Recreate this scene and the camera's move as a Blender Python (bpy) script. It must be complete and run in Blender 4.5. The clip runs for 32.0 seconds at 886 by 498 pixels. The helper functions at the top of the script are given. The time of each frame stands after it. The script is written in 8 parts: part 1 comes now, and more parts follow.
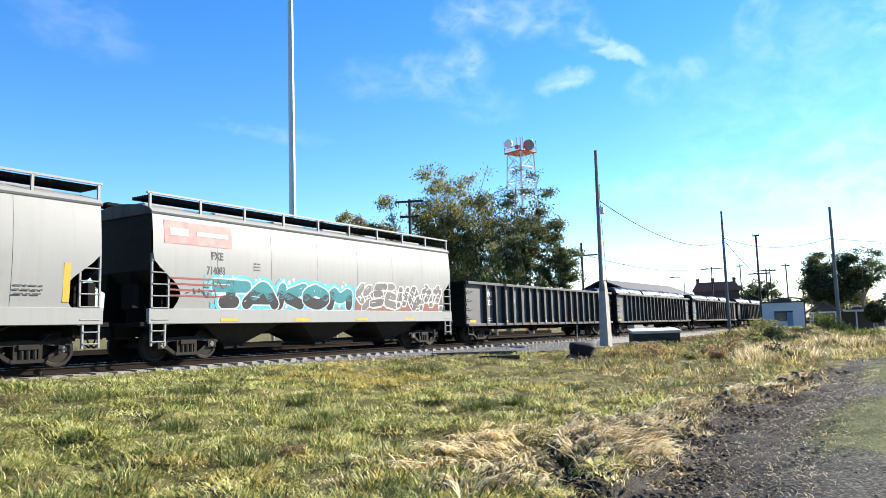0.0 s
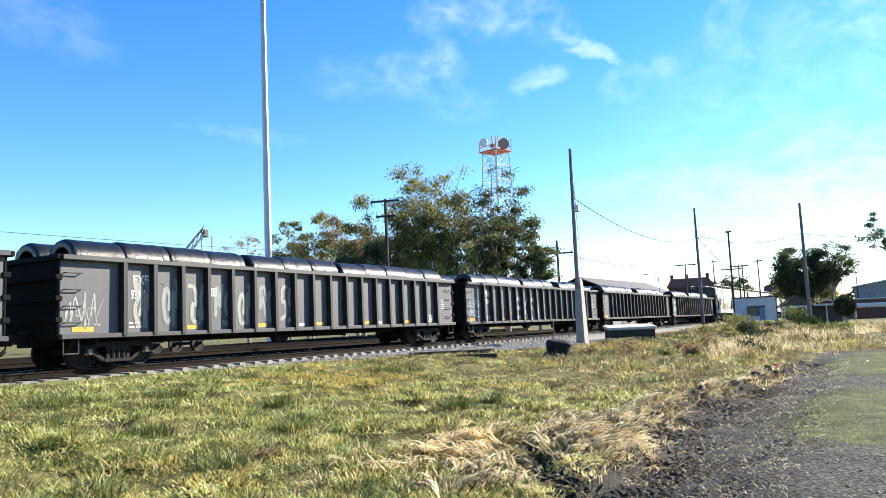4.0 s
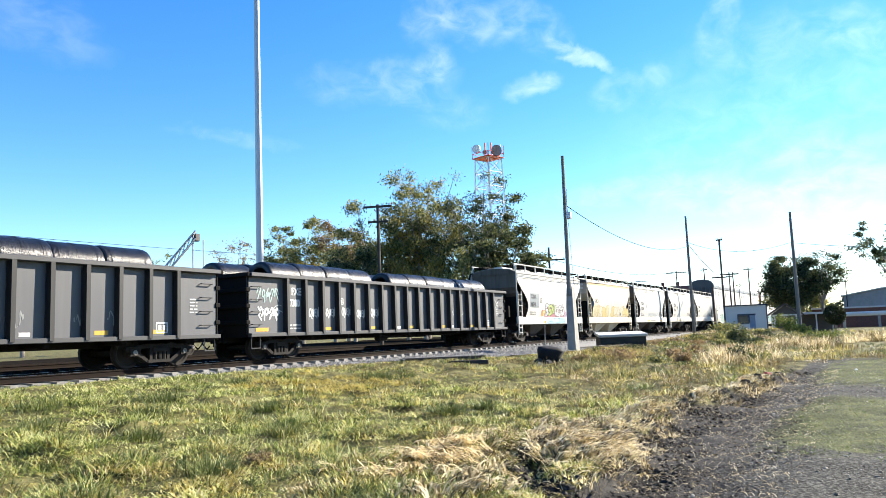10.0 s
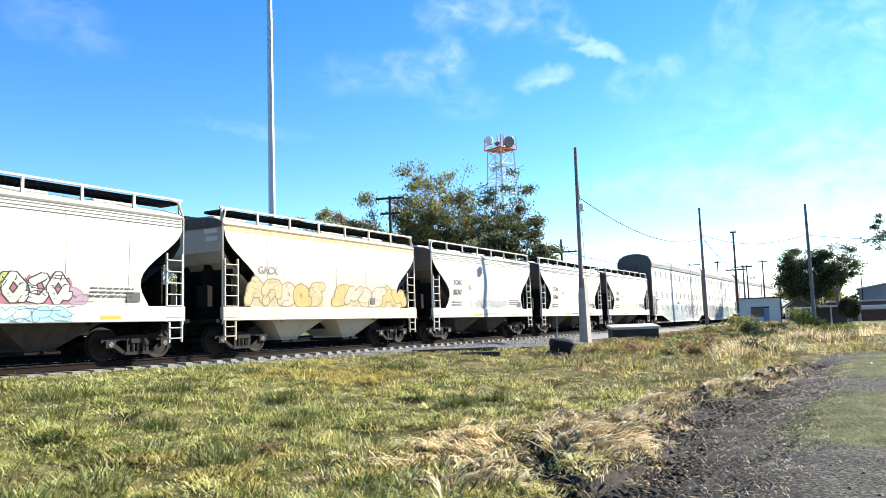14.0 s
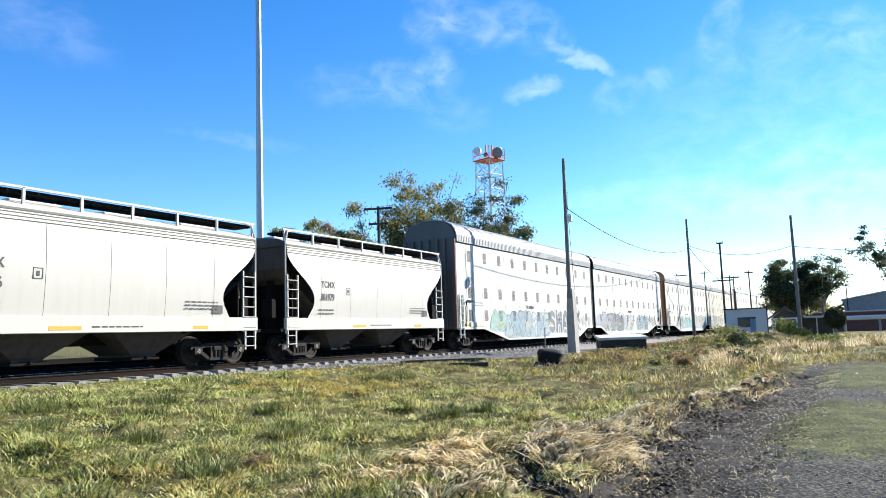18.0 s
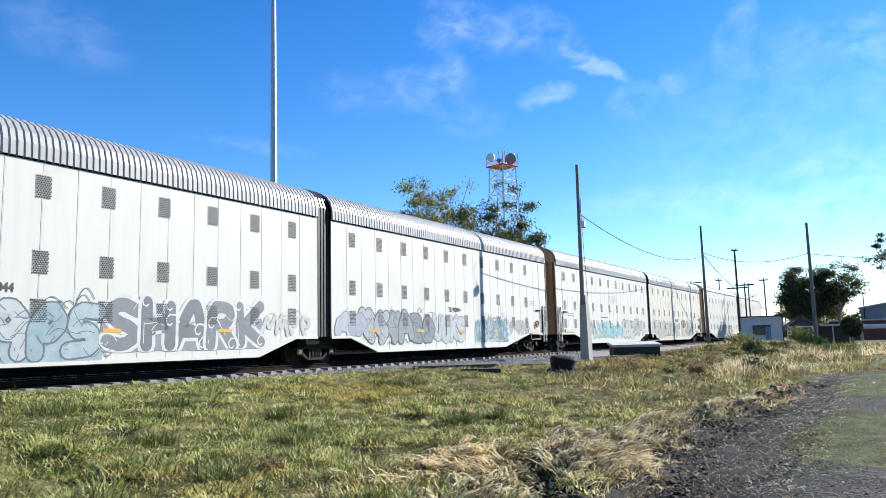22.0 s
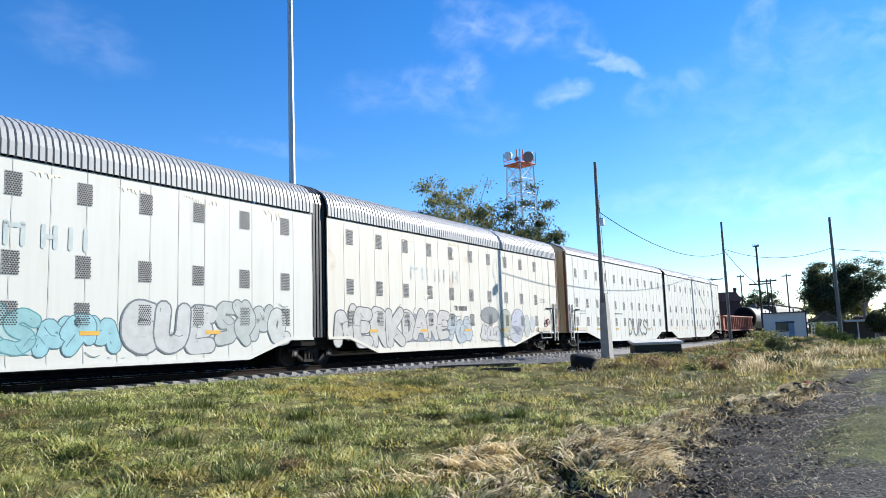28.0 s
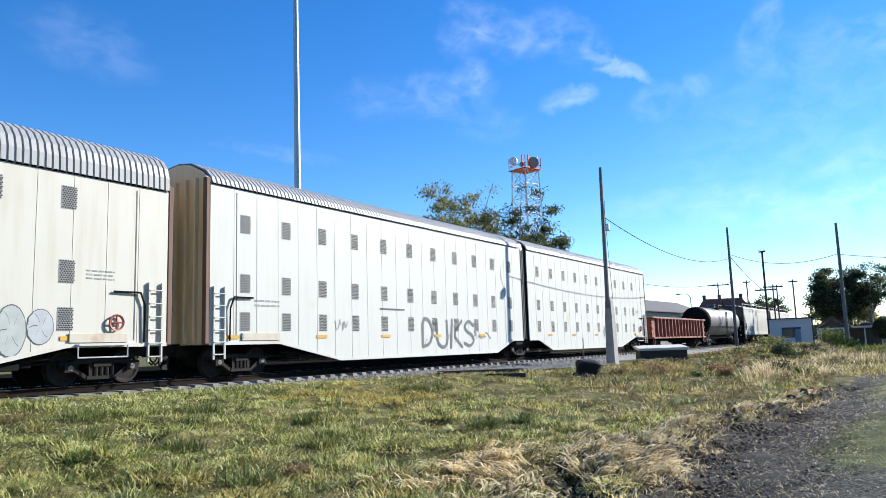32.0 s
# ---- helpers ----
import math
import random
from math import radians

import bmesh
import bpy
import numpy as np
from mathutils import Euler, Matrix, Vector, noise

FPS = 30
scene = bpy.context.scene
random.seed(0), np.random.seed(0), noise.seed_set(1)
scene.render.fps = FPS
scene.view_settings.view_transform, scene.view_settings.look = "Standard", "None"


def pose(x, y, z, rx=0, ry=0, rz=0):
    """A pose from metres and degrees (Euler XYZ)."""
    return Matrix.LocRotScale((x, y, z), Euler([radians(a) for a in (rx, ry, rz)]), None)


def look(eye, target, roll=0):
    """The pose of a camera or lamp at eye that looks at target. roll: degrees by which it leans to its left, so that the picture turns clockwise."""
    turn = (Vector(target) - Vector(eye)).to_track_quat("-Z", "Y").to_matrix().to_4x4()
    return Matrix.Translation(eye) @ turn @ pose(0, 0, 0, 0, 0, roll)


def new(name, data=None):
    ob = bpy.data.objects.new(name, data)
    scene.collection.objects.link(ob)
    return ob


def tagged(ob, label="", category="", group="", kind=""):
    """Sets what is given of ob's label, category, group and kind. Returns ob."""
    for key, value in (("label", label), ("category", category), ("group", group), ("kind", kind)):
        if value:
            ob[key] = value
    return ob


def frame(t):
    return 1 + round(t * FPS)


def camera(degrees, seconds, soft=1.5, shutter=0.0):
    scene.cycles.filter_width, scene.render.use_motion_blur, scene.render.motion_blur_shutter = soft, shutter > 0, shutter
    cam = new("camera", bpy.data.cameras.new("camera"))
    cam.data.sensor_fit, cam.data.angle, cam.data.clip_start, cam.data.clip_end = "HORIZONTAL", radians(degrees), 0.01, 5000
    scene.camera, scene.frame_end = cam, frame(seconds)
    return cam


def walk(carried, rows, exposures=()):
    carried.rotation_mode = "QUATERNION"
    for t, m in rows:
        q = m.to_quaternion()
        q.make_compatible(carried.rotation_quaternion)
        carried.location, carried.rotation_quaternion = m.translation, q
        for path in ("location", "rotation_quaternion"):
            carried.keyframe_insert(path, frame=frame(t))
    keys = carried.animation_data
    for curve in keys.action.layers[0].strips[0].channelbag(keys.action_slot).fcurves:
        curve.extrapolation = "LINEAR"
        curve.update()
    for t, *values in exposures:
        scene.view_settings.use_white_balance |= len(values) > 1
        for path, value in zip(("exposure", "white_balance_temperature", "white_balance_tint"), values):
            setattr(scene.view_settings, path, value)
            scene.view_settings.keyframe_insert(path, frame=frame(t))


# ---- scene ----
CAMERA_PLACE = (0.0, 0.0, 0.694)
CAMERA_TURNS = (
    (0, 95.833, 1.842, -58.132), (0.5, 96.236, 1.782, -58.769), (1, 95.908, 2.142, -59.158), (1.5, 95.754, 2.338, -59.4),
    (2, 95.64, 2.105, -59.546), (2.5, 95.994, 2.19, -59.666), (3, 95.701, 2.224, -59.69), (3.5, 95.926, 2.585, -59.731),
    (5.5, 94.794, 2.403, -60.534), (6, 95.141, 2.47, -60.57), (6.5, 95.526, 2.928, -60.97), (7, 95.624, 2.652, -61.592),
    (7.5, 96.104, 2.757, -61.765), (8, 96.405, 2.546, -61.011), (8.5, 96.28, 3.004, -60.587), (9, 95.735, 2.47, -61.114),
    (9.5, 95.73, 2.48, -61.379), (10, 96.141, 2.28, -60.566), (10.5, 95.838, 2.514, -60.525), (11, 95.912, 2.517, -60.579),
    (11.5, 95.977, 2.496, -59.76), (12, 95.67, 2.346, -59.236), (12.5, 95.811, 2.454, -58.731), (13, 95.595, 2.228, -58.788),
    (13.5, 95.722, 1.891, -59.244), (14, 95.528, 2.049, -59.645), (14.5, 95.596, 1.979, -59.226), (16.5, 96.546, 2.101, -59.85),
    (17, 96.638, 2.172, -59.796), (17.5, 96.494, 2.116, -60.391), (18, 96.313, 2.06, -60.551), (18.5, 96.451, 2.193, -60.643),
    (19, 96.743, 2.097, -60.023), (19.5, 96.689, 2.257, -60.228), (20, 96.644, 2.082, -59.651), (20.5, 96.513, 2.047, -59.466),
    (21, 96.441, 1.812, -59.787), (21.5, 96.527, 1.835, -59.687), (22, 96.793, 1.66, -59.586), (22.5, 96.814, 1.481, -59.159),
    (23, 96.909, 1.601, -59.19), (23.5, 96.537, 1.643, -59.818), (24, 96.63, 1.756, -59.459), (24.5, 96.652, 1.959, -59.059),
    (25, 96.73, 2.093, -59.308), (25.5, 96.829, 2.104, -59.196), (27.5, 96.653, 2.05, -58.449), (28, 96.795, 2.166, -58.074),
    (28.5, 96.861, 2.184, -58.039), (29, 97.315, 2.172, -58.206), (29.5, 97.052, 2.16, -58.208), (30, 97.238, 2.221, -58.075),
    (30.5, 97.67, 2.234, -58.058), (31, 97.785, 2.098, -57.692), (31.5, 97.371, 1.884, -57.617), (32, 97.223, 2.068, -57.688),
)
cam = camera(62.19, 32.0, soft=0.55)
walk(cam, [(t, pose(*CAMERA_PLACE, rx, ry, rz)) for t, rx, ry, rz in CAMERA_TURNS],
     exposures=[(0, 1.62, 6500, 10), (6, 1.74, 6550, 10), (14, 1.68, 6500, 10), (18, 1.44, 6200, 10), (21, 1.15, 5980, 10), (32, 1.12, 5950, 10)])

# ---- the line of the track and the train's run along it ----
TRACK_Y = 19.27          # centre of the track where it is nearest
CURVE = -0.964e-4        # it bends gently towards the camera's side
GRADE = -0.0084          # and falls away
LIFT = math.degrees(-GRADE)


def track_y(x):
    return TRACK_Y + CURVE * x * x


def run(t):
    """How far the train has come: the world x of its zero mark (the gondola block's front coupler)."""
    return 30.0586 - 10.51839 * t + 0.0582932 * t * t


def on_track(x, dy=0.0, dz=0.0):
    return pose(x, track_y(x) + dy, GRADE * x + dz, 0, LIFT, math.degrees(math.atan(2 * CURVE * x)))


def smooth(a, b, v):
    k = min(1.0, max(0.0, (v - a) / (b - a)))
    return k * k * (3 - 2 * k)


EDGE = ((4.0, 2.45), (8.6, 2.55), (10.5, 2.95), (13.3, 3.2), (16.2, 2.72), (22.0, 2.05), (28.0, 1.5))


def bank_edge(x):
    """Where the grassy bank breaks off to the dark rut."""
    x = min(max(x, 4.0), 28.0)
    for (a, p), (b, q) in zip(EDGE, EDGE[1:]):
        if x <= b:
            return p + (q - p) * (x - a) / (b - a)


def ground_z(x, y):
    """Height of the land: a flat field that rises to the railway on one side."""
    west = 0.0084 * max(0.0, -20.0 - x)
    base = west - 0.86 - 0.0045 * max(-20.0, min(x, 160.0))
    bank = west - 0.02 - 0.0215 * max(-10.0, min(x, 42.0)) - 0.006 * max(0.0, min(x, 160.0) - 42.0)
    k = smooth(4.5, 15.8, y)
    base += 0.55 * smooth(56, 68, x) * (1 - smooth(90, 105, x)) * smooth(2.5, 6.5, y) * (1 - smooth(13.0, 15.0, y))
    z = base + (max(bank, base) - base) * k
    drop = 0.0
    if 3 < x < 28 and 0 < y < 4:
        e = bank_edge(x) + 0.20 * noise.noise((x * 1.1, 3, 7)) + 0.10 * noise.noise((x * 3.7, 5, 7))
        drop = 0.19 * smooth(3, 6, x) * (1 - smooth(22, 27, x)) * (1 - smooth(e - 0.12, e + 0.06, y)) * smooth(0.5, 1.7, y)
    ux, uy = (x - 6.6) * 0.853 + (y - 2.6) * 0.522, -(x - 6.6) * 0.522 + (y - 2.6) * 0.853
    crack = math.exp(-((uy - 0.10 * math.sin(ux * 3)) / 0.16) ** 2) * smooth(-0.6, 0.1, ux) * (1 - smooth(2.9, 3.6, ux))
    heap = math.exp(-((uy + 0.42) / 0.30) ** 2) * smooth(-0.3, 0.5, ux) * (1 - smooth(2.4, 3.6, ux))
    return z - drop - 0.18 * crack + 0.05 * heap


# ---- world, sun ----
SUN_HEADING = Vector((0.848, -0.530))
SUN_HIGH = radians(28)
world = bpy.data.worlds.new("sky")
scene.world = world
world.use_nodes = True
wt = world.node_tree
wt.nodes.clear()


def link(tree, a, b):
    tree.links.new(a, b)


w_out = wt.nodes.new("ShaderNodeOutputWorld")
w_bg = wt.nodes.new("ShaderNodeBackground")
sky = wt.nodes.new("ShaderNodeTexSky")
sky.sky_type = "NISHITA"
sky.sun_disc = False
sky.sun_elevation = SUN_HIGH
sky.sun_rotation = math.atan2(SUN_HEADING.x, SUN_HEADING.y)
sky.altitude = 1500
sky.air_density = 1.15
sky.dust_density = 0.1
sky.ozone_density = 3.0
w_bg.inputs["Strength"].default_value = 0.090
hue = wt.nodes.new("ShaderNodeHueSaturation")
hue.inputs["Saturation"].default_value = 1.32
hue.inputs["Hue"].default_value = 0.507
link(wt, sky.outputs[0], hue.inputs["Color"])
# thin high clouds: stretched noise within a few soft regions of the sky
w_co = wt.nodes.new("ShaderNodeTexCoord")


def w_math(op, a, b=0.0):
    k = wt.nodes.new("ShaderNodeMath")
    k.operation = op
    for i, v in enumerate((a, b)):
        if isinstance(v, (int, float)):
            k.inputs[i].default_value = v
        else:
            link(wt, v, k.inputs[i])
    return k.outputs[0]


def w_span(v, lo, hi, top=1.0):
    k = wt.nodes.new("ShaderNodeMapRange")
    k.interpolation_type = "SMOOTHSTEP"
    k.inputs[1].default_value, k.inputs[2].default_value, k.inputs[4].default_value = lo, hi, top
    link(wt, v, k.inputs[0])
    return k.outputs[0]


def w_noise(scale, stretch, detail, bend):
    mp, t = wt.nodes.new("ShaderNodeMapping"), wt.nodes.new("ShaderNodeTexNoise")
    mp.inputs["Scale"].default_value = stretch
    mp.inputs["Rotation"].default_value = (0, radians(18), radians(25))
    t.inputs["Scale"].default_value, t.inputs["Detail"].default_value, t.inputs["Distortion"].default_value = scale, detail, bend
    t.inputs["Roughness"].default_value = 0.55
    link(wt, w_co.outputs["Generated"], mp.inputs[0])
    link(wt, mp.outputs[0], t.inputs[0])
    return t.outputs[0]


def w_vec(op, a, b):
    k = wt.nodes.new("ShaderNodeVectorMath")
    k.operation = op
    for i, v in enumerate((a, b)):
        if isinstance(v, (tuple, Vector)):
            k.inputs[i].default_value = v
        else:
            link(wt, v, k.inputs[i])
    return k.outputs["Value" if op == "DOT_PRODUCT" else "Vector"]


# the view direction, frayed by noise so that the clouds have torn edges
fray = wt.nodes.new("ShaderNodeTexNoise")
fray.inputs["Scale"].default_value, fray.inputs["Detail"].default_value, fray.inputs["Roughness"].default_value = 16.0, 8, 0.62
link(wt, w_co.outputs["Generated"], fray.inputs[0])
torn = w_vec("ADD", w_co.outputs["Generated"], w_vec("MULTIPLY", w_vec("SUBTRACT", fray.outputs["Color"], (0.5, 0.5, 0.5)), (0.042, 0.042, 0.042)))
puff = w_span(w_noise(20.0, (1, 1.3, 2.0), 10, 0.5), 0.25, 0.85)
cover = None


def cloud(turn, high, tilt, long, wide, amount):
    """One torn cloud: where it stands in the sky, how it slants, its half length and width in degrees."""
    global cover
    a, e, k = radians(turn), radians(high), radians(tilt)
    right, up = Vector((math.sin(a), -math.cos(a), 0)), Vector((-math.cos(a) * math.sin(e), -math.sin(a) * math.sin(e), math.cos(e)))
    u, w = right * math.cos(k) + up * math.sin(k), up * math.cos(k) - right * math.sin(k)
    mid = Vector((math.cos(a) * math.cos(e), math.sin(a) * math.cos(e), math.sin(e)))
    d = w_vec("SUBTRACT", torn, mid)
    p = w_math("MULTIPLY", w_vec("DOT_PRODUCT", d, u), 1 / math.sin(radians(long)))
    q = w_math("MULTIPLY", w_vec("DOT_PRODUCT", d, w), 1 / math.sin(radians(wide)))
    o = w_math("MULTIPLY", w_vec("DOT_PRODUCT", d, mid), 8.0)
    far = w_math("ADD", w_math("ADD", w_math("MULTIPLY", p, p), w_math("MULTIPLY", q, q)), w_math("MULTIPLY", o, o))
    c = w_span(w_math("SUBTRACT", 1.35, far), 0.0, 1.35, amount)
    cover = c if cover is None else w_math("ADD", cover, c)


cloud(17.7, 20.1, -27, 3.0, 0.65, 0.33)
cloud(21.4, 22.7, -35, 3.4, 1.9, 0.16)
cloud(29.5, 24.0, 70, 2.8, 2.0, 0.16)
cloud(26.1, 23.2, -30, 3.0, 1.9, 0.18)
cloud(29.1, 20.2, 35, 1.7, 1.3, 0.18)
cloud(32.7, 18.9, 15, 2.8, 1.8, 0.14)
cloud(29.8, 18.6, 30, 2.8, 1.8, 0.10)
cloud(21.5, 18.3, 12, 2.3, 0.9, 0.25)
cloud(15.1, 17.2, 15, 2.2, 1.4, 0.14)
cloud(12.0, 17.7, 40, 1.5, 1.1, 0.14)
cloud(7.0, 21.7, 65, 3.4, 1.2, 0.14)
cloud(-1.4, 18.9, -15, 3.4, 1.6, 0.12)
cloud(36.8, 18.9, 5, 3.4, 1.8, 0.08)
cloud(28.0, 16.6, 0, 3.2, 1.5, 0.08)
cloud(4.7, 19.0, 20, 3.0, 2.0, 0.07)
cloud(14.4, 9.8, 2, 7.0, 1.1, 0.12)
cloud(8.3, 8.6, 2, 6.0, 1.3, 0.12)
cloud(1.0, 8.0, 4, 5.0, 2.2, 0.16)
cloud(1.8, 11.2, 8, 3.6, 1.3, 0.10)
cloud(45.0, 14.8, -7, 5.0, 0.6, 0.09)
cloud(58.5, 21.4, -12, 4.6, 2.2, 0.08)
cloud(0.0, 13.0, 3, 17.0, 9.0, 0.09)
cover = w_math("MULTIPLY", cover, puff)
cover = w_math("MINIMUM", cover, 0.9)
cl = wt.nodes.new("ShaderNodeMix")
cl.data_type = "RGBA"
link(wt, cover, cl.inputs[0])
link(wt, hue.outputs[0], cl.inputs[6])
cl.inputs[7].default_value = (7.6, 7.8, 8.2, 1)
link(wt, cl.outputs[2], w_bg.inputs[0])
link(wt, w_bg.outputs[0], w_out.inputs[0])

sun_data = bpy.data.lights.new("sun", "SUN")
sun_data.energy = 5.0
sun_data.angle = radians(0.53)
sun_data.color = (1.0, 0.91, 0.76)
sun = new("sun", sun_data)
sun_way = Vector((SUN_HEADING.x * math.cos(SUN_HIGH), SUN_HEADING.y * math.cos(SUN_HIGH), math.sin(SUN_HIGH)))
sun.matrix_world = look(sun_way * 50, (0, 0, 0))

# ---- materials ----


def ramp_of(nodes, stops):
    r = nodes.new("ShaderNodeValToRGB")
    el = r.color_ramp.elements
    while len(el) < len(stops):
        el.new(0.5)
    for e, (p, c) in zip(el, stops):
        e.position, e.color = p, (*c, 1)
    return r


def surface(name, stops, rough=0.6, metal=0.0, scale=3.0, fine=40.0, bump=0.2, island=0.0, stretch=(1, 1, 1), spec=0.5, per_object=0.0, rough_spread=0.15):
    """A procedural material: colour from two scales of noise through a ramp, uneven gloss, fine relief."""
    m = bpy.data.materials.new(name)
    m.use_nodes = True
    n, l = m.node_tree.nodes, m.node_tree
    b = n["Principled BSDF"]
    co = n.new("ShaderNodeTexCoord")
    mp = n.new("ShaderNodeMapping")
    mp.inputs["Scale"].default_value = stretch
    link(l, co.outputs["Object"], mp.inputs[0])
    big, small = n.new("ShaderNodeTexNoise"), n.new("ShaderNodeTexNoise")
    big.inputs["Scale"].default_value, big.inputs["Detail"].default_value = scale, 6
    small.inputs["Scale"].default_value, small.inputs["Detail"].default_value = fine, 4
    link(l, mp.outputs[0], big.inputs[0])
    link(l, mp.outputs[0], small.inputs[0])
    mix = n.new("ShaderNodeMix")
    mix.inputs[0].default_value = 0.4
    link(l, big.outputs[0], mix.inputs[2])
    link(l, small.outputs[0], mix.inputs[3])
    fac = mix.outputs[0]
    for source, amount in ((island, "island"), (per_object, "object")):
        if source:
            src = n.new("ShaderNodeNewGeometry").outputs["Random Per Island"] if amount == "island" else n.new("ShaderNodeObjectInfo").outputs["Random"]
            m2 = n.new("ShaderNodeMix")
            m2.inputs[0].default_value = source
            link(l, fac, m2.inputs[2])
            link(l, src, m2.inputs[3])
            fac = m2.outputs[0]
    r = ramp_of(n, stops)
    link(l, fac, r.inputs[0])
    link(l, r.outputs[0], b.inputs["Base Color"])
    mr = n.new("ShaderNodeMapRange")
    mr.inputs[3].default_value, mr.inputs[4].default_value = max(0.03, rough - rough_spread), min(1, rough + rough_spread)
    link(l, fac, mr.inputs[0])
    link(l, mr.outputs[0], b.inputs["Roughness"])
    b.inputs["Metallic"].default_value = metal
    b.inputs["Specular IOR Level"].default_value = spec
    if bump:
        bp = n.new("ShaderNodeBump")
        bp.inputs["Strength"].default_value, bp.inputs["Distance"].default_value = bump, 0.02
        link(l, small.outputs[0], bp.inputs["Height"])
        link(l, bp.outputs[0], b.inputs["Normal"])
    return m


def glowing_leaf(m, share):
    """Let light through thin leaves."""
    n, l = m.node_tree.nodes, m.node_tree
    b, out = n["Principled BSDF"], n["Material Output"]
    tr, mx = n.new("ShaderNodeBsdfTranslucent"), n.new("ShaderNodeMixShader")
    mx.inputs[0].default_value = share
    link(l, b.inputs["Base Color"].links[0].from_socket, tr.inputs[0])
    link(l, b.outputs[0], mx.inputs[1])
    link(l, tr.outputs[0], mx.inputs[2])
    link(l, mx.outputs[0], out.inputs[0])
    return m


def streaked(name, paint, dirt, rust, rough=0.5, dirt_amount=0.5, rust_amount=0.3, seam=0.0):
    """Painted sheet steel: even paint, dirt that runs down it, patches of rust."""
    m = bpy.data.materials.new(name)
    m.use_nodes = True
    n, l = m.node_tree.nodes, m.node_tree
    b = n["Principled BSDF"]
    co, info = n.new("ShaderNodeTexCoord"), n.new("ShaderNodeObjectInfo")
    off = n.new("ShaderNodeVectorMath")
    off.operation = "ADD"
    tw = n.new("ShaderNodeVectorMath")
    tw.operation = "SCALE"
    tw.inputs[0].default_value = (31, 17, 0)
    link(l, info.outputs["Random"], tw.inputs["Scale"])
    link(l, co.outputs["Object"], off.inputs[0])
    link(l, tw.outputs[0], off.inputs[1])

    def wave(scale, stretch, detail):
        mp, t = n.new("ShaderNodeMapping"), n.new("ShaderNodeTexNoise")
        mp.inputs["Scale"].default_value = stretch
        t.inputs["Scale"].default_value, t.inputs["Detail"].default_value = scale, detail
        link(l, off.outputs[0], mp.inputs[0])
        link(l, mp.outputs[0], t.inputs[0])
        return t.outputs[0]

    run_down, blotch, grain = wave(2.2, (2.2, 2.2, 0.18), 5), wave(0.5, (1, 1, 1), 7), wave(60, (1, 1, 1), 3)

    def over(base, colour, source, low, high, amount):
        r = n.new("ShaderNodeMapRange")
        r.inputs[1].default_value, r.inputs[2].default_value, r.inputs[4].default_value = low, high, amount
        link(l, source, r.inputs[0])
        mx = n.new("ShaderNodeMix")
        mx.data_type = "RGBA"
        link(l, r.outputs[0], mx.inputs[0])
        if isinstance(base, tuple):
            mx.inputs[6].default_value = (*base, 1)
        else:
            link(l, base, mx.inputs[6])
        mx.inputs[7].default_value = (*colour, 1)
        return mx.outputs[2]

    c = over(paint, dirt, run_down, 0.48, 0.78, dirt_amount)
    c = over(c, dirt, blotch, 0.5, 0.8, dirt_amount * 0.6)
    c = over(c, rust, blotch, 0.66, 0.74, rust_amount)
    c = over(c, rust, run_down, 0.70, 0.80, rust_amount * 0.5)
    link(l, c, b.inputs["Base Color"])
    mr = n.new("ShaderNodeMapRange")
    mr.inputs[3].default_value, mr.inputs[4].default_value = rough - 0.1, rough + 0.25
    link(l, run_down, mr.inputs[0])
    link(l, mr.outputs[0], b.inputs["Roughness"])
    bp = n.new("ShaderNodeBump")
    bp.inputs["Strength"].default_value, bp.inputs["Distance"].default_value = 0.12, 0.02
    link(l, blotch, bp.inputs["Height"])
    link(l, bp.outputs[0], b.inputs["Normal"])
    return m


def plain(name, colour, rough=0.6, metal=0.0, spread=0.25, spec=0.5):
    lo = tuple(c * (1 - spread) for c in colour)
    hi = tuple(min(1, c * (1 + spread)) for c in colour)
    return surface(name, [(0.3, lo), (0.7, hi)], rough, metal, 4, 50, 0.1, spec=spec)


GONDOLA = streaked("gondola_paint", (0.0608, 0.0624, 0.0709), (0.101, 0.0996, 0.101), (0.11, 0.0709, 0.054), 0.5, 0.45, 0.2)
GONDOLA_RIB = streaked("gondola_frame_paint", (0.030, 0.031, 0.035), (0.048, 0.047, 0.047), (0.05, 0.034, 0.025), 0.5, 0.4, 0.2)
# ribs near black: the shade on and beside them is put into the colour
RIB_SHADE = streaked("gondola_rib_shade", (0.008, 0.008, 0.009), (0.018, 0.0175, 0.017), (0.03, 0.02, 0.015), 0.6, 0.4, 0.2)
HOPPER = streaked("hopper_paint", (0.413, 0.403, 0.372), (0.31, 0.296, 0.255), (0.172, 0.0828, 0.0344), 0.45, 0.35, 0.15)
HOPPER_RUSTY = streaked("rusty_hopper_paint", (0.42, 0.387, 0.321), (0.354, 0.282, 0.177), (0.236, 0.105, 0.0328), 0.5, 0.6, 0.75)
HOPPER_GREY = streaked("grey_hopper_paint", (0.217, 0.222, 0.222), (0.165, 0.16, 0.15), (0.103, 0.0516, 0.0258), 0.4, 0.35, 0.15)
RACK = streaked("autorack_paint", (0.44, 0.447, 0.42), (0.35, 0.35, 0.315), (0.30, 0.18, 0.08), 0.5, 0.3, 0.2)
RACK_RUSTY = streaked("stained_autorack_paint", (0.45, 0.437, 0.39), (0.376, 0.329, 0.242), (0.302, 0.161, 0.0538), 0.5, 0.45, 0.5)
RACK_ROOF = streaked("galvanised_roof", (0.268, 0.275, 0.281), (0.173, 0.173, 0.173), (0.128, 0.0952, 0.0638), 0.42, 0.4, 0.1)
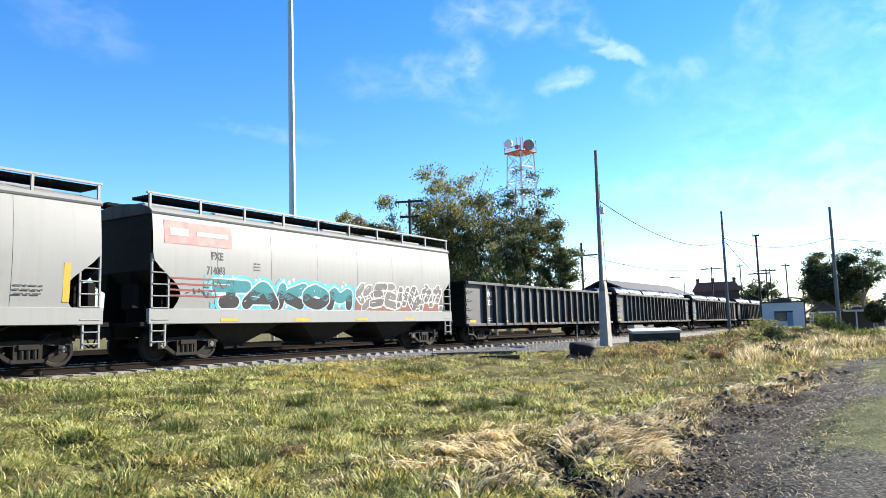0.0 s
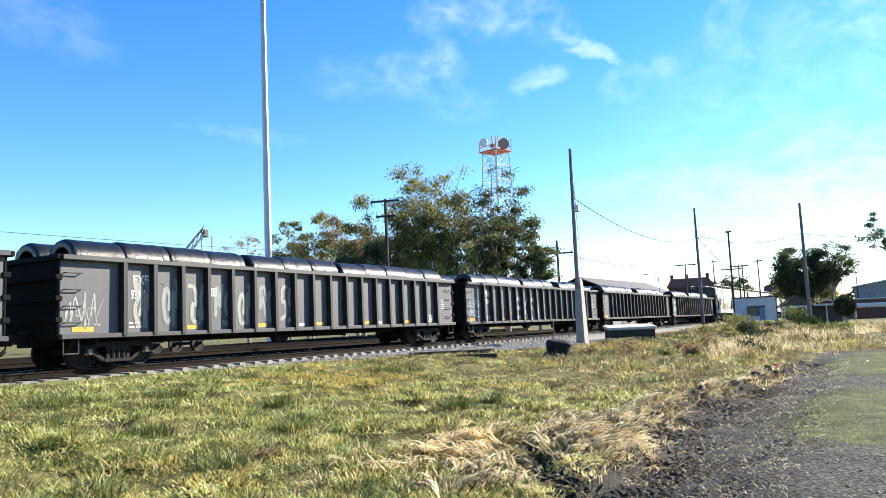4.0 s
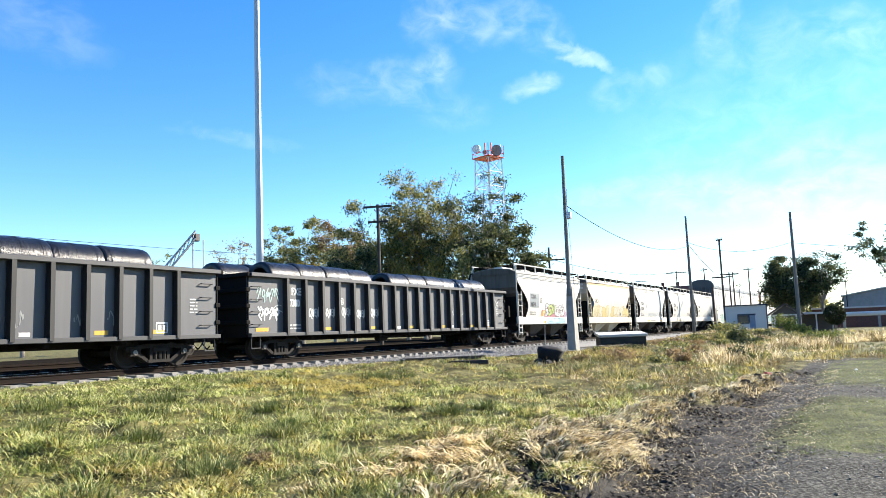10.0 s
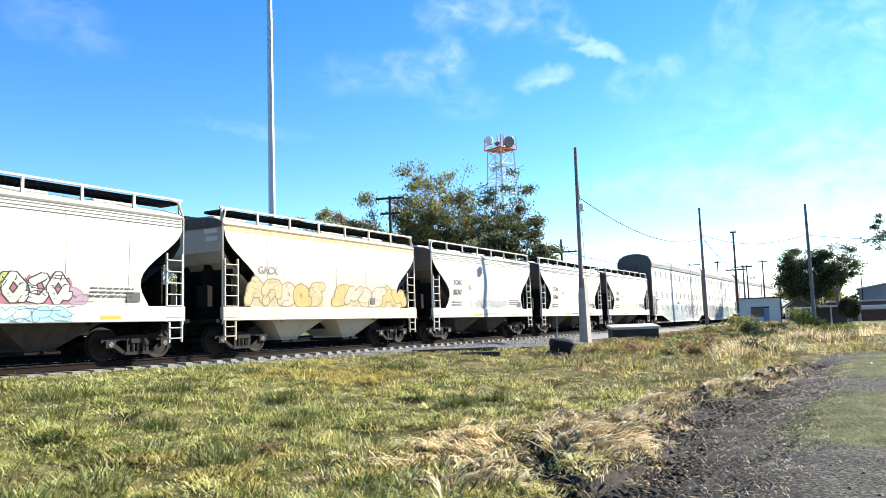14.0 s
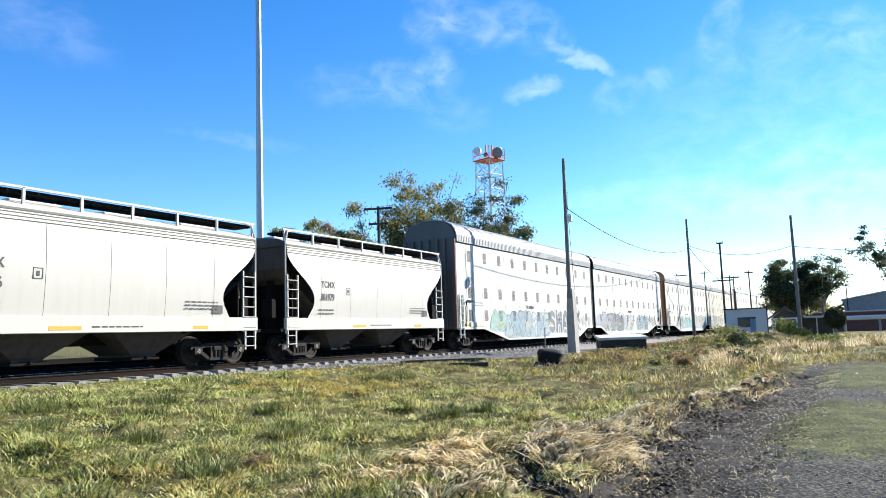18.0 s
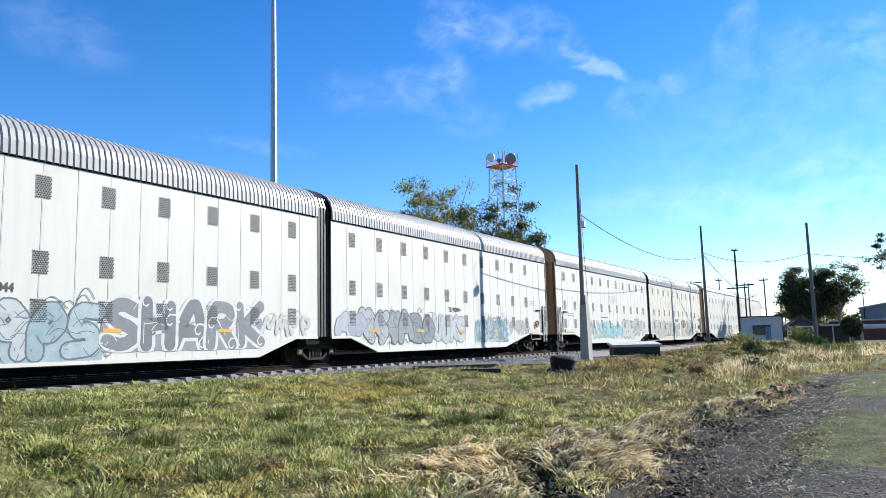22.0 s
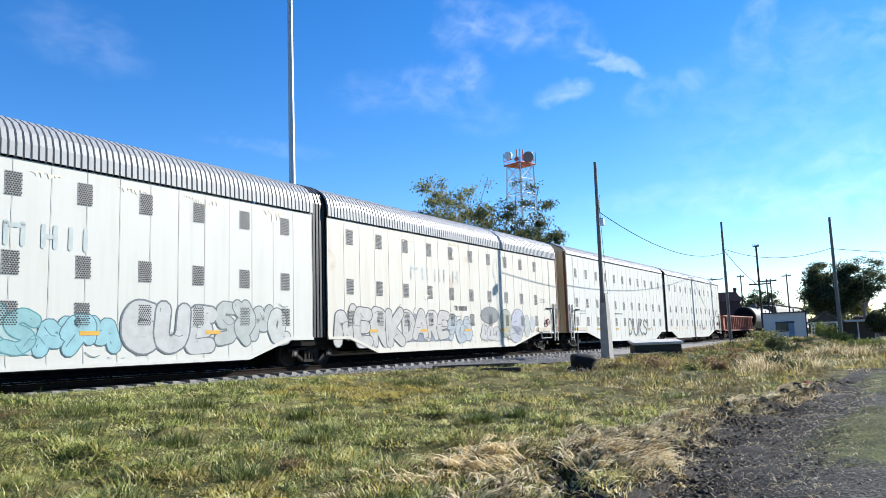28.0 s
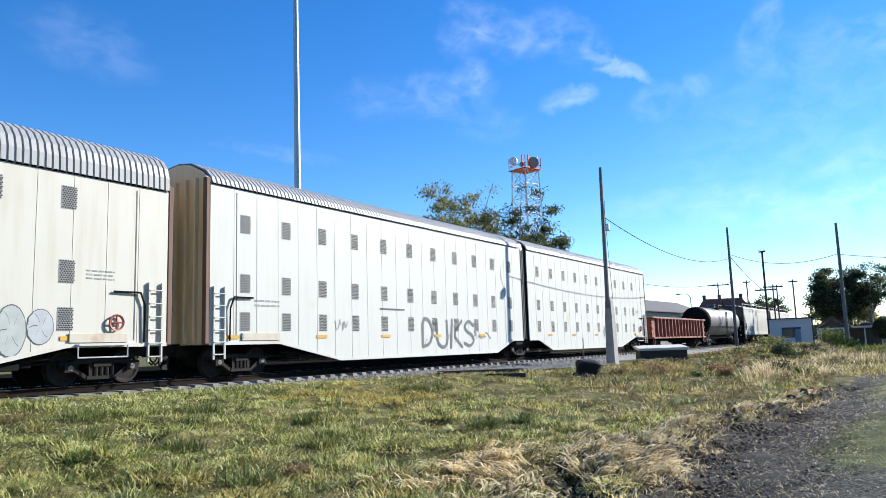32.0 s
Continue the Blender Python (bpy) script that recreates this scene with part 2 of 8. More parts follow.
RACK_END = streaked("end_door_steel", (0.08, 0.0784, 0.076), (0.08, 0.072, 0.064), (0.112, 0.056, 0.028), 0.55, 0.6, 0.6)
RACK_END_BROWN = streaked("brown_end_door_steel", (0.34, 0.24, 0.13), (0.22, 0.14, 0.08), (0.16, 0.07, 0.03), 0.55, 0.6, 0.6)
RED_OXIDE = streaked("red_oxide_paint", (0.24, 0.076, 0.048), (0.176, 0.088, 0.064), (0.096, 0.04, 0.024), 0.6, 0.6, 0.3)
TANK = streaked("tank_paint", (0.136, 0.136, 0.14), (0.08, 0.076, 0.072), (0.112, 0.072, 0.04), 0.45, 0.5, 0.3)
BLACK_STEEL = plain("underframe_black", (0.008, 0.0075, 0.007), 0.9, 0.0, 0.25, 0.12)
# dirt and rust tone darkened further to carry the shade of hopper ends
SHADED_DIRTY_END = streaked("shaded_dirty_sheet", (0.0768, 0.063, 0.051), (0.0357, 0.0306, 0.0255), (0.102, 0.051, 0.0306), 0.7, 0.8, 0.4)
# truck and wheel steel lowered to near black to carry the shade beneath the cars
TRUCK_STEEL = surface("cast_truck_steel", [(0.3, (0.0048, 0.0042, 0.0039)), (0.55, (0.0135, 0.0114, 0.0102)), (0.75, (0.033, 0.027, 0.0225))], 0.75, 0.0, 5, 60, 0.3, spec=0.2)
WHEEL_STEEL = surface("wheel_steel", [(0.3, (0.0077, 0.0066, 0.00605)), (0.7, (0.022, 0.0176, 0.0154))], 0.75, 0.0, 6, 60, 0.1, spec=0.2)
RACK_END_TAN = streaked("tan_end_door_steel", (0.62, 0.52, 0.32), (0.46, 0.32, 0.14), (0.24, 0.11, 0.04), 0.55, 0.5, 0.5)
RUST_POST = streaked("rusty_corner_post", (0.128, 0.072, 0.048), (0.08, 0.048, 0.036), (0.096, 0.04, 0.024), 0.7, 0.6, 0.5)
BEARING = plain("bearing_cap_steel", (0.14, 0.133, 0.126), 0.5, 0.5)
BELLOWS = plain("joint_bellows_black", (0.025, 0.025, 0.027), 0.45)
HOLES = plain("vent_hole_dark", (0.03, 0.03, 0.032), 0.8)
WHITE_MARK = plain("white_marking", (0.622, 0.622, 0.605), 0.6, 0, 0.1)
BLACK_MARK = plain("black_marking", (0.035, 0.035, 0.04), 0.6, 0, 0.2)
YELLOW_MARK = plain("yellow_reflector", (0.465, 0.26, 0.0186), 0.5, 0, 0.15)
COIL = surface("wrapped_wire_rod", [(0.25, (0.003, 0.003, 0.004)), (0.6, (0.007, 0.008, 0.011)), (0.9, (0.03, 0.036, 0.045))], 0.34, 0.0, 1.5, 9, 1.0, stretch=(6, 0.6, 0.6), spec=0.42)
RAIL = surface("rail_steel", [(0.3, (0.00756, 0.00529, 0.00428)), (0.7, (0.0176, 0.0118, 0.00906))], 0.85, 0.0, 3, 60, 0.2, spec=0.1)
RAIL_TOP = plain("polished_rail_head", (0.48, 0.46, 0.44), 0.3, 0.9)
TIE = surface("concrete_sleeper", [(0.3, (0.155, 0.144, 0.133)), (0.7, (0.242, 0.23, 0.213))], 0.9, 0, 4, 50, 0.3, per_object=0.3)
BALLAST = surface("crushed_stone", [(0.2, (0.072, 0.072, 0.0756)), (0.5, (0.173, 0.173, 0.173)), (0.8, (0.288, 0.281, 0.274))], 0.95, 0, 7, 16, 1.0, spec=0.2)
# near-black stone that holds the shade under and behind the train
SHADE_STONE = surface("shade_dark_stone", [(0.2, (0.006, 0.0054, 0.0048)), (0.5, (0.0144, 0.0126, 0.0108)), (0.8, (0.033, 0.0294, 0.0252))], 0.95, 0, 7, 16, 1.0, spec=0.0)
STONE = surface("ballast_stone", [(0.1, (0.0864, 0.0864, 0.09)), (0.5, (0.187, 0.187, 0.187)), (0.9, (0.302, 0.295, 0.288))], 0.95, 0, 3, 30, 0.4, island=0.75, spec=0.2)
WOOD = surface("weathered_pole_wood", [(0.3, (0.084, 0.0805, 0.077)), (0.7, (0.182, 0.175, 0.164))], 0.9, 0, 6, 60, 0.4, stretch=(1, 1, 0.1))
CONCRETE = surface("weathered_concrete", [(0.3, (0.204, 0.197, 0.184)), (0.7, (0.326, 0.313, 0.292))], 0.9, 0, 3, 40, 0.35)
GALVANISED = plain("galvanised_steel", (0.413, 0.427, 0.45), 0.45, 0.3, 0.1)

# ---- builders ----


class Geo:
    """Vertices and faces gathered for one mesh; faces carry a material slot."""

    def __init__(self):
        self.v, self.f, self.s = [], [], []

    def add(self, verts, faces, slot=0):
        k = len(self.v)
        self.v += verts
        self.f += [tuple(i + k for i in f) for f in faces]
        self.s += [slot] * len(faces)
        return self

    def box(self, x0, x1, y0, y1, z0, z1, slot=0):
        v = [(x, y, z) for z in (z0, z1) for x, y in ((x0, y0), (x1, y0), (x1, y1), (x0, y1))]
        return self.add(v, [(3, 2, 1, 0), (4, 5, 6, 7), (0, 1, 5, 4), (1, 2, 6, 5), (2, 3, 7, 6), (3, 0, 4, 7)], slot)

    def cbox(self, x0, x1, y0, y1, z0, z1, c=0.02, slot=0):
        """A box with its edges cut off by c."""
        v, ids = [], {}
        for ix, x in enumerate((x0, x1)):
            for iy, y in enumerate((y0, y1)):
                for iz, z in enumerate((z0, z1)):
                    sx, sy, sz = (c if ix == 0 else -c), (c if iy == 0 else -c), (c if iz == 0 else -c)
                    for a, p in enumerate(((x, y + sy, z + sz), (x + sx, y, z + sz), (x + sx, y + sy, z))):
                        ids[ix, iy, iz, a] = len(v)
                        v.append(p)
        f = []
        for q in (0, 1):
            f.append([ids[q, a, b, 0] for a, b in ((0, 0), (1, 0), (1, 1), (0, 1))])
            f.append([ids[a, q, b, 1] for a, b in ((0, 0), (1, 0), (1, 1), (0, 1))])
            f.append([ids[a, b, q, 2] for a, b in ((0, 0), (1, 0), (1, 1), (0, 1))])
            for r in (0, 1):
                f.append([ids[q, r, 0, 0], ids[q, r, 1, 0], ids[q, r, 1, 1], ids[q, r, 0, 1]])
                f.append([ids[q, 0, r, 0], ids[q, 1, r, 0], ids[q, 1, r, 2], ids[q, 0, r, 2]])
                f.append([ids[0, q, r, 1], ids[1, q, r, 1], ids[1, q, r, 2], ids[0, q, r, 2]])
                for s in (0, 1):
                    f.append([ids[q, r, s, a] for a in range(3)])
        return self.add(v, f, slot)

    def rod(self, a, b, r, r2=None, n=8, slot=0, caps=True):
        a, b = Vector(a), Vector(b)
        r2 = r if r2 is None else r2
        d = (b - a).normalized()
        u = d.orthogonal().normalized()
        w = d.cross(u)
        v = []
        for p, q in ((a, r), (b, r2)):
            v += [tuple(p + (u * math.cos(t) + w * math.sin(t)) * q) for t in (2 * math.pi * i / n for i in range(n))]
        f = [(i, (i + 1) % n, n + (i + 1) % n, n + i) for i in range(n)]
        if caps:
            f += [tuple(range(n))[::-1], tuple(range(n, 2 * n))]
        return self.add(v, f, slot)

    def pipe(self, pts, r, n=6, slot=0):
        for a, b in zip(pts, pts[1:]):
            self.rod(a, b, r, None, n, slot)
        return self

    def slab(self, poly, y0, y1, slot=0):
        """A polygon in x and z, given depth along y."""
        n = len(poly)
        v = [(x, y0, z) for x, z in poly] + [(x, y1, z) for x, z in poly]
        f = [tuple(range(n)), tuple(range(n, 2 * n))[::-1]]
        f += [(i, n + i, n + (i + 1) % n, (i + 1) % n) for i in range(n)]
        return self.add(v, f, slot)

    def beam(self, poly, x0, x1, slot=0):
        """A polygon in y and z, drawn out along x."""
        n = len(poly)
        v = [(x0, y, z) for y, z in poly] + [(x1, y, z) for y, z in poly]
        f = [tuple(range(n)), tuple(range(n, 2 * n))[::-1]]
        f += [(i, n + i, n + (i + 1) % n, (i + 1) % n) for i in range(n)]
        return self.add(v, f, slot)

    def skin(self, rows, slot=0, loop=False):
        """A sheet over rows of points, all rows equally long."""
        n = len(rows[0])
        v = [p for r in rows for p in r]
        f = []
        for i in range(len(rows) - 1):
            for j in range(n if loop else n - 1):
                k = (j + 1) % n
                f.append((i * n + j, i * n + k, (i + 1) * n + k, (i + 1) * n + j))
        return self.add(v, f, slot)

    def mesh(self, name, *materials, soft=False):
        me = bpy.data.meshes.new(name)
        me.from_pydata(self.v, [], self.f)
        for m in materials:
            me.materials.append(m)
        if len(materials) > 1:
            me.polygons.foreach_set("material_index", self.s)
        if soft:
            me.polygons.foreach_set("use_smooth", [True] * len(self.f))
        bm = bmesh.new()
        bm.from_mesh(me)
        bmesh.ops.recalc_face_normals(bm, faces=bm.faces)
        bm.to_mesh(me)
        bm.free()
        return me


def thing(name, label, category, group="", m=None, kind=""):
    ob = tagged(new(name), label, category, group, kind)
    if m is not None:
        ob.matrix_basis = m
    return ob


def part(name, geo, material, parent, label="", m=None, soft=False):
    """One mesh object under a thing or part. geo: a Geo, or a mesh to share."""
    me = geo if isinstance(geo, bpy.types.Mesh) else geo.mesh(name, *(material if isinstance(material, tuple) else (material,)), soft=soft)
    ob = new(name, me)
    ob.parent = parent
    if m is not None:
        ob.matrix_basis = m
    if label:
        ob["label"] = label
    return ob


def solid(name, geo, material, label, category, group="", kind="", m=None, soft=False):
    me = geo if isinstance(geo, bpy.types.Mesh) else geo.mesh(name, *(material if isinstance(material, tuple) else (material,)), soft=soft)
    ob = tagged(new(name, me), label, category, group, kind)
    if m is not None:
        ob.matrix_basis = m
    return ob


def lettering(text, size, material, parent, x, z, y, name="lettering", squeeze=0.85):
    """Flat letters on a side that faces the camera: x, z is their lower left corner."""
    cu = bpy.data.curves.new("letters", "FONT")
    cu.body, cu.size, cu.extrude, cu.offset = text, size * 1.37, 0.002, size * 0.035
    ob = bpy.data.objects.new("letters", cu)
    scene.collection.objects.link(ob)
    me = bpy.data.meshes.new_from_object(ob.evaluated_get(bpy.context.evaluated_depsgraph_get()))
    bpy.data.objects.remove(ob)
    me.materials.clear()
    me.materials.append(material)
    return part(name, me, None, parent, "", Matrix.Translation((x, y, z)) @ Matrix.Rotation(radians(90), 4, "X") @ Matrix.Diagonal((squeeze, 1, 1, 1)))


# ---- the land: one sheet to the horizon ----
LAWNS = ((12.8, 0.2, 3.4, 1.35), (24.5, -0.9, 6.5, 2.3), (13.0, -6.0, 7.0, 3.2), (-1.0, -3.0, 6.0, 4.0))     # green patches of the worn yard


def lawn_at(x, y):
    k = max(1 - ((x - gx) / rx) ** 2 - ((y - gy) / ry) ** 2 for gx, gy, rx, ry in LAWNS)
    return k + 0.5 * noise.noise((x * 0.6, y * 0.6, 21)) + 0.35 * noise.noise((x * 2.1, y * 2.1, 22))


def land_material():
    m = bpy.data.materials.new("field_soil")
    m.use_nodes = True
    n, l = m.node_tree.nodes, m.node_tree
    b = n["Principled BSDF"]
    co = n.new("ShaderNodeTexCoord")

    def wave(scale, detail=6, stretch=(1, 1, 1)):
        mp, t = n.new("ShaderNodeMapping"), n.new("ShaderNodeTexNoise")
        mp.inputs["Scale"].default_value = stretch
        t.inputs["Scale"].default_value, t.inputs["Detail"].default_value = scale, detail
        link(l, co.outputs["Object"], mp.inputs[0])
        link(l, mp.outputs[0], t.inputs[0])
        return t.outputs[0]

    def calc(op, a, c):
        k = n.new("ShaderNodeMath")
        k.operation = op
        for i, v in enumerate((a, c)):
            if isinstance(v, (int, float)):
                k.inputs[i].default_value = v
            else:
                link(l, v, k.inputs[i])
        return k.outputs[0]

    def blend(fac, a, c):
        k = n.new("ShaderNodeMix")
        k.data_type = "RGBA"
        link(l, fac, k.inputs[0])
        link(l, a, k.inputs[6])
        link(l, c, k.inputs[7])
        return k.outputs[2]

    def span(v, lo, hi):
        k = n.new("ShaderNodeMapRange")
        k.interpolation_type = "SMOOTHSTEP"
        k.inputs[1].default_value, k.inputs[2].default_value = lo, hi
        link(l, v, k.inputs[0])
        return k.outputs[0]

    xyz = n.new("ShaderNodeSeparateXYZ")
    link(l, co.outputs["Object"], xyz.inputs[0])
    x, y = xyz.outputs[0], xyz.outputs[1]
    y2 = calc("ADD", y, calc("MULTIPLY", calc("SUBTRACT", wave(0.7), 0.5), 1.0))
    big, mid, fine = wave(0.35), wave(2.2), wave(26, 10)
    grain = calc("ADD", calc("MULTIPLY", mid, 0.5), calc("MULTIPLY", fine, 0.5))

    def stops(fac, *s):
        r = ramp_of(n, list(s))
        link(l, fac, r.inputs[0])
        return r.outputs[0]

    meadow = stops(grain, (0.34, (0.012, 0.012, 0.005)), (0.48, (0.075, 0.070, 0.024)), (0.62, (0.22, 0.195, 0.075)), (0.74, (0.36, 0.31, 0.14)))
    dirt = stops(grain, (0.32, (0.008, 0.008, 0.007)), (0.5, (0.026, 0.024, 0.022)), (0.7, (0.075, 0.069, 0.062)))
    gravel = stops(fine, (0.37, (0.007, 0.007, 0.006)), (0.5, (0.030, 0.030, 0.027)), (0.66, (0.105, 0.104, 0.09)))
    lawn = stops(grain, (0.36, (0.014, 0.017, 0.006)), (0.5, (0.052, 0.060, 0.018)), (0.68, (0.135, 0.138, 0.048)))
    green = None
    for gx, gy, rx, ry in LAWNS:
        u, v = calc("DIVIDE", calc("SUBTRACT", x, gx), rx), calc("DIVIDE", calc("SUBTRACT", y, gy), ry)
        k = calc("SUBTRACT", 1.0, calc("ADD", calc("MULTIPLY", u, u), calc("MULTIPLY", v, v)))
        green = k if green is None else calc("MAXIMUM", green, k)
    green = calc("ADD", green, calc("MULTIPLY", calc("SUBTRACT", calc("ADD", big, mid), 1.0), 1.6))
    yard = blend(span(green, -0.1, 0.45), gravel, lawn)
    c = blend(span(y2, 1.2, 1.75), yard, dirt)
    scaled = n.new("ShaderNodeMath")
    scaled.operation = "DIVIDE"
    link(l, x, scaled.inputs[0])
    scaled.inputs[1].default_value = 32.0
    edge = stops(scaled.outputs[0], *[(p / 32.0, (q / 4, q / 4, q / 4)) for p, q in EDGE])
    y3 = calc("SUBTRACT", calc("ADD", y, calc("MULTIPLY", calc("SUBTRACT", wave(1.6), 0.5), 0.7)), calc("MULTIPLY", edge, 4.0))
    near_rut = span(y3, -0.06, 0.12)
    c = blend(near_rut, c, meadow)
    far = span(x, 26, 40)
    c = blend(far, c, meadow)
    link(l, c, b.inputs["Base Color"])
    b.inputs["Roughness"].default_value = 0.95
    b.inputs["Specular IOR Level"].default_value = 0.15
    bp = n.new("ShaderNodeBump")
    bp.inputs["Strength"].default_value, bp.inputs["Distance"].default_value = 0.9, 0.05
    link(l, grain, bp.inputs["Height"])
    link(l, bp.outputs[0], b.inputs["Normal"])
    return m


def steps(*spans):
    out = []
    for a, b, d in spans:
        k = max(1, round((b - a) / d))
        out += [a + (b - a) * i / k for i in range(k)]
    return out + [spans[-1][1]]


LAND_X = steps((-2500, -300, 440), (-300, -40, 52), (-40, 0, 8), (0, 30, 0.22), (30, 66, 0.5), (66, 110, 4), (110, 160, 10), (160, 400, 60), (400, 2500, 525))
LAND_Y = steps((-2500, -300, 440), (-300, -30, 45), (-30, -6, 3), (-6, 1.4, 0.22), (1.4, 3.6, 0.08), (3.6, 16, 0.22), (16, 30, 2.0), (30, 120, 15), (120, 400, 70), (400, 2500, 525))
def relief(x, y):
    """Humps and hollows of the field."""
    if not (-8 < y < 18 and 0 < x < 59):
        return 0.0
    far = smooth(24, 34, x) * smooth(1.0, 3.0, y) * (1 - smooth(10.5, 12.5, y))
    near = smooth(3.4, 5.0, y) * (1 - smooth(13.0, 15.5, y)) * (1 - smooth(26, 32, x))
    hump = max(0.0, noise.noise((x * 1.15, y * 1.15, 50)) + 0.35 * noise.noise((x * 2.9, y * 2.9, 51)))
    return 0.06 * (noise.noise((x * 0.8, y * 0.8, 0)) + 0.7 * noise.noise((x * 2.3, y * 2.3, 3))) + 0.16 * near * hump + far * (0.26 * noise.noise((x * 0.33, y * 0.5, 17)) + 0.22 * max(0.0, noise.noise((x * 0.9, y * 0.9, 52))))


land = Geo()
land.skin([[(x, y, ground_z(x, y) - 0.35 * smooth(17.2, 18.5, y) * (1 - smooth(30, 34, y))
             + relief(x, y))
            for y in LAND_Y] for x in LAND_X])
solid("ground", land, land_material(), "dry grassy field with a dark rutted earth strip beside it", "ground", kind="structure", soft=True)

# ---- railway: ballast beds, sleepers, rails ----
RAIL_X = [x for x in range(-330, 430, 5)]


def bed(name, dy, dz, half, toe, label):
    """A bank of crushed stone along the track."""
    prof = [(-half - toe, -0.95), (-half, -0.36), (-1.42, -0.31), (-1.12, -0.22), (-0.72, -0.2), (0.72, -0.2), (1.12, -0.22), (1.42, -0.31), (half, -0.36), (half + toe, -0.95)]
    g = Geo()
    g.skin([[(x, track_y(x) + dy + a, GRADE * x + dz + b) for a, b in prof] for x in RAIL_X])
    # slot 1, from the near rail back: under-train shade put into the stone colour
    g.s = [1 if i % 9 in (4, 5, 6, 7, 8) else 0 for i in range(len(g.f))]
    return solid(name, g, (BALLAST if dy == 0 else SHADE_STONE, SHADE_STONE), label, "ballast", kind="structure")


bed("ballast", 0, 0, 1.9, 1.3, "grey crushed stone bed under the main track")
bed("ballast_far", 5.5, 0.15, 1.8, 1.2, "crushed stone bed under the further track, coloured shade-dark")

RAIL_PROFILE = [(-0.07, -0.17), (0.07, -0.17), (0.07, -0.155), (0.012, -0.13), (0.012, -0.05), (0.036, -0.035), (0.036, 0.0), (-0.036, 0.0), (-0.036, -0.035), (-0.012, -0.05), (-0.012, -0.13), (-0.07, -0.155)]


def rail(dy, dz, label):
    g = Geo()
    g.skin([[(x, track_y(x) + dy + a, GRADE * x + dz + b) for a, b in RAIL_PROFILE] for x in RAIL_X], loop=True)
    g.s = [1 if i % 12 == 6 else 0 for i in range(len(g.f))]
    return solid("rail", g, (RAIL, RAIL_TOP if dz == 0 else RAIL), label, "rail", "rails of the railway", kind="structure")


for side_y in (-0.755, 0.755):
    rail(side_y, 0, "steel running rail with a polished head")
    rail(5.5 + side_y, 0.15, "rusty steel rail of the further track")

# ---- moving stock: shared parts ----
WHEEL_R = 0.457


def wheelset_mesh():
    g = Geo()
    for s in (-1, 1):
        y = s * 0.755
        prof = [(0.06, 0.13), (0.13, 0.12), (0.16, 0.035), (0.34, 0.025), (0.38, 0.06), (0.44, 0.065), (WHEEL_R, 0.05), (WHEEL_R, -0.05), (WHEEL_R + 0.025, -0.06), (WHEEL_R + 0.025, -0.085), (0.38, -0.08), (0.34, -0.01), (0.16, -0.005), (0.13, -0.08), (0.06, -0.08)]
        n = 26
        g.skin([[(r * math.cos(2 * math.pi * i / n), y + s * d, r * math.sin(2 * math.pi * i / n)) for i in range(n)] for r, d in prof], loop=True)
        g.rod((0, y, 0), (0, s * 1.12, 0), 0.085, None, 12)
        g.rod((0, s * 1.10, 0), (0, s * 1.155, 0), 0.10, 0.075, 12, 1)
        for k in range(3):
            a = 2 * math.pi * k / 3
            g.rod((0.05 * math.cos(a), s * 1.155, 0.05 * math.sin(a)), (0.05 * math.cos(a), s * 1.175, 0.05 * math.sin(a)), 0.016, None, 6, 1)
    g.rod((0, -0.7, 0), (0, 0.7, 0), 0.085, None, 10)
    return g.mesh("wheelset", WHEEL_STEEL, BEARING)


def side_frame_mesh():
    g = Geo()
    # outer ring with the two slots and the spring opening cut by building its bars
    g.slab([(-1.17, 0.50), (-1.14, 0.61), (-0.85, 0.63), (-0.55, 0.69), (0.55, 0.69), (0.85, 0.63), (1.14, 0.61), (1.17, 0.50), (0.85, 0.50), (0.55, 0.57), (-0.55, 0.57), (-0.85, 0.50)], -0.07, 0.07)
    g.slab([(-0.42, 0.15), (0.42, 0.15), (0.42, 0.24), (-0.42, 0.24)], -0.10, 0.10)
    for s in (-1, 1):
        g.slab([(s * 0.42, 0.15), (s * 0.42, 0.26), (s * 0.80, 0.52), (s * 0.98, 0.50)], -0.08, 0.08)
        g.slab([(s * 0.26, 0.2), (s * 0.36, 0.2), (s * 0.36, 0.6), (s * 0.26, 0.6)], -0.08, 0.08)
        g.slab([(s * 1.05, 0.36), (s * 0.74, 0.36), (s * 0.74, 0.56), (s * 1.05, 0.56)], -0.13, -0.07)
    for i in (-0.16, 0.0, 0.16):
        g.rod((i, -0.05, 0.24), (i, -0.05, 0.48), 0.065, None, 8)
    g.cbox(-0.27, 0.27, -0.13, 0.1, 0.46, 0.60, 0.02)
    return g.mesh("side_frame", TRUCK_STEEL)


WHEELSET = wheelset_mesh()
SIDE_FRAME = side_frame_mesh()
BOLSTER = Geo().cbox(-0.2, 0.2, -1.0, 1.0, 0.42, 0.72, 0.03).rod((0, 0, 0.7), (0, 0, 0.92), 0.3, None, 14).mesh("bolster", TRUCK_STEEL)
COUPLER = Geo().cbox(-0.55, 0.12, -0.13, 0.13, 0.72, 1.0, 0.03).cbox(0.02, 0.34, -0.17, 0.2, 0.68, 1.02, 0.05).cbox(-0.9, -0.3, -0.22, 0.22, 0.65, 1.05, 0.02).mesh("coupler", TRUCK_STEEL)
HOSE = Geo().pipe([(0, -0.5, 0.85), (0.1, -0.5, 0.6), (0.28, -0.48, 0.45), (0.42, -0.45, 0.55)], 0.022).mesh("air_hose", BLACK_STEEL)
ROLLING = []     # (wheelset, place on its car)


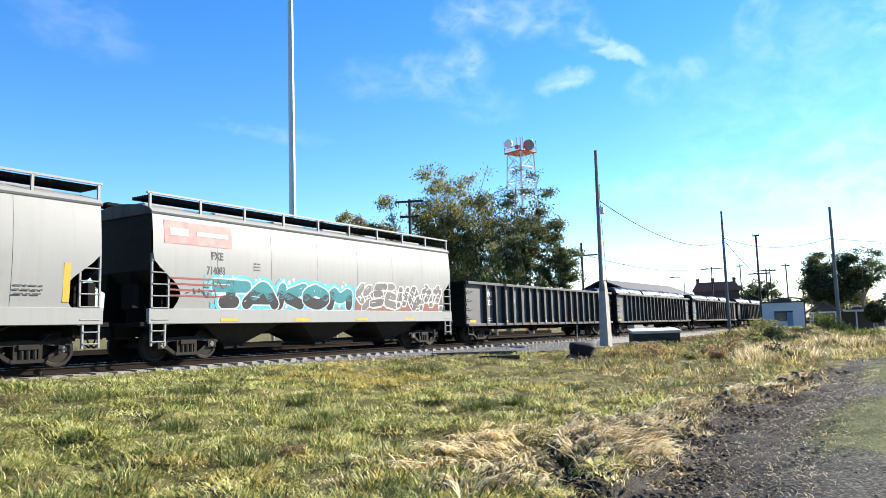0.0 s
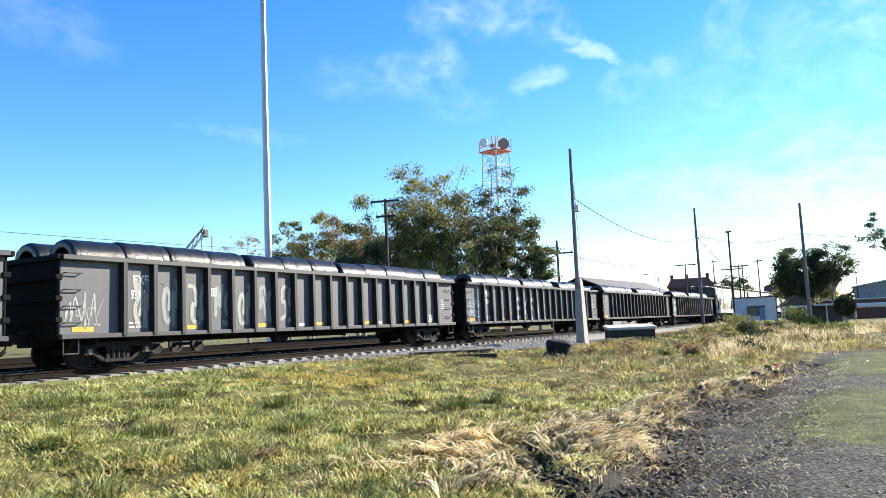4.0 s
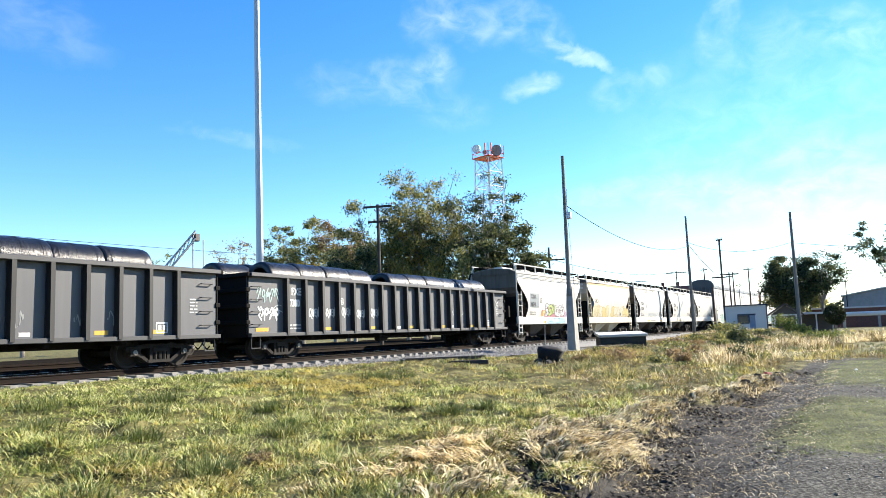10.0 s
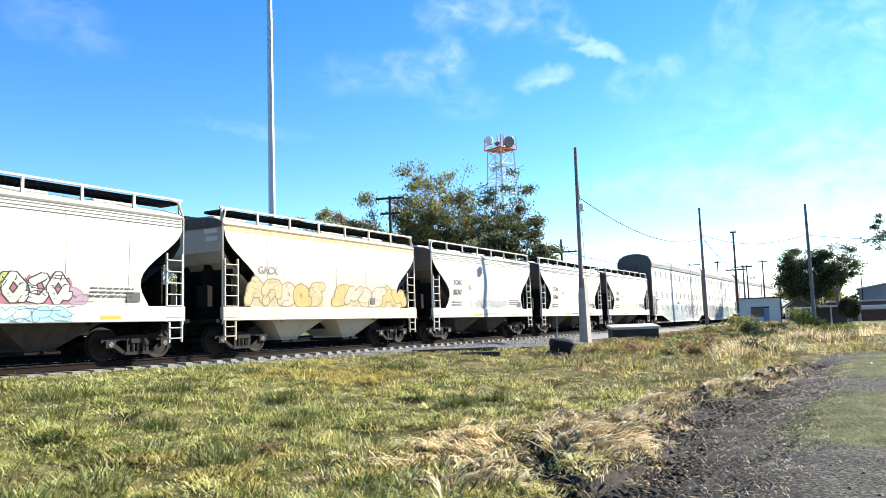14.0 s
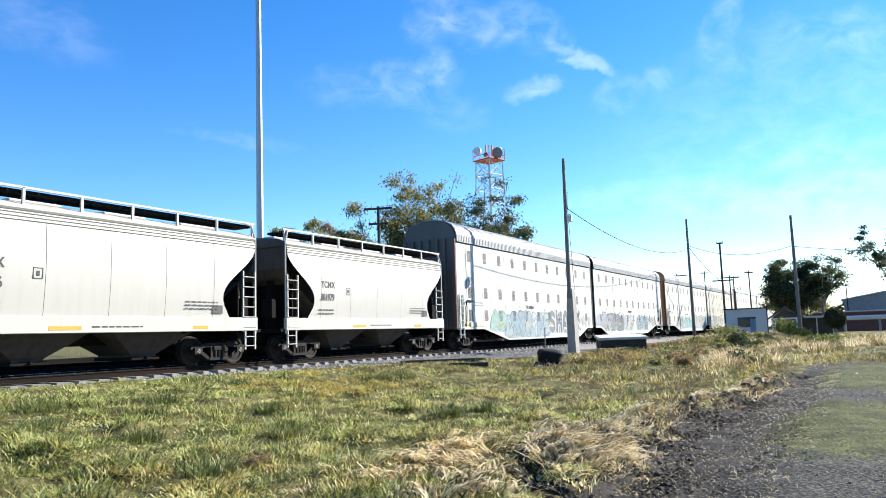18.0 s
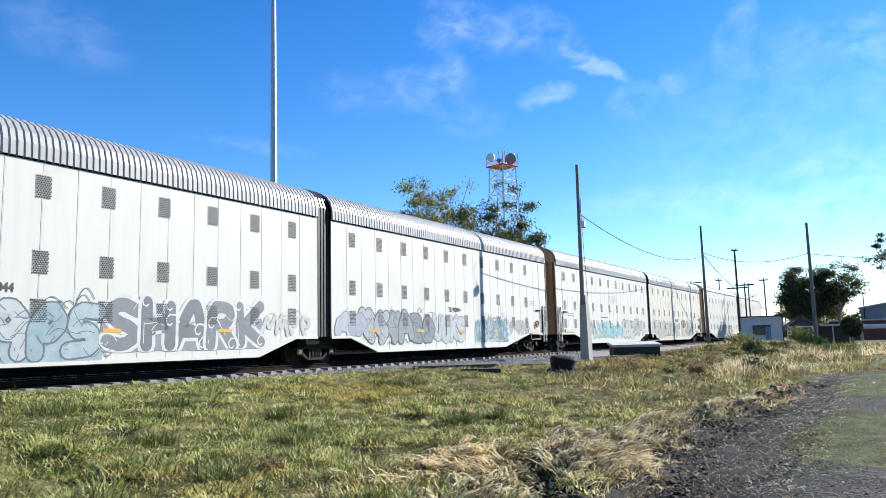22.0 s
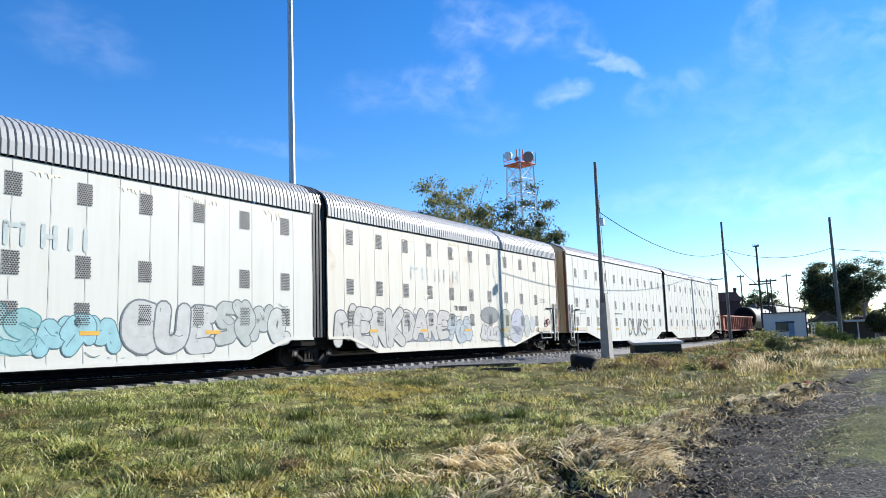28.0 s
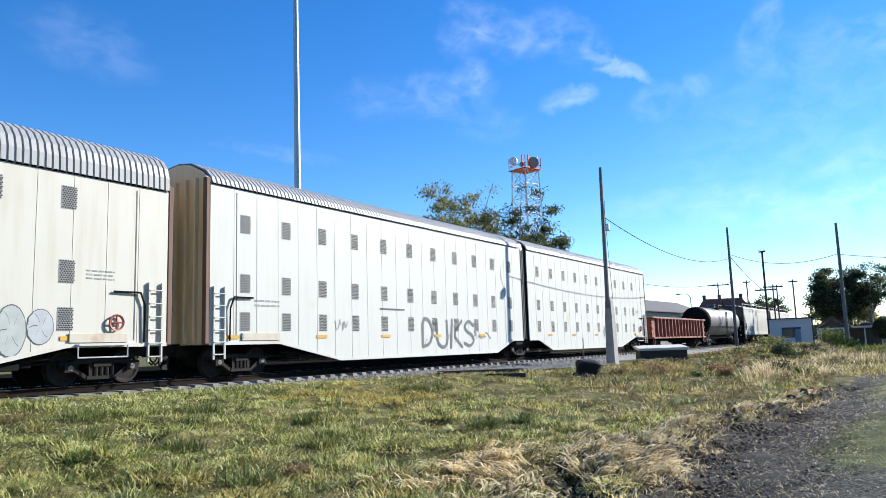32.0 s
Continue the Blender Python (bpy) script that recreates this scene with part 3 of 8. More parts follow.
def truck(car, x):
    t = part("truck", BOLSTER, None, car, "dark cast steel bogie", pose(x, 0, 0))
    for s in (-1, 1):
        part("side_frame", SIDE_FRAME, None, t, "", pose(0, s * 1.02, 0, 0, 0, 0 if s < 0 else 180))
    for dx in (-0.89, 0.89):
        w = part("wheelset", WHEELSET, None, car, "", pose(x + dx, 0, WHEEL_R))
        ROLLING.append((w, x + dx))
    return t


def running_gear(car, length, inset):
    for x in (inset, length - inset):
        truck(car, x)
    part("coupler", COUPLER, None, car, "", pose(0.28, 0, 0, 0, 0, 180))
    part("coupler", COUPLER, None, car, "", pose(length - 0.28, 0, 0))
    part("air_hose", HOSE, None, car, "", pose(length - 0.5, 0, 0))
    part("air_hose", HOSE, None, car, "", pose(0.5, 0, 0, 0, 0, 180))


def ladder(car, x, y, z0, z1, width, rungs, material, name="ladder"):
    g = Geo()
    for dx in (0, width):
        g.box(x + dx - 0.025, x + dx + 0.025, y - 0.03, y + 0.03, z0, z1)
    for i in range(rungs):
        z = z0 + (z1 - z0) * (i + 0.4) / rungs
        g.rod((x, y - 0.04, z), (x + width, y - 0.04, z), 0.018, None, 6)
    return part(name, g, material, car)


def grab(car, x, y, z, w, material, label=""):
    g = Geo().pipe([(x, y, z), (x, y - 0.09, z), (x + w, y - 0.09, z), (x + w, y, z)], 0.016)
    return part("grab_iron", g, material, car, label)


PAINTS = {}


def paint(colour):
    key = tuple(round(c, 2) for c in colour)
    if key not in PAINTS:
        PAINTS[key] = plain("spray_paint", tuple(c * 0.54 for c in key), 0.55, 0, 0.18)
    return PAINTS[key]


GLYPHS = (
    [[(0.0, 0.15), (0.3, 1.0), (0.55, 0.25), (1.0, 0.9)]],
    [[(0.1, 0.05), (0.9, 0.15), (0.75, 0.55), (0.2, 0.5), (0.3, 0.95), (1.0, 0.95)]],
    [[(0.25, 0.0), (0.1, 0.6), (0.5, 1.0), (0.9, 0.65), (0.55, 0.35), (0.25, 0.6)]],
    [[(0.0, 0.5), (0.4, 1.0), (0.85, 0.5), (0.4, 0.0), (0.05, 0.4)], [(0.8, 0.1), (1.0, 0.3)]],
    [[(0.05, 0.1), (0.9, 0.9)], [(0.45, 0.95), (0.95, 0.95), (0.95, 0.45)], [(0.0, 0.6), (0.3, 0.9)]],
    [[(0.0, 0.0), (0.2, 0.85), (0.5, 0.3), (0.8, 0.85), (1.0, 0.1)], [(0.4, 1.0), (0.65, 0.75)]],
    [[(1.0, 0.1), (0.3, 0.0), (0.0, 0.45), (0.35, 0.85), (0.85, 0.65), (0.65, 0.3)]],
    [[(0.1, 1.0), (0.5, 0.65), (0.1, 0.35), (0.6, 0.0)], [(0.6, 1.0), (1.0, 0.6), (0.65, 0.3)]],
)


LETTERS = {
    "S": [[(0.92, 0.82), (0.5, 1.0), (0.1, 0.78), (0.3, 0.55), (0.75, 0.42), (0.9, 0.2), (0.5, 0.0), (0.05, 0.12)]],
    "H": [[(0.12, 0.0), (0.12, 1.0)], [(0.88, 0.0), (0.88, 0.95)], [(0.12, 0.5), (0.88, 0.55)]],
    "A": [[(0.0, 0.0), (0.42, 1.0), (0.62, 1.0), (1.0, 0.0)], [(0.25, 0.32), (0.8, 0.32)]],
    "R": [[(0.12, 0.0), (0.12, 1.0), (0.7, 0.98), (0.85, 0.75), (0.65, 0.52), (0.15, 0.5)], [(0.5, 0.5), (0.95, 0.0)]],
    "K": [[(0.12, 0.0), (0.12, 1.0)], [(0.95, 1.0), (0.25, 0.48), (1.0, 0.0)]],
    "D": [[(0.12, 0.0), (0.12, 1.0), (0.6, 0.95), (0.92, 0.5), (0.6, 0.05), (0.12, 0.0)]],
    "E": [[(0.9, 0.95), (0.15, 1.0), (0.12, 0.0), (0.9, 0.05)], [(0.15, 0.5), (0.75, 0.52)]],
    "T": [[(0.0, 0.92), (1.0, 0.95)], [(0.5, 0.9), (0.5, 0.0)], [(0.32, 0.0), (0.68, 0.0)]],
    "O": [[(0.5, 1.0), (0.1, 0.72), (0.08, 0.3), (0.5, 0.0), (0.92, 0.3), (0.9, 0.72), (0.5, 1.0)]],
    "M": [[(0.05, 0.0), (0.12, 1.0), (0.5, 0.42), (0.88, 1.0), (0.95, 0.0)]],
    "N": [[(0.1, 0.0), (0.12, 1.0), (0.85, 0.05), (0.9, 1.0)]],
    "G": [[(0.9, 0.9), (0.4, 1.0), (0.1, 0.75), (0.1, 0.2), (0.5, 0.0), (0.9, 0.1), (0.9, 0.45), (0.55, 0.45)]],
    "U": [[(0.1, 1.0), (0.1, 0.2), (0.5, 0.0), (0.9, 0.2), (0.9, 1.0)]],
    "P": [[(0.12, 0.0), (0.12, 1.0), (0.75, 0.98), (0.9, 0.72), (0.7, 0.48), (0.15, 0.45)]],
    "I": [[(0.5, 0.0), (0.5, 1.0)]],
}


def graffiti(car, x0, x1, z0, z1, y, fills, line, seed, letters=6, spiky=False, label="spray-painted graffiti", shade=None, word="", bold=1.0, edge=1.3, split=0.0, base=None, bubbles=None, wisps=2, curls=False):
    """A row of interlocking painted letters: a cloud behind, outlined strokes in one or two tones, thin shine lines and drips."""
    rnd = random.Random(seed)
    g = Geo()
    letters = len(word) or letters
    w = (x1 - x0) / letters
    hgt = z1 - z0
    slots = {"line": 0}
    mats = [paint(line)]
    for f in fills:
        mats.append(paint(f))
    for key, colour in (("shade", shade), ("base", base), ("bubble", bubbles)):
        if colour is not None:
            slots[key] = len(mats)
            mats.append(paint(colour))

    def lay(pts, yy, slot):
        g.add([(px, yy, max(pz, z0)) for px, pz in pts], [tuple(range(len(pts)))], slot)

    def disc(x, yy, z, r, slot, k=9):
        ph = rnd.uniform(0, 6)
        lay([(x + r * (1 + 0.12 * rnd.random()) * math.cos(ph + 2 * math.pi * j / k), z + r * math.sin(ph + 2 * math.pi * j / k)) for j in range(k)], yy, slot)

    def stroke(pts, r0, yy, slot, taper=0.0, low=None):
        fine = []
        for (ax, az), (bx, bz) in zip(pts, pts[1:]):
            k = max(1, round(math.hypot(bx - ax, bz - az) / 0.09)) if low is not None else 1
            fine += [(ax + (bx - ax) * i / k, az + (bz - az) * i / k) for i in range(k)]
        fine.append(pts[-1])
        m = len(fine)
        cut = z0 + hgt * split
        for i in range(m - 1):
            (ax, az), (bx, bz) = fine[i], fine[i + 1]
            dx, dz = bx - ax, bz - az
            ln = math.hypot(dx, dz) + 1e-6
            nx, nz = -dz / ln, dx / ln
            ra, rb = r0 * (1 - taper * i / m), r0 * (1 - taper * (i + 1) / m)
            quad = [(ax + nx * ra, az + nz * ra), (bx + nx * rb, bz + nz * rb), (bx - nx * rb, bz - nz * rb), (ax - nx * ra, az - nz * ra)]
            if low is None:
                lay(quad, yy, slot)
            else:
                lay(quad, yy, low if (az + bz) / 2 < cut + 0.05 * math.sin(ax * 9) else slot)
        for i, (x, z) in enumerate(fine):
            r = r0 * (1 - taper * i / m)
            k = 4 if spiky else 10
            ph = 0.785 if spiky else 0
            s = low if low is not None and z < cut + 0.05 * math.sin(x * 9) else slot
            lay([(x + r * math.cos(ph + 2 * math.pi * j / k), z + r * math.sin(ph + 2 * math.pi * j / k)) for j in range(k)], yy - 0.00003 * (i % 20 + 1), s)

    if base is not None:       # a torn patch of colour behind the letters
        k = 6 * letters
        low = [(x0 - 0.1 + (x1 - x0 + 0.2) * i / k, y, z0 + 0.03 * rnd.random()) for i in range(k + 1)]
        g.skin([low, [(px, y, z0 + hgt * (0.6 + 0.3 * rnd.random()) * (0.4 if i in (0, k) else 1)) for i, (px, _, _) in enumerate(low)]], slots["base"])
    thick = bold * min(w * (0.14 if spiky else 0.19), hgt * 0.17)
    drawn = []
    for i in range(letters):
        glyph = LETTERS[word[i]] if word else GLYPHS[rnd.randrange(len(GLYPHS))]
        ox, oz = x0 + w * i, z0 + thick
        skew = rnd.uniform(-0.12, 0.12) if word else rnd.uniform(-0.25, 0.25)
        flip = rnd.random() < 0.3 and not word
        lift = rnd.uniform(-0.06, 0.06)
        lines = []
        for poly in glyph:
            pts = []
            for u, v in poly:
                u = 1 - u if flip else u
                jit = 0.06 if spiky else 0.025
                u, v = u + rnd.uniform(-jit, jit), v + rnd.uniform(-jit, jit) + lift
                pts.append((ox + w * (0.04 + 0.92 * u + skew * (v - 0.5)), oz + (hgt - 2 * thick) * v))
            if not spiky and len(pts) > 2:          # round the corners
                fine = [pts[0]]
                for a, b in zip(pts, pts[1:]):
                    fine += [(a[0] * 0.78 + b[0] * 0.22, a[1] * 0.78 + b[1] * 0.22), (a[0] * 0.22 + b[0] * 0.78, a[1] * 0.22 + b[1] * 0.78)]
                pts = fine + [pts[-1]]
            lines.append(pts)
        drawn.append(lines)
    if shade is not None:
        for lines in drawn:
            for pts in lines:
                stroke(pts, thick * 1.7, y - 0.0008, slots["shade"])
    if bubbles is not None:
        for _ in range(26 * letters):
            disc(rnd.uniform(x0 - 0.35, x1 + 0.35), y - 0.0012, z0 + hgt * rnd.uniform(-0.03, 1.12), rnd.uniform(0.025, 0.085), slots["bubble" if rnd.random() < 0.55 else "shade"])
    for i, lines in enumerate(drawn):
        yy = y - 0.0016 - 0.0016 * (i % 2)
        fill = 1 if split or not fills else rnd.randrange(len(fills)) + 1
        for pts in lines:
            stroke(pts, thick * edge, yy, 0, 0.1)
        for pts in lines:
            stroke(pts, thick * 0.97, yy - 0.0006, fill if fills else 0, 0.1, low=2 if split and len(fills) > 1 else None)
        for pts in lines:
            if curls:                # a spiral at the end of a stroke
                cx, cz = pts[-1]
                stroke([(cx + thick * (1.5 - 0.2 * k) * math.cos(0.9 * k), cz + thick * (1.5 - 0.2 * k) * math.sin(0.9 * k)) for k in range(7)], 0.022, yy - 0.0010, 0)
            if len(pts) > 1 and rnd.random() < 0.7:      # shine line along a stroke
                (ax, az), (bx, bz) = pts[0], pts[1]
                o = thick * 0.45
                stroke([(ax - o, az + o * 0.5), ((ax + bx) / 2 - o, (az + bz) / 2 + o * 0.4)], 0.012, yy - 0.0012, 0)
        for k in range(wisps):
            ax, az = x0 + w * (i + rnd.random()), z0 + hgt * rnd.random()
            bend = rnd.uniform(-0.25, 0.25) * hgt
            stroke([(ax + 0.1 * j, az + bend * math.sin(0.6 * j)) for j in range(rnd.randrange(3, 7))], 0.010, yy - 0.0014, 0)
    if len(mats) == 1:
        mats.append(mats[0])
    return part("graffiti", g, tuple(mats), car, label)


def scrawl(car, x, z, w, hgt, y, colour, seed, thick=0.02):
    """A loose tag: one wandering stroke."""
    rnd = random.Random(seed)
    pts = [(x, z)]
    n = 16
    for i in range(1, n):
        pts.append((x + w * i / n + rnd.uniform(-.5, .3) * w / 5, z + hgt * rnd.uniform(-0.5, 0.5)))
    fine = []
    for i in range(len(pts) - 1):
        p0, p1, p2, p3 = pts[max(0, i - 1)], pts[i], pts[i + 1], pts[min(len(pts) - 1, i + 2)]
        for k in range(4):
            u = k / 4
            fine.append(tuple(0.5 * (2 * b + (c - a) * u + (2 * a - 5 * b + 4 * c - d) * u * u + (3 * b - a - 3 * c + d) * u ** 3) for a, b, c, d in zip(p0, p1, p2, p3)))
    g = Geo()
    g.skin([[(a - thick, y, b - thick) for a, b in fine], [(a + thick, y, b + thick) for a, b in fine]])
    return part("graffiti", g, paint(colour), car, "thin sprayed scrawl")


def bars(car, x, z, w, hgt, rows, y, material, name="stencil"):
    """Small unreadable stencilled lines, as bars."""
    g = Geo()
    rnd = random.Random(round(x * 7 + z * 13))
    for i in range(rows):
        zz = z + hgt * i / rows
        xx = x
        while xx < x + w:
            s = min(rnd.uniform(0.08, 0.25), x + w - xx)
            g.box(xx, xx + s, y - 0.002, y + 0.001, zz, zz + hgt / rows * 0.36)
            xx += s + 0.05
    return part(name, g, material, car)


def block(car, x, z, w, hgt, y, material, name="reflector", label=""):
    return part(name, Geo().box(x, x + w, y - 0.002, y + 0.001, z, z + hgt), material, car, label)

# ---- freight cars: x runs from the front coupler back, the seen side is -y, z from the rail head ----
CARS = []        # (thing, where its front coupler lies in the train)
RIDING = []      # (thing, place along the train, y, z, turn) for what lies in a car


def gondola(at, length, label, top=2.98, bottom=0.80, ribs=18, first=2.5, pitch=0.995, body=GONDOLA, rib_paint=GONDOLA_RIB, group="gondola cars of the train"):
    car = thing("gondola_car", label, "freight car", group)
    CARS.append((car, at))
    a, b = 0.67, length - 0.63
    wall = 1.345
    for s in (-1, 1):
        g = Geo()
        g.box(a, b, s * wall - 0.03, s * wall + 0.03, bottom + 0.1, top - 0.1)
        part("side_wall", g, body, car)
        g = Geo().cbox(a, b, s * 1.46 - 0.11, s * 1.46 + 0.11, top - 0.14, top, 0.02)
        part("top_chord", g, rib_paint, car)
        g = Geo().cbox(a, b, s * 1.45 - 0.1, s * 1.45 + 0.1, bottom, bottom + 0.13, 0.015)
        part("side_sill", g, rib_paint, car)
        r = Geo().beam([(-0.205, bottom + 0.05), (-0.19, top - 0.1), (0, top - 0.1), (0, bottom + 0.05)], -0.06, 0.06)
        r.box(-0.09, 0.09, -0.02, 0, bottom + 0.05, top - 0.1)
        # gondola ribs use the shade-dark tone, other cars their own frame paint
        me = r.mesh("rib", RIB_SHADE if body is GONDOLA else rib_paint)
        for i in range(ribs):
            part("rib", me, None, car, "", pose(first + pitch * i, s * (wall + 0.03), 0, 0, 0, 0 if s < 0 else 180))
    for x in (a, b):
        g = Geo().box(x - 0.04 if x == b else x, x if x == b else x + 0.04, -1.4, 1.4, bottom, top - 0.02)
        for z in (1.3, 1.85, 2.4):
            g.cbox(x - 0.1, x + 0.1, -1.42, 1.42, z - 0.07, z + 0.07, 0.02)
        g.cbox(x - 0.13, x + 0.13, -1.52, 1.52, top - 0.14, top, 0.02)
        # near-black end walls on the gondolas hold the shade between cars
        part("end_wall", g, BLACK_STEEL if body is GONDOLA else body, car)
    part("floor", Geo().box(a + 0.05, b - 0.05, -1.34, 1.34, bottom + 0.12, bottom + 0.2), BLACK_STEEL, car)
    g = Geo().cbox(0.6, length - 0.6, -0.32, 0.32, 0.62, bottom + 0.12, 0.02)
    for i in range(9):
        x = a + (b - a) * (i + 0.5) / 9
        g.cbox(x - 0.08, x + 0.08, -1.34, 1.34, bottom - 0.12, bottom + 0.1, 0.01)
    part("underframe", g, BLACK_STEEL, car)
    part("brake_cylinder", Geo().rod((length * 0.42, -0.75, 0.62), (length * 0.42 + 0.6, -0.75, 0.62), 0.16, None, 12).rod((length * 0.42 + 0.6, -0.75, 0.62), (length * 0.62, -0.6, 0.6), 0.03, None, 6), BLACK_STEEL, car)
    for x, n in ((a + 0.15, 4), (b - 0.72, 4)):
        for i in range(n):
            grab(car, x, -1.375, bottom + 0.42 + 0.43 * i, 0.45, rib_paint)
    for x in (a + 0.1, b - 0.6):
        part("step", Geo().pipe([(x, -1.45, bottom), (x, -1.45, 0.42), (x + 0.42, -1.45, 0.42), (x + 0.42, -1.45, bottom)], 0.02), rib_paint, car)
    running_gear(car, length, 2.62)
    return car


def coil_mesh():
    g = Geo()
    rnd = random.Random(4)
    n = 26
    rows = []
    for u, r in ((0.0, 0.40), (-0.015, 0.5), (0.0, 0.60), (0.06, 0.635), (0.3, 0.636), (0.48, 0.632), (0.75, 0.636), (1.04, 0.632), (1.3, 0.636), (1.47, 0.635), (1.53, 0.615), (1.535, 0.5), (1.52, 0.40), (0.75, 0.40), (0.0, 0.40)):
        rows.append([(u + rnd.uniform(-.01, .01), r * math.cos(2 * math.pi * i / n) * (1 + rnd.uniform(-.008, .008)), 0.96 * r * math.sin(2 * math.pi * i / n) * (1 + rnd.uniform(-.008, .008))) for i in range(n)])
    g.skin(rows, 0, True)
    for u in (0.2, 0.75, 1.3):
        g.skin([[(u + d, 0.646 * math.cos(2 * math.pi * i / n), 0.622 * math.sin(2 * math.pi * i / n)) for i in range(n)] for d in (-0.02, 0.02)], 0, True)
    return g.mesh("wire_coil", COIL, soft=True)


COIL_MESH = coil_mesh()


def coil_load(at, near, far):
    """Bundles of rod lying end to end in two rows, from place to place along the car."""
    for y, spans, z in ((-0.64, near, 2.90), (0.64, far, 2.90)):
        for a, b in spans:
            n = max(1, round((b - a) / 1.54))
            for i in range(n):
                ob = solid("wire_coil", COIL_MESH, None, "black wrapped coil of steel wire rod lying in a gondola", "wire coil", "wire coils in the gondolas")
                RIDING.append((ob, at + a + (b - a) * i / n, y, z + 0.02 * ((i * 7) % 3 - 1), (i * 83) % 360))
            # the layer below carries them
    for a, b in ((1.0, 20.6),):
        n = 12
        for i in range(n):
            ob = solid("wire_coil", COIL_MESH, None, "black wrapped coil of steel wire rod in the lower layer", "wire coil", "wire coils in the gondolas")
            RIDING.append((ob, at + a + (b - a) * i / n, 0.0, 1.63, (i * 61) % 360))


# bay dirt, lowered to near black for the shade beneath the hoppers
BAY_SHADE_DIRT = streaked("bay_shade_dirt", (0.0375, 0.03, 0.025), (0.02, 0.017, 0.015), (0.03, 0.0175, 0.01), 0.8, 0.8, 0.4)


def covered_hopper(at, length, label, body, name="covered_hopper_car", bays=2, cut_top=3.85, cut_in=1.45, eave=4.12, roof=4.5, sheets=6, sill=HOPPER, slope=None, post=True, grooves=True, end_cap=3.3):
    car = thing(name, label, "freight car", "covered hopper cars of the train")
    CARS.append((car, at))
    a, b = 0.78, length - 0.78
    z0 = 1.50
    # side profile: where the sheet begins at each height
    def start(z):
        if z >= cut_top:
            return 0.0
        k = (cut_top - z) / (cut_top - z0)
        return cut_in * smooth(0.0, 0.70, k) * (1 if k < 0.8 else 1 - 1.1 * (k - 0.8))

    levels = [z0 + (eave - z0) * i / 14 for i in range(15)]

    def bulge(z):
        k = (z - z0) / (eave - z0)
        return 1.49 + 0.10 * math.sin(math.pi * min(1, k * 0.9 + 0.05))

    for s in (-1, 1):
        cuts = [a + (b - a) * i / sheets for i in range(sheets + 1)]
        for i in range(sheets):
            g = Geo()
            rows = []
            for z in levels:
                x0 = a + start(z) if i == 0 else cuts[i] + 0.006
                x1 = b - start(z) if i == sheets - 1 else cuts[i + 1] - 0.006
                rows.append([(x0 + (x1 - x0) * k / 4, s * bulge(z), z) for k in range(5)])
            g.skin(rows)
            part("side_sheet", g, body, car, soft=True)
        # seams behind the sheets
        for x in cuts[1:-1]:
            part("seam", Geo().skin([[(x - 0.02, s * (bulge(z) - 0.006), z), (x + 0.02, s * (bulge(z) - 0.006), z)] for z in levels]), BLACK_MARK, car)
        g = Geo().cbox(a - 0.1, b + 0.1, s * 1.50 - 0.07, s * 1.50 + 0.07, 1.06, z0, 0.015)
        part("side_sill", g, sill, car)
        if grooves:
            g = Geo()
            for z in (eave - 0.26, eave - 0.17, eave - 0.08):
                g.beam([(s * (bulge(z) - 0.01), z - 0.03), (s * (bulge(z) + 0.028), z), (s * (bulge(z) - 0.01), z + 0.03)], a + 0.02, b - 0.02)
            part("stiffener", g, body, car)
    arc = [(-1.53, eave - 0.02), (-1.56, eave + 0.03), (-1.45, eave + 0.14), (-1.1, eave + 0.27), (-0.5, roof - 0.04), (0, roof), (0.5, roof - 0.04), (1.1, eave + 0.27), (1.45, eave + 0.14), (1.56, eave + 0.03), (1.53, eave - 0.02)]
    part("roof", Geo().beam(arc, a - 0.04, b + 0.04), body, car)
    # dark skin over each roof end: its shade is put into the colour
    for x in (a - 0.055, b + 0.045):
        part("roof_end", Geo().beam([(p * 0.985, q - 0.01) for p, q in arc], x, x + 0.01), SHADED_DIRTY_END, car, "roof end darkened for shade")
    # running boards with their rail along the near edge of the roof
    for s in (-1, 1):
        g = Geo()
        g.box(a - 0.1, b + 0.1, s * 1.40 - 0.03, s * 1.40 + 0.03, roof + 0.17, roof + 0.23)
        n = max(5, round(length / 1.9))
        for i in range(n + 1):
            x = a + (b - a) * i / n
            g.box(x - 0.035, x + 0.035, s * 1.40 - 0.03, s * 1.40 + 0.03, eave + 0.1, roof + 0.2)
        part("roof_rail", g, sill, car)
        g = Geo()
        for k in range(7):
            g.box(a, b, s * (0.62 + 0.11 * k) - 0.035, s * (0.62 + 0.11 * k) + 0.035, roof + 0.06, roof + 0.15)
        for i in range(n * 2):
            x = a + (b - a) * (i + 0.5) / (n * 2)
            g.box(x - 0.02, x + 0.02, s * 0.55 - 0.02, s * 1.40, roof + 0.07, roof + 0.10)
        part("running_board", g, BLACK_STEEL, car)
    for i in range(4 if bays == 2 else 6):
        x = a + (b - a) * (i + 0.5) / (4 if bays == 2 else 6)
        part("roof_hatch", Geo().cbox(x - 0.75, x + 0.75, -0.32, 0.32, roof - 0.02, roof + 0.12, 0.04), body, car)
    # slope sheets, end sheets and posts
    for s, x in ((1, a), (-1, b)):
        g = Geo()
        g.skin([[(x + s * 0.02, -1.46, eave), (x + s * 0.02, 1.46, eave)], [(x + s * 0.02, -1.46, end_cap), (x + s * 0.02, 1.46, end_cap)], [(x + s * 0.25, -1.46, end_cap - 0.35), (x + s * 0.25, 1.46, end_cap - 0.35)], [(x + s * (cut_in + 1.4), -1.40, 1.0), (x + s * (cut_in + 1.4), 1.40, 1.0)]])
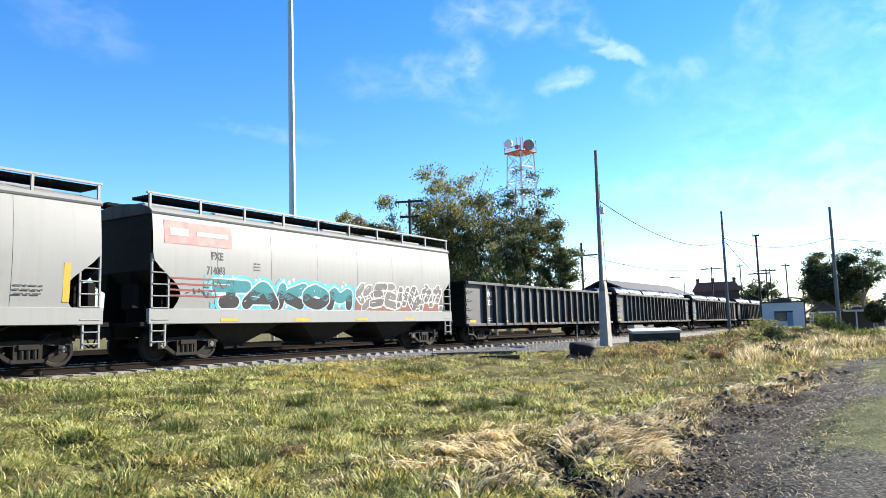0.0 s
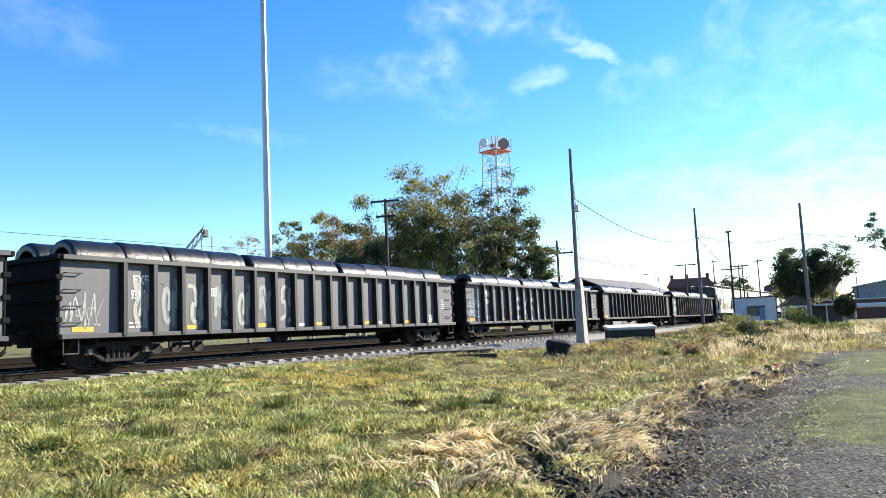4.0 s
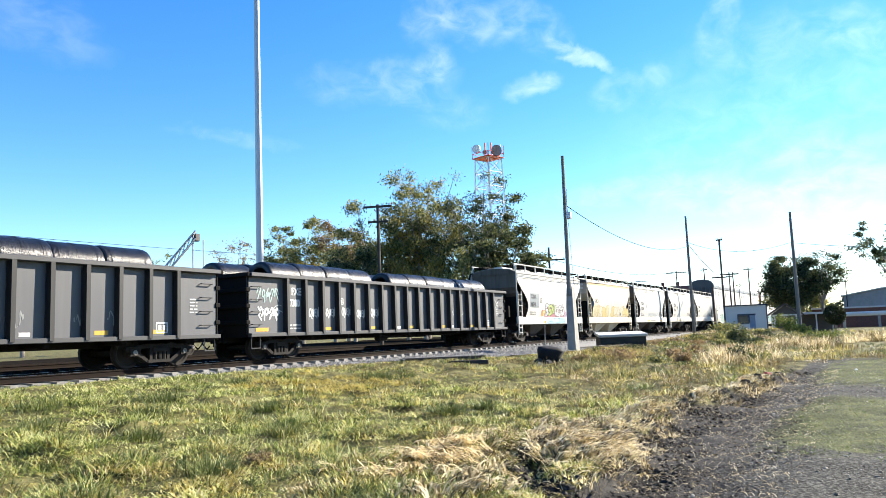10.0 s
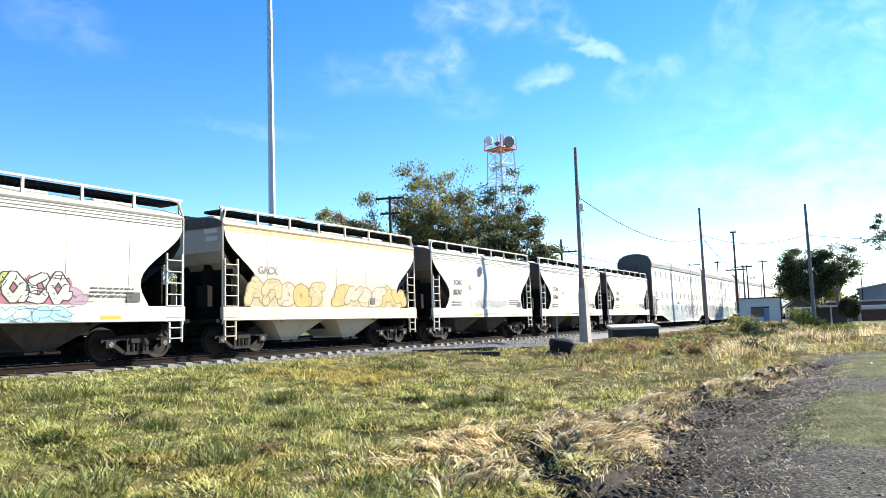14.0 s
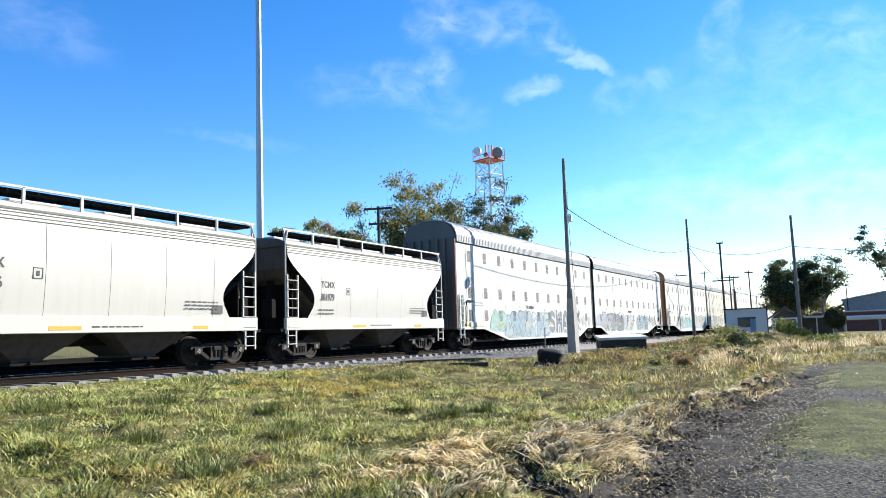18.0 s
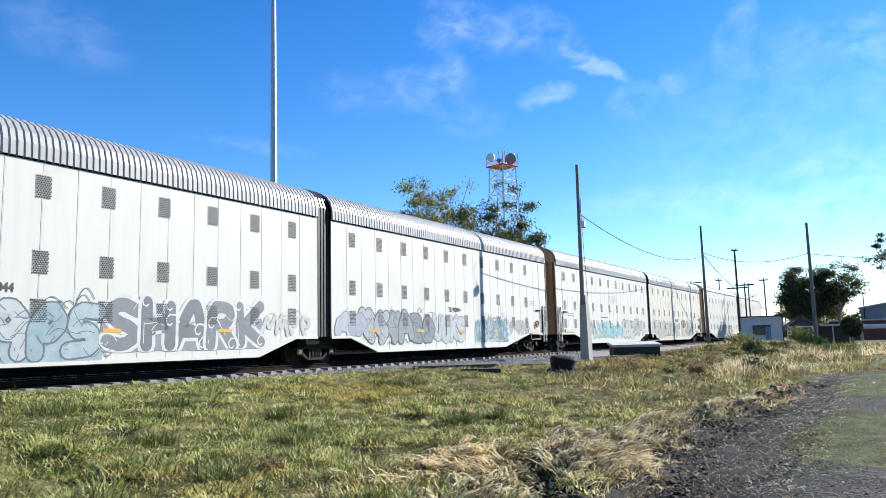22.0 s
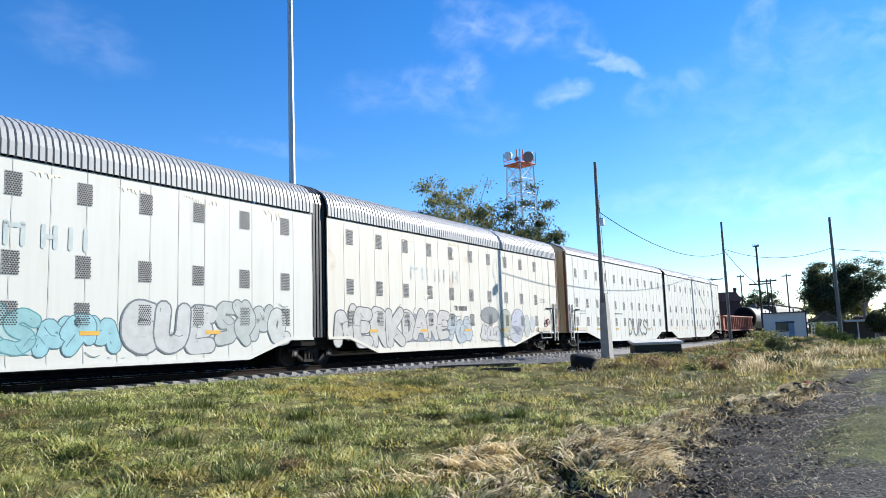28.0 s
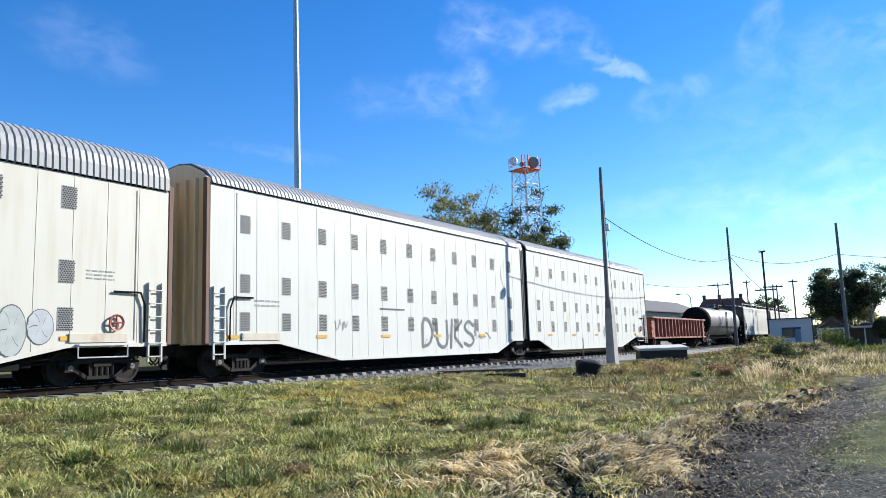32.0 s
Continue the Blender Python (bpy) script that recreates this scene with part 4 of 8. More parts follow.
        # default slope colour includes the shade of the end recess
        part("slope_sheet", g, slope or SHADED_DIRTY_END, car)
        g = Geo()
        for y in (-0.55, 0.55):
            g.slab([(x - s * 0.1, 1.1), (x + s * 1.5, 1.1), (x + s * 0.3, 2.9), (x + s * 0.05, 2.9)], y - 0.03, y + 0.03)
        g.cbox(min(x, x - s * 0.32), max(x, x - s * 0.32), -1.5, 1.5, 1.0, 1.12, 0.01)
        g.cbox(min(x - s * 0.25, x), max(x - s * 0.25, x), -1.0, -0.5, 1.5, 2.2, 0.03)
        # plate added beneath the slope sheet to close the view through the end
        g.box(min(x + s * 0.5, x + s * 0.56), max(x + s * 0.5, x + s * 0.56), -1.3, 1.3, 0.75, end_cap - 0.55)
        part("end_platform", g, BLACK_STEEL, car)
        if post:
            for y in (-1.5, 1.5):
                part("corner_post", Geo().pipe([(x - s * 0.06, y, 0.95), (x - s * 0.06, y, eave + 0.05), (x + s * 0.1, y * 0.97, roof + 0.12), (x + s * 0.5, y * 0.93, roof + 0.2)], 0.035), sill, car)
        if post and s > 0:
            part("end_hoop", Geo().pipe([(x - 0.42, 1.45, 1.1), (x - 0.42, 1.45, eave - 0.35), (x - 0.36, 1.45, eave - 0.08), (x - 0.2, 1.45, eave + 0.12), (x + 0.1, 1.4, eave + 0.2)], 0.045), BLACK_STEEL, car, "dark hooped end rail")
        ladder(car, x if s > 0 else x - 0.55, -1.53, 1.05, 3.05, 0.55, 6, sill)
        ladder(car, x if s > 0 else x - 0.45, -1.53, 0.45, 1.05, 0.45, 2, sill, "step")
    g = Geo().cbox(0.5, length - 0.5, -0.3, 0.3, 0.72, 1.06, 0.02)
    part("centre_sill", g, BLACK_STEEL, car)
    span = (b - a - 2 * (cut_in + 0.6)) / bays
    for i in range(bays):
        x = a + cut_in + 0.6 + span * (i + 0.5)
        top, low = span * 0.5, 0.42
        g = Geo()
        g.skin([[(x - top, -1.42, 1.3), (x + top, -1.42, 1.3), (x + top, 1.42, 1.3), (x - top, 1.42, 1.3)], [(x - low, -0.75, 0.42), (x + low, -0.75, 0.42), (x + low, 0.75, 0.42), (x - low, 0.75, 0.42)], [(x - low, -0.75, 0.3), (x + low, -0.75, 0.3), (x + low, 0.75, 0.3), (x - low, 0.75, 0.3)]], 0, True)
        # default bay colour includes the shade below the car
        part("hopper_bay", g, slope or BAY_SHADE_DIRT, car, "sloping discharge bay under the car")
        part("outlet_gate", Geo().cbox(x - 0.5, x + 0.5, -0.85, 0.85, 0.26, 0.36, 0.02).rod((x, -0.95, 0.33), (x, 0.95, 0.33), 0.04, None, 8), BLACK_STEEL, car)
    running_gear(car, length, 1.95 if length < 15 else 2.35)
    return car


def vent_mesh():
    """A perforated field in a side panel: a tinted plate with rows of punched holes."""
    g = Geo()
    g.box(-0.21, 0.21, -0.004, 0.0, -0.30, 0.30, 0)
    for r in range(11):
        for c in range(6):
            x = -0.175 + 0.066 * c + (0.033 if r % 2 else 0)
            z = -0.265 + 0.053 * r
            if x < 0.20:
                g.add([(x, -0.020, z - 0.024), (x + 0.029, -0.020, z), (x, -0.020, z + 0.024), (x - 0.029, -0.020, z)], [(0, 1, 2, 3)], 1)
    return g.mesh("vent", plain("vent_plate_grey", (0.30, 0.30, 0.295), 0.6), HOLES)


VENT = vent_mesh()


def rack_unit(car, x0, x1, joint_at_end, body, roof_paint, end_paint, high_eave=False):
    """One half of an articulated autorack: x0 to x1; the joint is at x1 or at x0."""
    eave = 5.90 if high_eave else 5.42
    top = 6.74 if high_eave else 6.68
    ln = x1 - x0

    def loc(u):          # u from the outer end to the joint
        return x0 + u if joint_at_end else x1 - u

    def low(u):
        if u < 2.9:
            return 1.0
        if u < 6.0:
            return 1.0 - 0.64 * (u - 2.9) / 3.1
        if u < ln - 3.0:
            return 0.36
        if u < ln - 1.2:
            return 0.36 + 0.58 * (u - ln + 3.0) / 1.8
        return 0.94

    n = round(ln / 0.94)
    w = ln / n
    for s in (-1, 1):
        y = s * 1.55
        if s < 0:
            for i in range(n):
                u0, u1 = i * w + 0.004, (i + 1) * w - 0.004
                ks = [u0 + (u1 - u0) * k / 3 for k in range(4)]
                poly = [(loc(u), low(u)) for u in ks] + [(loc(u), eave) for u in (u1, u0)]
                g = Geo().slab(poly, y, y + 0.04)
                g.box(min(loc(u1 - 0.02), loc(u1)), max(loc(u1 - 0.02), loc(u1)), y - 0.006, y, low(u1) + 0.1, eave - 0.02)
                part("side_panel", g, body, car)
            part("panel_seam", Geo().slab([(loc(0.02), 1.05), (loc(2.9), 1.05), (loc(6), 0.42), (loc(ln - 3), 0.42), (loc(ln - 1.2), 1.0), (loc(ln - 0.02), 1.0), (loc(ln - 0.02), eave - 0.03), (loc(0.02), eave - 0.03)], y + 0.03, y + 0.035), BLACK_MARK, car)
            u = 1.40 if joint_at_end else 3.0
            while u < ln - 0.6:
                for z in (4.80, 2.90, 1.70):
                    part("vent", VENT, None, car, "", pose(loc(u), y, z))
                u += 1.827 if joint_at_end else 1.862
        else:
            part("side_wall", Geo().slab([(loc(0.02), 1.05), (loc(2.9), 1.05), (loc(6), 0.42), (loc(ln - 3), 0.42), (loc(ln - 1.2), 1.0), (loc(ln - 0.02), 1.0), (loc(ln - 0.02), eave), (loc(0.02), eave)], y - 0.04, y), body, car)
        g = Geo()
        poly = [(loc(0), 0.98), (loc(2.9), 0.98), (loc(6), 0.34), (loc(ln - 3), 0.34), (loc(ln - 1.2), 0.92), (loc(ln), 0.92), (loc(ln), 1.02), (loc(ln - 1.25), 1.02), (loc(ln - 3.05), 0.44), (loc(6.05), 0.44), (loc(2.95), 1.08), (loc(0), 1.08)]
        g.slab(poly, y - 0.03, y + 0.03)
        part("side_sill", g, body, car)
    # roof: corrugated arch
    if high_eave:
        arc = [(-1.58, eave), (-1.50, eave + 0.20), (-1.25, eave + 0.45), (-0.6, top - 0.08), (0, top)]
    else:
        arc = [(-1.58, eave), (-1.57, eave + 0.36), (-1.49, eave + 0.66), (-1.31, eave + 0.90), (-0.98, top - 0.16), (-0.45, top - 0.03), (0, top)]
    arc = arc + [(-p, q) for p, q in arc[-2::-1]]
    g = Geo()
    pitch = 0.184
    m = int(ln / pitch)
    rows = []
    for i in range(m):
        for k, d in ((0.0, 0.0), (0.10, 0.0), (0.20, 0.04), (0.88, 0.04)):
            x = x0 + ln * (i + k) / m
            rows.append([(x, p * (1 + d / 1.6), q + d) for p, q in arc])
    rows.append([(x1, p, q) for p, q in arc])
    g.skin(rows)
    part("roof", g, roof_paint, car, "ribbed galvanised roof")
    # end doors
    xe = loc(0)
    sgn = 1 if joint_at_end else -1
    g = Geo()
    outline = [(p, q) for p, q in arc if True]
    g.beam([(-1.5, 1.0)] + [(p * 0.97, q - 0.02) for p, q in outline] + [(1.5, 1.0)], min(xe, xe + sgn * 0.06), max(xe, xe + sgn * 0.06))
    part("end_door", g, end_paint, car, "dark folding end door")
    me = Geo().cbox(-0.09, 0.09, -0.05, 0.05, 1.05, eave + 0.25, 0.02).mesh("door_post", end_paint)
    for y in (-1.42, -0.95, -0.5, 0.0, 0.5, 0.95, 1.42):
        part("door_post", me, None, car, "", pose(xe - sgn * 0.05, y, 0))
    part("corner_post", Geo().cbox(*sorted((xe - sgn * 0.18, xe)), -1.57, -1.40, 1.0, eave + 0.2, 0.03), RUST_POST, car, "rust-brown corner post")
    # ladders by the end
    lx = loc(0.12) if joint_at_end else loc(0.62)
    ladder(car, lx, -1.60, 0.55, 2.75, 0.42, 6, body)
    part("door_seam", Geo().box(*sorted((loc(1.02), loc(1.06))), -1.5535, -1.549, 1.15, eave - 0.12), BLACK_MARK, car)
    part("side_bracket", Geo().cbox(*sorted((loc(1.25), loc(2.9))), -1.60, -1.555, 1.10, 1.34, 0.01).box(*sorted((loc(1.3), loc(1.75))), -1.604, -1.6, 1.16, 1.30), HOPPER_RUSTY, car, "pale rust-stained bracket along the sill")
    part("hand_rail", Geo().pipe([(loc(1.7), -1.6, 2.45), (loc(0.9), -1.62, 2.45), (loc(0.75), -1.62, 2.1), (loc(0.75), -1.6, 1.1)], 0.028), BLACK_STEEL, car)
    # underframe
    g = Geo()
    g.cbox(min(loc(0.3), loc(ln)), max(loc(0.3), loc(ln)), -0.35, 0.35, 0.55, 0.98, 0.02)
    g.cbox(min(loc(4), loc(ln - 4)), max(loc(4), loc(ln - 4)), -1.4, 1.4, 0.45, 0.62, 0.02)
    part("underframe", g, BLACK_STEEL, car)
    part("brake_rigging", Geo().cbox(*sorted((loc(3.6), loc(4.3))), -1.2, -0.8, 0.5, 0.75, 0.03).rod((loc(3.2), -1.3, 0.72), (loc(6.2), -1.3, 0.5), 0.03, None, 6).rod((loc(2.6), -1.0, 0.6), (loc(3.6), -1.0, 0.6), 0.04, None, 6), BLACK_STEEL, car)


def autorack(at, label, body=RACK, body2=RACK, roof_paint=RACK_ROOF, front_end=RACK_END, rear_end=RACK_END_BROWN, high_eave=False):
    length = 44.3
    car = thing("autorack_car", label, "autorack car", "autorack cars of the train")
    CARS.append((car, at))
    j = length / 2
    rack_unit(car, 0.70, j - 0.40, True, body, roof_paint, front_end, high_eave)
    rack_unit(car, j + 0.40, length - 0.68, False, body2, roof_paint, rear_end, high_eave)
    # folded bellows at the joint
    g = Geo()
    eave = 5.42
    for i in range(5):
        x = j - 0.36 + 0.18 * i
        r = 1.44
        g.beam([(-r, 1.0), (-r, eave + 0.45), (-r + 0.14, eave + 0.85), (-r + 0.55, 6.62), (r - 0.55, 6.62), (r - 0.14, eave + 0.85), (r, eave + 0.45), (r, 1.0)], x - 0.06, x + 0.06)
    g.beam([(-1.36, 1.0), (-1.36, 5.8), (-0.85, 6.5), (0.85, 6.5), (1.36, 5.8), (1.36, 1.0)], j - 0.4, j + 0.4)
    part("bellows", g, BELLOWS, car, "black folded bellows over the joint")
    for x in (2.35, j, length - 2.35):
        truck(car, x)
    part("truck_cover", Geo().slab([(j - 1.3, 0.72), (j - 0.95, 1.0), (j + 0.95, 1.0), (j + 1.3, 0.72)], -1.3, 1.3), BLACK_STEEL, car)
    part("coupler", COUPLER, None, car, "", pose(0.28, 0, 0, 0, 0, 180))
    part("coupler", COUPLER, None, car, "", pose(length - 0.28, 0, 0))
    for x in (0.5, length - 0.5):
        part("air_hose", HOSE, None, car, "", pose(x, 0, 0, 0, 0, 180 if x < 1 else 0))
    return car


def tank_car(at, length, label):
    car = thing("tank_car", label, "tank car")
    CARS.append((car, at))
    g = Geo()
    n, r, zc = 32, 1.5, 2.55
    rows = []
    for x, k in ((1.1, 0.02), (1.15, 0.45), (1.3, 0.75), (1.55, 0.93), (1.85, 1.0), (length - 1.85, 1.0), (length - 1.55, 0.93), (length - 1.3, 0.75), (length - 1.15, 0.45), (length - 1.1, 0.02)):
        rows.append([(x, r * k * math.cos(2 * math.pi * i / n), zc + r * k * math.sin(2 * math.pi * i / n)) for i in range(n)])
    g.skin(rows, 0, True)
    part("tank", g, TANK, car, "grey dirty steel tank", soft=True)
    # near-black skin over the front head only, standing for its shade
    g = Geo()
    g.skin([[(x - 0.02, (r + 0.01) * k * math.cos(2 * math.pi * i / n), zc + (r + 0.01) * k * math.sin(2 * math.pi * i / n)) for i in range(n)] for x, k in ((1.1, 0.02), (1.15, 0.45), (1.3, 0.75), (1.55, 0.93), (1.85, 1.0), (2.0, 1.003))], 0, True)
    part("tank_head", g, BLACK_STEEL, car, "tank head darkened for end shade", soft=True)
    g = Geo()
    for x in (length * 0.33, length * 0.67):
        g.skin([[(x + d, (r + 0.02) * math.cos(2 * math.pi * i / n), zc + (r + 0.02) * math.sin(2 * math.pi * i / n)) for i in range(n)] for d in (-0.06, 0.06)], 0, True)
    part("tank_band", g, BLACK_STEEL, car)
    g = Geo().rod((length / 2, 0, zc + r - 0.1), (length / 2, 0, zc + r + 0.45), 0.45, None, 18)
    part("dome", g, TANK, car)
    g = Geo().box(length / 2 - 1.3, length / 2 + 1.3, -1.0, 1.0, zc + r - 0.05, zc + r)
    for x in (-1.3, 1.3):
        g.pipe([(length / 2 + x, -1, zc + r), (length / 2 + x, -1, zc + r + 0.9), (length / 2 - x, -1, zc + r + 0.9)], 0.025)
    part("platform", g, BLACK_STEEL, car)
    part("underframe", Geo().cbox(0.6, length - 0.6, -0.4, 0.4, 0.75, 1.1, 0.02).cbox(0.6, 1.4, -1.4, 1.4, 0.95, 1.1, 0.02).cbox(length - 1.4, length - 0.6, -1.4, 1.4, 0.95, 1.1, 0.02), BLACK_STEEL, car)
    part("side_rail", Geo().pipe([(0.7, -1.45, 1.1), (0.7, -1.45, 2.0), (length - 0.7, -1.45, 2.0), (length - 0.7, -1.45, 1.1)], 0.025), BLACK_STEEL, car)
    ladder(car, length / 2 - 0.25, -1.55, 0.6, 3.6, 0.5, 9, BLACK_STEEL)
    running_gear(car, length, 2.2)
    return car


LG = 21.741
g1 = gondola(0 * LG, LG, "black empty steel gondola car with ribbed sides")
g2 = gondola(1 * LG, LG, "black ribbed gondola car loaded with wire coils, pale graffiti")
g3 = gondola(2 * LG, LG, "black ribbed gondola car with white graffiti letters, coil load")
g4 = gondola(3 * LG, LG, "black ribbed gondola car loaded with wire coils")
g5 = gondola(4 * LG, LG, "black ribbed gondola car with row of white tags, coil load")
coil_load(1 * LG, ((1.2, 7.4), (7.7, 12.3), (12.6, 20.3)), ((1.0, 7.2), (8.5, 13.1), (13.6, 19.8)))
coil_load(2 * LG, ((1.75, 8.0), (8.3, 12.9), (14.2, 19.0)), ((0.8, 7.0), (8.9, 13.6), (14.0, 20.2)))
coil_load(3 * LG, ((1.5, 9.2), (11.0, 18.7)), ((0.9, 8.6), (9.5, 17.3)))
coil_load(4 * LG, ((2.0, 8.2), (9.6, 19.0)), ((0.9, 7.1), (8.2, 20.4)))
# truck steel's near-black on these slope sheets and bays stands for their shade
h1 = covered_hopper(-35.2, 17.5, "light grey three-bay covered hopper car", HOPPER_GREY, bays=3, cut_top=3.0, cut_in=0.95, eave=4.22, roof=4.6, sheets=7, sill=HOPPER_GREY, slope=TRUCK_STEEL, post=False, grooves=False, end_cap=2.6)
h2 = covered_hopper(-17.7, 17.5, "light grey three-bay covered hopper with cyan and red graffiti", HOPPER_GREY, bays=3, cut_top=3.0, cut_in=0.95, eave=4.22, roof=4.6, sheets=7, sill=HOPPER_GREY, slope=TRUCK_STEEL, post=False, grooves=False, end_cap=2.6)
LH = 12.66
H0 = 108.85
h3 = covered_hopper(H0, LH, "white two-bay covered hopper car with colourful graffiti", HOPPER)
h4 = covered_hopper(H0 + LH + 0.1, LH, "cream covered hopper car streaked with rust, yellow graffiti", HOPPER_RUSTY, sill=HOPPER_RUSTY, slope=HOPPER_RUSTY, grooves=False)
h5 = covered_hopper(H0 + 2 * LH + 0.15, LH, "white two-bay covered hopper car", HOPPER)
h6 = covered_hopper(H0 + 3 * LH + 0.2, LH, "white two-bay covered hopper car with small stencils", HOPPER)
h7 = covered_hopper(H0 + 4 * LH + 0.25, LH, "white two-bay covered hopper car with large number", HOPPER)
A0 = 172.47
a1 = autorack(A0, "white articulated autorack with ribbed roof and blue graffiti")
a2 = autorack(A0 + 44.3, "white articulated autorack with pale bubble graffiti", body=RACK, body2=RACK_RUSTY, front_end=RACK_END_BROWN)
a3 = autorack(A0 + 88.6, "white articulated autorack with smooth grey roof edge", roof_paint=RACK_ROOF, front_end=RACK_END_TAN, high_eave=True)
r1 = gondola(A0 + 132.9, 18.3, "red oxide low gondola car", top=2.62, bottom=0.85, ribs=15, first=1.9, pitch=1.03, body=RED_OXIDE, rib_paint=RED_OXIDE, group="")
t1 = tank_car(A0 + 151.2, 17.6, "grey tank car with dirty shell")
w1 = covered_hopper(A0 + 168.8, 17.8, "white long covered hopper car", HOPPER, bays=3, eave=4.22, roof=4.6, sheets=7, cut_top=3.2, cut_in=1.1)
w2 = covered_hopper(A0 + 186.6, 17.8, "white long covered hopper car", HOPPER, bays=3, eave=4.22, roof=4.6, sheets=7, cut_top=3.2, cut_in=1.1)

# ---- markings and graffiti on the cars ----
GP = -1.379      # face of a gondola's recessed panel
RP = -1.5585      # face of an autorack's panels


def hug(ob, eave=4.12):
    """Lay a flat marking on a covered hopper's bulging side."""
    for v in ob.data.vertices:
        k = (v.co.z - 1.5) / (eave - 1.5)
        face = 1.578 if k < 0 else 1.497 + 0.10 * math.sin(math.pi * min(1, max(0, k) * 0.9 + 0.05))
        v.co.y += 1.55 - face
    return ob


FADED_MARK = plain("faded_white_marking", (0.42, 0.42, 0.41), 0.7, 0, 0.15)


def gondola_marks(car, number, length=LG):
    lettering("FXE", 0.27, WHITE_MARK, car, 2.86, 2.28, GP, squeeze=0.88)
    lettering(number, 0.27, WHITE_MARK, car, 2.80, 1.86, GP, squeeze=0.56)
    bars(car, 2.75, 1.05, 0.62, 0.24, 2, GP, FADED_MARK)
    block(car, 1.05, 0.98, 0.62, 0.13, GP, YELLOW_MARK, label="yellow reflector strip")
    for i in (4.7, 7.7, 10.7, 13.7, 16.7, 18.6):
        block(car, i + 0.05, 0.98, 0.42, 0.12, GP, YELLOW_MARK, label="yellow reflector strip")
    for i in (9.8, 14.7):
        block(car, i, 0.98, 0.28, 0.1, GP, WHITE_MARK, "stencil")
    bars(car, length - 1.75, 1.6, 0.3, 0.5, 5, GP, FADED_MARK)
    g = Geo()
    for a, b, c, d in ((5.70, 5.94, 1.98, 2.01), (5.70, 5.94, 2.20, 2.23), (5.70, 5.73, 1.98, 2.23), (5.91, 5.94, 1.98, 2.23)):
        g.box(a, b, GP - 0.003, GP, c, d)
    g.box(5.77, 5.87, GP - 0.003, GP, 2.04, 2.16)
    part("stencil", g, WHITE_MARK, car)
    g = Geo()
    x = length - 3.0
    for a, b, c, d in ((0, 0.42, 0, 0.04), (0, 0.42, 0.28, 0.32), (0, 0.04, 0, 0.32), (0.38, 0.42, 0, 0.32), (0.09, 0.19, 0.08, 0.24), (0.24, 0.33, 0.08, 0.24)):
        g.box(x + a, x + b, GP - 0.003, GP, 1.0 + c, 1.0 + d)
    part("stencil", g, WHITE_MARK, car)


for car, number in ((g1, "93C098"), (g2, "93011"), (g3, "93024"), (g4, "93028"), (g5, "73000")):
    gondola_marks(car, number)
for i, (x, z) in enumerate(((3.75, 1.5), (4.85, 1.4), (5.7, 1.45), (6.75, 1.5))):
    scrawl(g1, x, z, 0.45, 0.5, GP - 0.002, (0.35, 0.38, 0.38), 20 + i, 0.012)
for i in range(7):
    x = 3.15 + 0.995 * i
    graffiti(g2, x - 0.28, x + 0.42, 1.05, 2.45, GP, [(0.34, 0.35, 0.33)] if i % 2 else [(0.42, 0.42, 0.38)], (0.16, 0.17, 0.17), 40 + i, 2, label="faded pale graffiti")
scrawl(g2, 0.9, 1.6, 1.1, 0.9, GP - 0.002, (0.5, 0.52, 0.5), 31, 0.018)
scrawl(g2, 1.0, 1.4, 1.0, 0.6, GP - 0.002, (0.45, 0.47, 0.45), 32, 0.014)
WHITEWASH = (0.62, 0.62, 0.59)


def strokes(car, y, colour, lines, thick, label):
    """Broad brush lines: straight pieces with round joints."""
    g = Geo()
    for pts in lines:
        for i, ((ax, az), (bx, bz)) in enumerate(zip(pts, pts[1:])):
            d = Vector((bx - ax, bz - az)).normalized() * thick
            g.add([(ax - d.y, y, az + d.x), (bx - d.y, y, bz + d.x), (bx + d.y, y, bz - d.x), (ax + d.y, y, az - d.x)], [(0, 1, 2, 3)])
        for i, (x, z) in enumerate(pts):
            g.add([(x + thick * math.cos(0.785 * j), y - 0.0004, z + thick * math.sin(0.785 * j)) for j in range(8)], [tuple(range(8))])
    return part("graffiti", g, paint(colour), car, label)


LETTER_LINES = [[(6.45, 1.05), (6.50, 2.2)], [(6.46, 2.15), (6.98, 2.2)], [(6.46, 1.62), (6.9, 1.68)], [(6.45, 1.1), (7.0, 1.12)],
                                     [(7.42, 1.1), (7.42, 2.2)], [(7.45, 1.6), (7.98, 2.2)], [(7.5, 1.68), (7.95, 1.1)],
                                     [(8.95, 2.15), (8.45, 2.15), (8.42, 1.72), (8.95, 1.62), (8.98, 1.05), (8.42, 0.98)], [(9.42, 1.6), (9.68, 1.75)], [(9.66, 1.75), (9.62, 1.12)], [(9.5, 1.12), (9.78, 1.14)]]
strokes(g3, GP - 0.002, WHITEWASH, [[(x + 0.36, z) for x, z in line] for line in LETTER_LINES], 0.12, "broad white sprayed letters across the ribs")
graffiti(g3, 1.0, 2.15, 1.62, 2.1, GP - 0.002, [], (0.36, 0.50, 0.55), 51, 4, bold=0.42, edge=1.0, wisps=1, label="thin teal sprayed letters")
graffiti(g3, 1.05, 2.1, 1.15, 1.6, GP - 0.002, [], (0.40, 0.56, 0.62), 52, 3, bold=0.5, edge=1.0, wisps=1, label="thin teal sprayed letters")
graffiti(g3, 5.5, 6.15, 1.75, 1.95, GP - 0.002, [], (0.6, 0.6, 0.6), 53, 3, bold=0.5, edge=1.0, wisps=0, label="small white sprayed letters")
